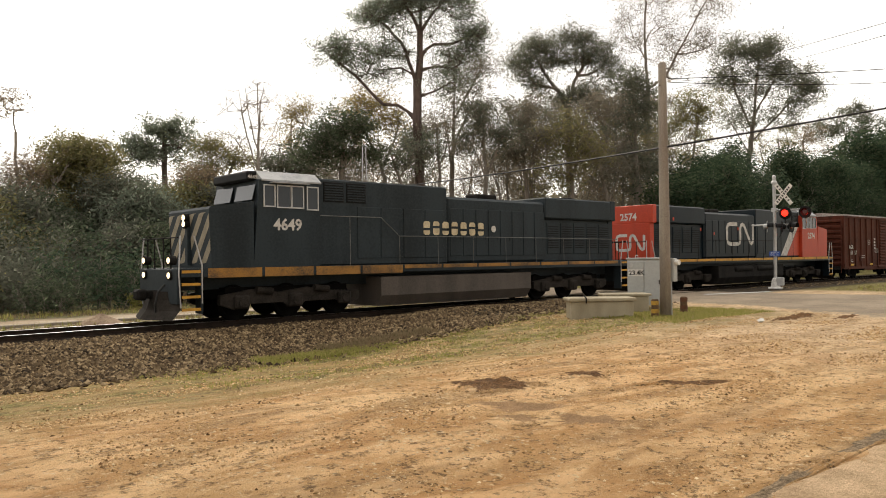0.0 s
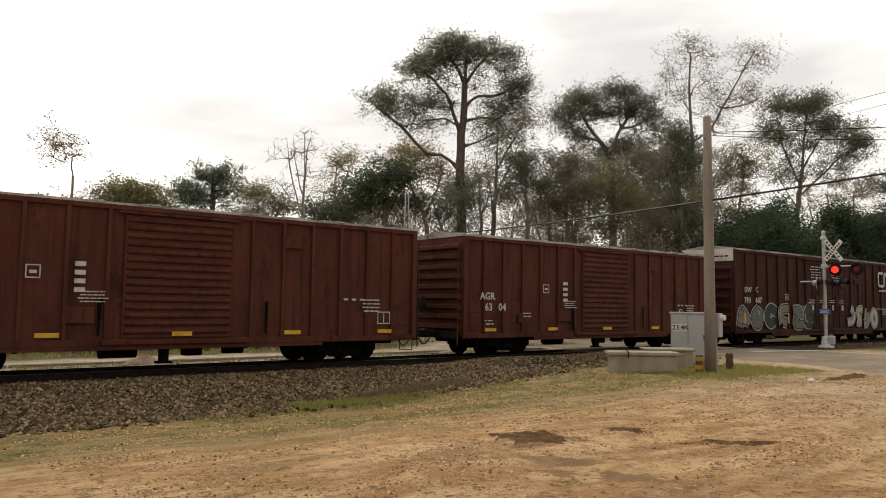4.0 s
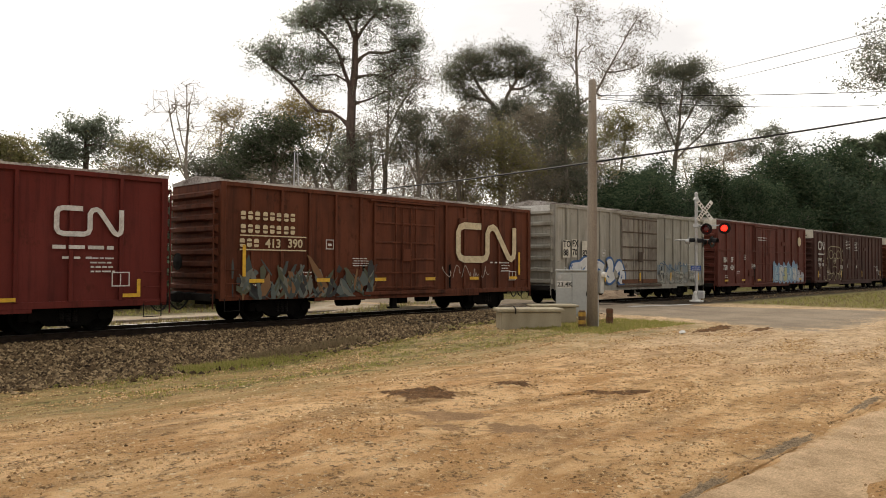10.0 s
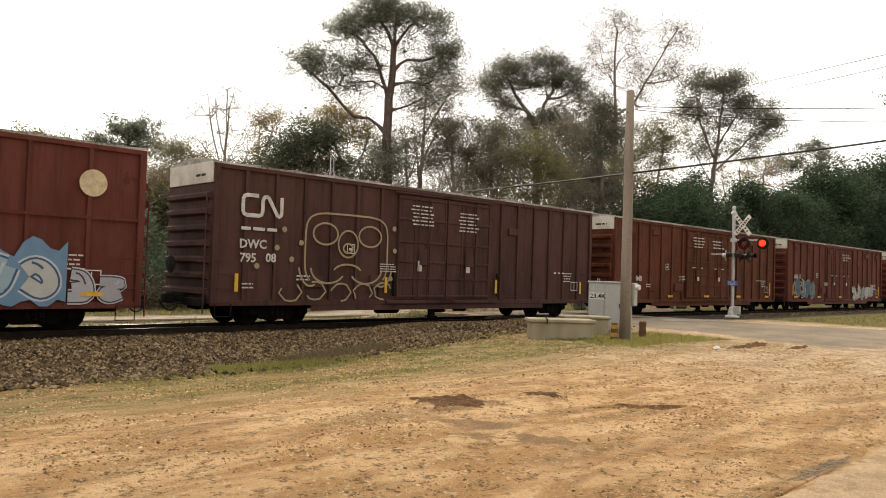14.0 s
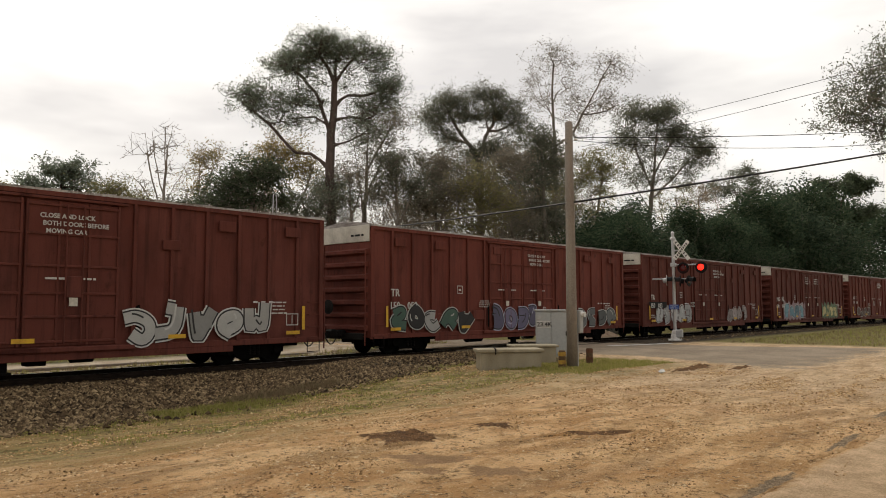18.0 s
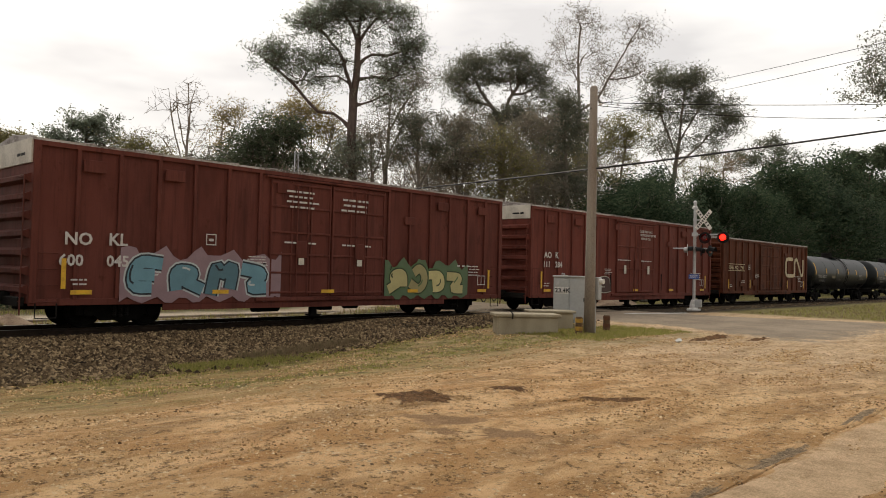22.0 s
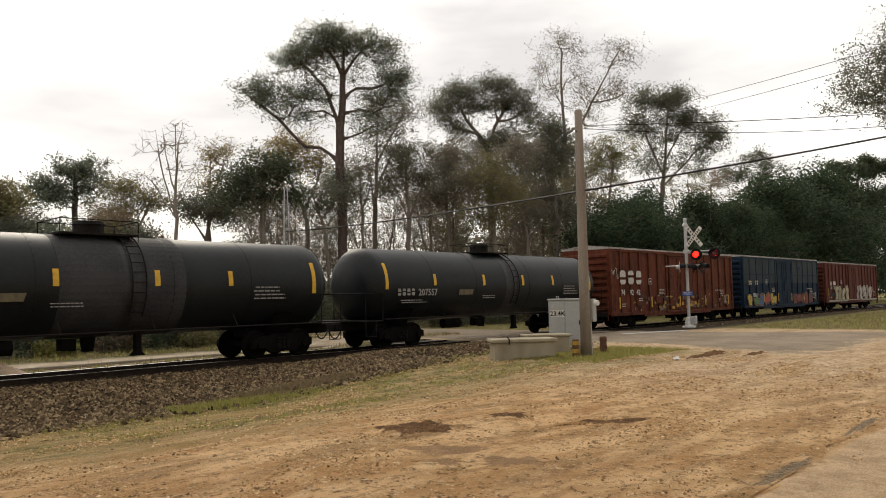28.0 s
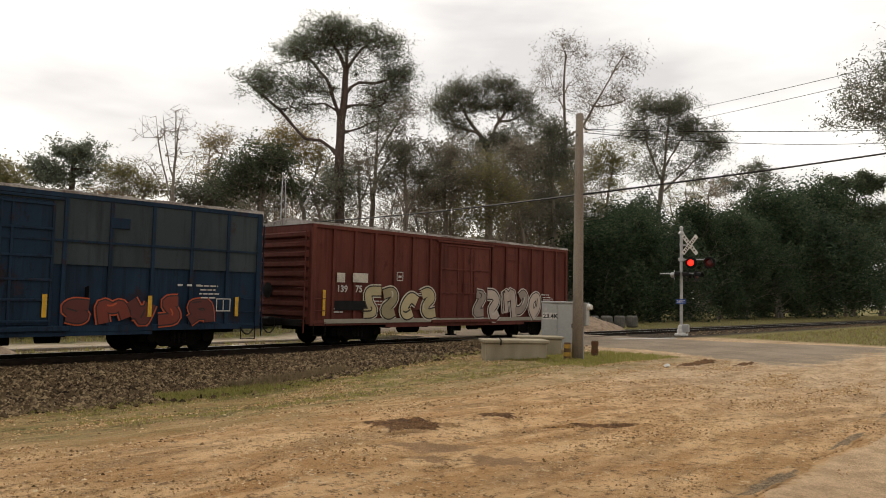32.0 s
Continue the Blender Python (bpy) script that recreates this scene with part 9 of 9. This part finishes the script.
    C("woodland_tree", "olive tree in the dim wood beyond the lane", 10.6, 44.8, [[(0.1, 1.1), (0.1, 2.4), (-0.0, 3.6)], [(0.1, 2.4), (-0.7, 2.4)], [(0.1, 2.7), (0.9, 2.7)]],
      [(-0.1, 2.3, 1.0, 0.8, 80), (0.9, 1.4, 1.0, 0.8, 70), (-0.7, 1.1, 1.0, 0.8, 70), (0.1, -0.1, 1.6, 1.0, 90)], 117, ("olive", 9, 0.34, 0.11, 1.0))
    C("woodland_tree", "dark green tree in the dim wood beyond the lane", 12.8, 45.2, [[(-0.1, 1.0), (0.0, 2.5), (-0.1, 4.0)], [(0.0, 2.5), (-0.8, 2.7)], [(0.1, 2.8), (0.8, 3.0)]],
      [(-0.2, 2.7, 1.1, 0.8, 80), (0.8, 1.7, 1.0, 0.8, 70), (-0.9, 1.4, 1.0, 0.8, 70), (-0.1, 0.2, 1.6, 1.0, 90)], 118, ("oak", 9, 0.34, 0.11, 1.0))
    C("woodland_tree", "dull green tree in the dim wood beyond the lane", 15.4, 44.4, [[(0.0, 1.0), (0.1, 2.6), (-0.1, 4.3)], [(0.1, 2.6), (-0.8, 3.0)], [(0.1, 3.0), (0.9, 3.3)]],
      [(-0.1, 3.0, 1.1, 0.8, 80), (0.9, 2.0, 1.0, 0.8, 70), (-0.9, 1.7, 1.0, 0.8, 70), (0.0, 0.4, 1.6, 1.0, 90)], 119, ("grey_green", 9, 0.34, 0.11, 1.0))
    C("woodland_tree", "dark green tree in the dim wood beyond the lane", 17.6, 43.6, [[(-0.0, 0.9), (0.1, 2.8), (-0.1, 4.6)], [(0.1, 2.8), (-0.9, 3.3)], [(0.1, 3.1), (0.9, 3.6)]],
      [(-0.2, 3.3, 1.1, 0.8, 80), (0.9, 2.3, 1.0, 0.8, 70), (-0.9, 2.0, 1.0, 0.8, 70), (-0.0, 0.7, 1.6, 1.0, 90)], 120, ("oak", 9, 0.34, 0.11, 1.0))
    C("woodland_tree", "dark green tree in the dim wood beyond the lane", 9.1, 45.1, [[(0.0, 1.2), (0.1, 2.7), (-0.1, 4.2)], [(0.1, 2.7), (-0.7, 3.0)], [(0.1, 3.0), (0.8, 3.3)]],
      [(-0.1, 2.9, 1.0, 0.8, 80), (0.8, 2.0, 1.0, 0.8, 70), (-0.7, 1.8, 1.0, 0.8, 70), (0.0, 0.6, 1.6, 1.0, 90)], 121, ("oak", 9, 0.34, 0.11, 1.0))
    C("woodland_tree", "olive tree in the dim wood beyond the lane", 8.0, 47.3, [[(-0.1, 1.1), (0.0, 3.8), (-0.1, 6.4)], [(0.0, 3.8), (-0.8, 5.2)], [(0.0, 4.1), (0.8, 5.5)]],
      [(-0.2, 5.1, 1.1, 0.8, 80), (0.8, 4.2, 1.0, 0.8, 70), (-0.8, 3.9, 1.0, 0.9, 70), (-0.0, 2.7, 1.7, 1.0, 90)], 122, ("olive", 9, 0.34, 0.11, 1.0))
    C("woodland_tree", "dull green tree in the dim wood beyond the lane", 6.5, 49.6, [[(-0.0, 1.2), (0.1, 4.0), (-0.1, 6.8)], [(0.1, 4.0), (-0.7, 5.5)], [(0.1, 4.3), (0.8, 5.9)]],
      [(-0.2, 5.5, 1.1, 0.8, 80), (0.8, 4.6, 1.1, 0.8, 70), (-0.8, 4.3, 1.1, 0.9, 70), (-0.0, 3.1, 1.7, 1.1, 90)], 123, ("grey_green", 9, 0.34, 0.11, 1.0))
    o, s, r = T("dead_snag", "leafless broken snag above the wood", 10.9, 50.0, 9.9, 0.8, "bare", 81, 0.6)
    # two ranks of lesser trees that fill the wood
    protos = []
    for i, (h, rad, k, m) in enumerate(((12.0, 3.6, "twiggy", "grey_leaf"), (14.0, 4.2, "twiggy", "tan"), (14.0, 4.0, "airy", "olive"), (17.0, 4.6, "twiggy", "grey_leaf"), (12.0, 3.8, "airy", "grey_green"))):
        o, s, r = T("thicket_tree", "crowded half-bare tree of the wood", 37.0 + i * 5.2, 56.5, h, rad, k, 400 + i, 0.15)
        leaves(o, s, r, m, 6, 0.24, 0.1, 0.8)
        tagged(o, group="trees filling the wood")
        protos.append(o)
    rng = random.Random(31)
    for i in range(22):
        x = 36 + i * 4.6 + rng.uniform(-1, 1)
        y = rng.choice((47.5, 53.0, 58.5)) + rng.uniform(-1.5, 1.5)
        o = protos[rng.choice((0, 1, 2, 3, 4) if x > 44 else (0, 2, 4))]
        copy_thing(o, pose(x, y, -0.45 + (0.6 if x > 80 else 0), 0, 0, rng.uniform(0, 360)))
    for i in range(14):
        x = -4 + i * 2.5 + rng.uniform(-1, 1)
        copy_thing(protos[rng.choice((0, 4))], pose(x, rng.uniform(56, 66), -5.2, 0, 0, rng.uniform(0, 360)))
    # underwood
    rng = random.Random(77)
    k = 0
    for x in range(0, 70, 4):
        for row in (0, 1):
            y = 37.5 + row * 4.5 + rng.uniform(-1.2, 1.2) + (0 if x < 26 else 2.5)
            w, h = rng.uniform(3.6, 5.2), rng.uniform(2.0, 3.4) + row * 1.2
            shrub("shrub", "tangled undergrowth at the edge of the wood", x + rng.uniform(-1, 1), y, w, h, rng.choice(("grey_green", "oak", "evergreen", "oak") if x < 26 else ("grey_green", "olive", "grey_leaf", "oak")), 200 + k, 3400, 0.12)
            k += 1
    for x, y, w, h, m in ((9.0, 34.8, 2.6, 1.6, "oak"), (5.5, 35.5, 3.2, 2.2, "olive"), (13.0, 34.6, 1.4, 0.8, "grass"), (16.0, 35.4, 2.4, 1.5, "tan"), (20.0, 34.8, 2.0, 0.9, "olive"), (25.0, 35.0, 2.2, 0.9, "oak")):
        shrub("roadside_bush", "low bush beside the far lane", x, y, w, h, m, 300 + int(x), 1600, 0.1)
    # far woods that close the horizon
    v, f = [], []
    rng = random.Random(9)
    for _ in range(36000):
        x = rng.uniform(-60, 260)
        y = 66 + 0.08 * abs(x - 40) + rng.uniform(0, 14)
        h = 6.6 + 2.5 * noise.noise((x * 0.06, 0, 0)) + 3.0 * noise.noise((x * 0.25, 3, 0)) + max(0, min(x, 130) - 45) * 0.1 - (4.6 if 28 < x < 80 else 0)
        z = h * rng.random() ** 0.75
        a, q = rng.uniform(0, 6.3), rng.uniform(0.2, 0.5)
        k = len(v)
        c, s = math.cos(a) * q, math.sin(a) * q
        zz = rng.uniform(-0.3, 0.3)
        v.extend([(x - c, y - s, z - zz), (x + s * 0.5, y, z + q * 0.5), (x + c, y + s, z + zz), (x - s * 0.5, y, z - q * 0.5)])
        f.append((k, k + 1, k + 2, k + 3))
    tagged(new("far_woods", raw_mesh("far_woods", v, f, M["olive_dim"])), "dim mixed woods behind the trees", "woods", kind="stuff")


M["evergreen"] = leafy("dark_evergreen_leaves", [(0.033, 0.056, 0.035), (0.065, 0.100, 0.058), (0.124, 0.152, 0.090)], 0.1, 0.5)
M["pale_bark"] = material("pale_bark", (0.36, 0.31, 0.26), (0.2, 0.17, 0.14), 4, 30, 0.95, streak=5.0)
M["gold"] = leafy("yellowing_leaves", [(0.200, 0.163, 0.062), (0.325, 0.250, 0.088), (0.425, 0.312, 0.125), (0.250, 0.237, 0.100)])
M["olive_dim"] = leafy("mixed_wood_leaves", [(0.11, 0.115, 0.085), (0.17, 0.16, 0.12), (0.22, 0.19, 0.14), (0.13, 0.145, 0.095)])
# these leaves too have the haze mixed into their colour
M["grey_green"] = leafy("grey_green_leaves", [(0.125, 0.135, 0.105), (0.185, 0.195, 0.145), (0.245, 0.25, 0.19)])
build_woods()


def right_oak():
    """A broad oak whose lower boughs hang into view beside the road."""
    crown_tree("roadside_oak", "broad roadside oak with overhanging leafy boughs", 50.0, 2.5, [[(0.3, -0.2), (0.0, 5.0), (-0.6, 11.0), (-0.4, 17.0)], [(-0.2, 6.0), (-3.5, 11.5), (-7.2, 14.2)], [(-0.5, 9.0), (-3.5, 14.0), (-5.6, 16.4)], [(-0.2, 5.5), (-4.0, 9.8), (-6.6, 11.8)]],
               [(-7.3, 14.5, 2.3, 1.7, 90), (-5.4, 16.2, 2.0, 2.2, 80), (-8.5, 13.1, 1.4, 0.7, 34), (-6.5, 12.0, 1.5, 0.8, 30), (-4.2, 13.8, 3.0, 3.2, 110), (0.5, 16.0, 5.0, 4.5, 160)], 91, ("grey_green", 8, 0.26, 0.085, 1.0), "bark", 0.05, 0.011)


right_oak()


# ---- what moves ----
def travelled(t):
    return 13.951 * t - 0.00082 * t * t


def car_pose(at, t):
    x = at - travelled(t)
    return pose(x, track_y(x), 0.0, 0, 0, track_turn(x))


def flash_rows(x, z, which):
    """Each lamp turns its lit or its dark lens to the road on an added pivot, in place of switching on and off; the two
    take turns.
    """
    rows, k, t = [], 0, 5.0 - 4 * 1.321
    side = lambda lit: 0.0 if lit else 180.0
    lit = which == 0
    rows.append((0.0, pose(x, -0.3, z, 0, 0, side(lit))))
    t += 0.66
    while t < 32.0:
        a, b = side(lit), side(not lit)
        if not lit:
            b = 360.0
        f0 = round(t * 30)
        for j in range(4):
            rows.append(((f0 + j - 3) / 30, pose(x, -0.3, z, 0, 0, a + (b - a) * j / 3)))
        lit = not lit
        t += 0.6605
    rows.append((32.0, pose(x, -0.3, z, 0, 0, side(lit))))
    return rows


def motions():
    for turn, x, z, which in LAMPS:
        walk(turn, flash_rows(x, z, which))
    times = [2.0 * k for k in range(17)]
    for car in CARS:
        at = car["at"]
        del car["at"]
        walk(car, [(t, car_pose(at, t)) for t in times])


motions()
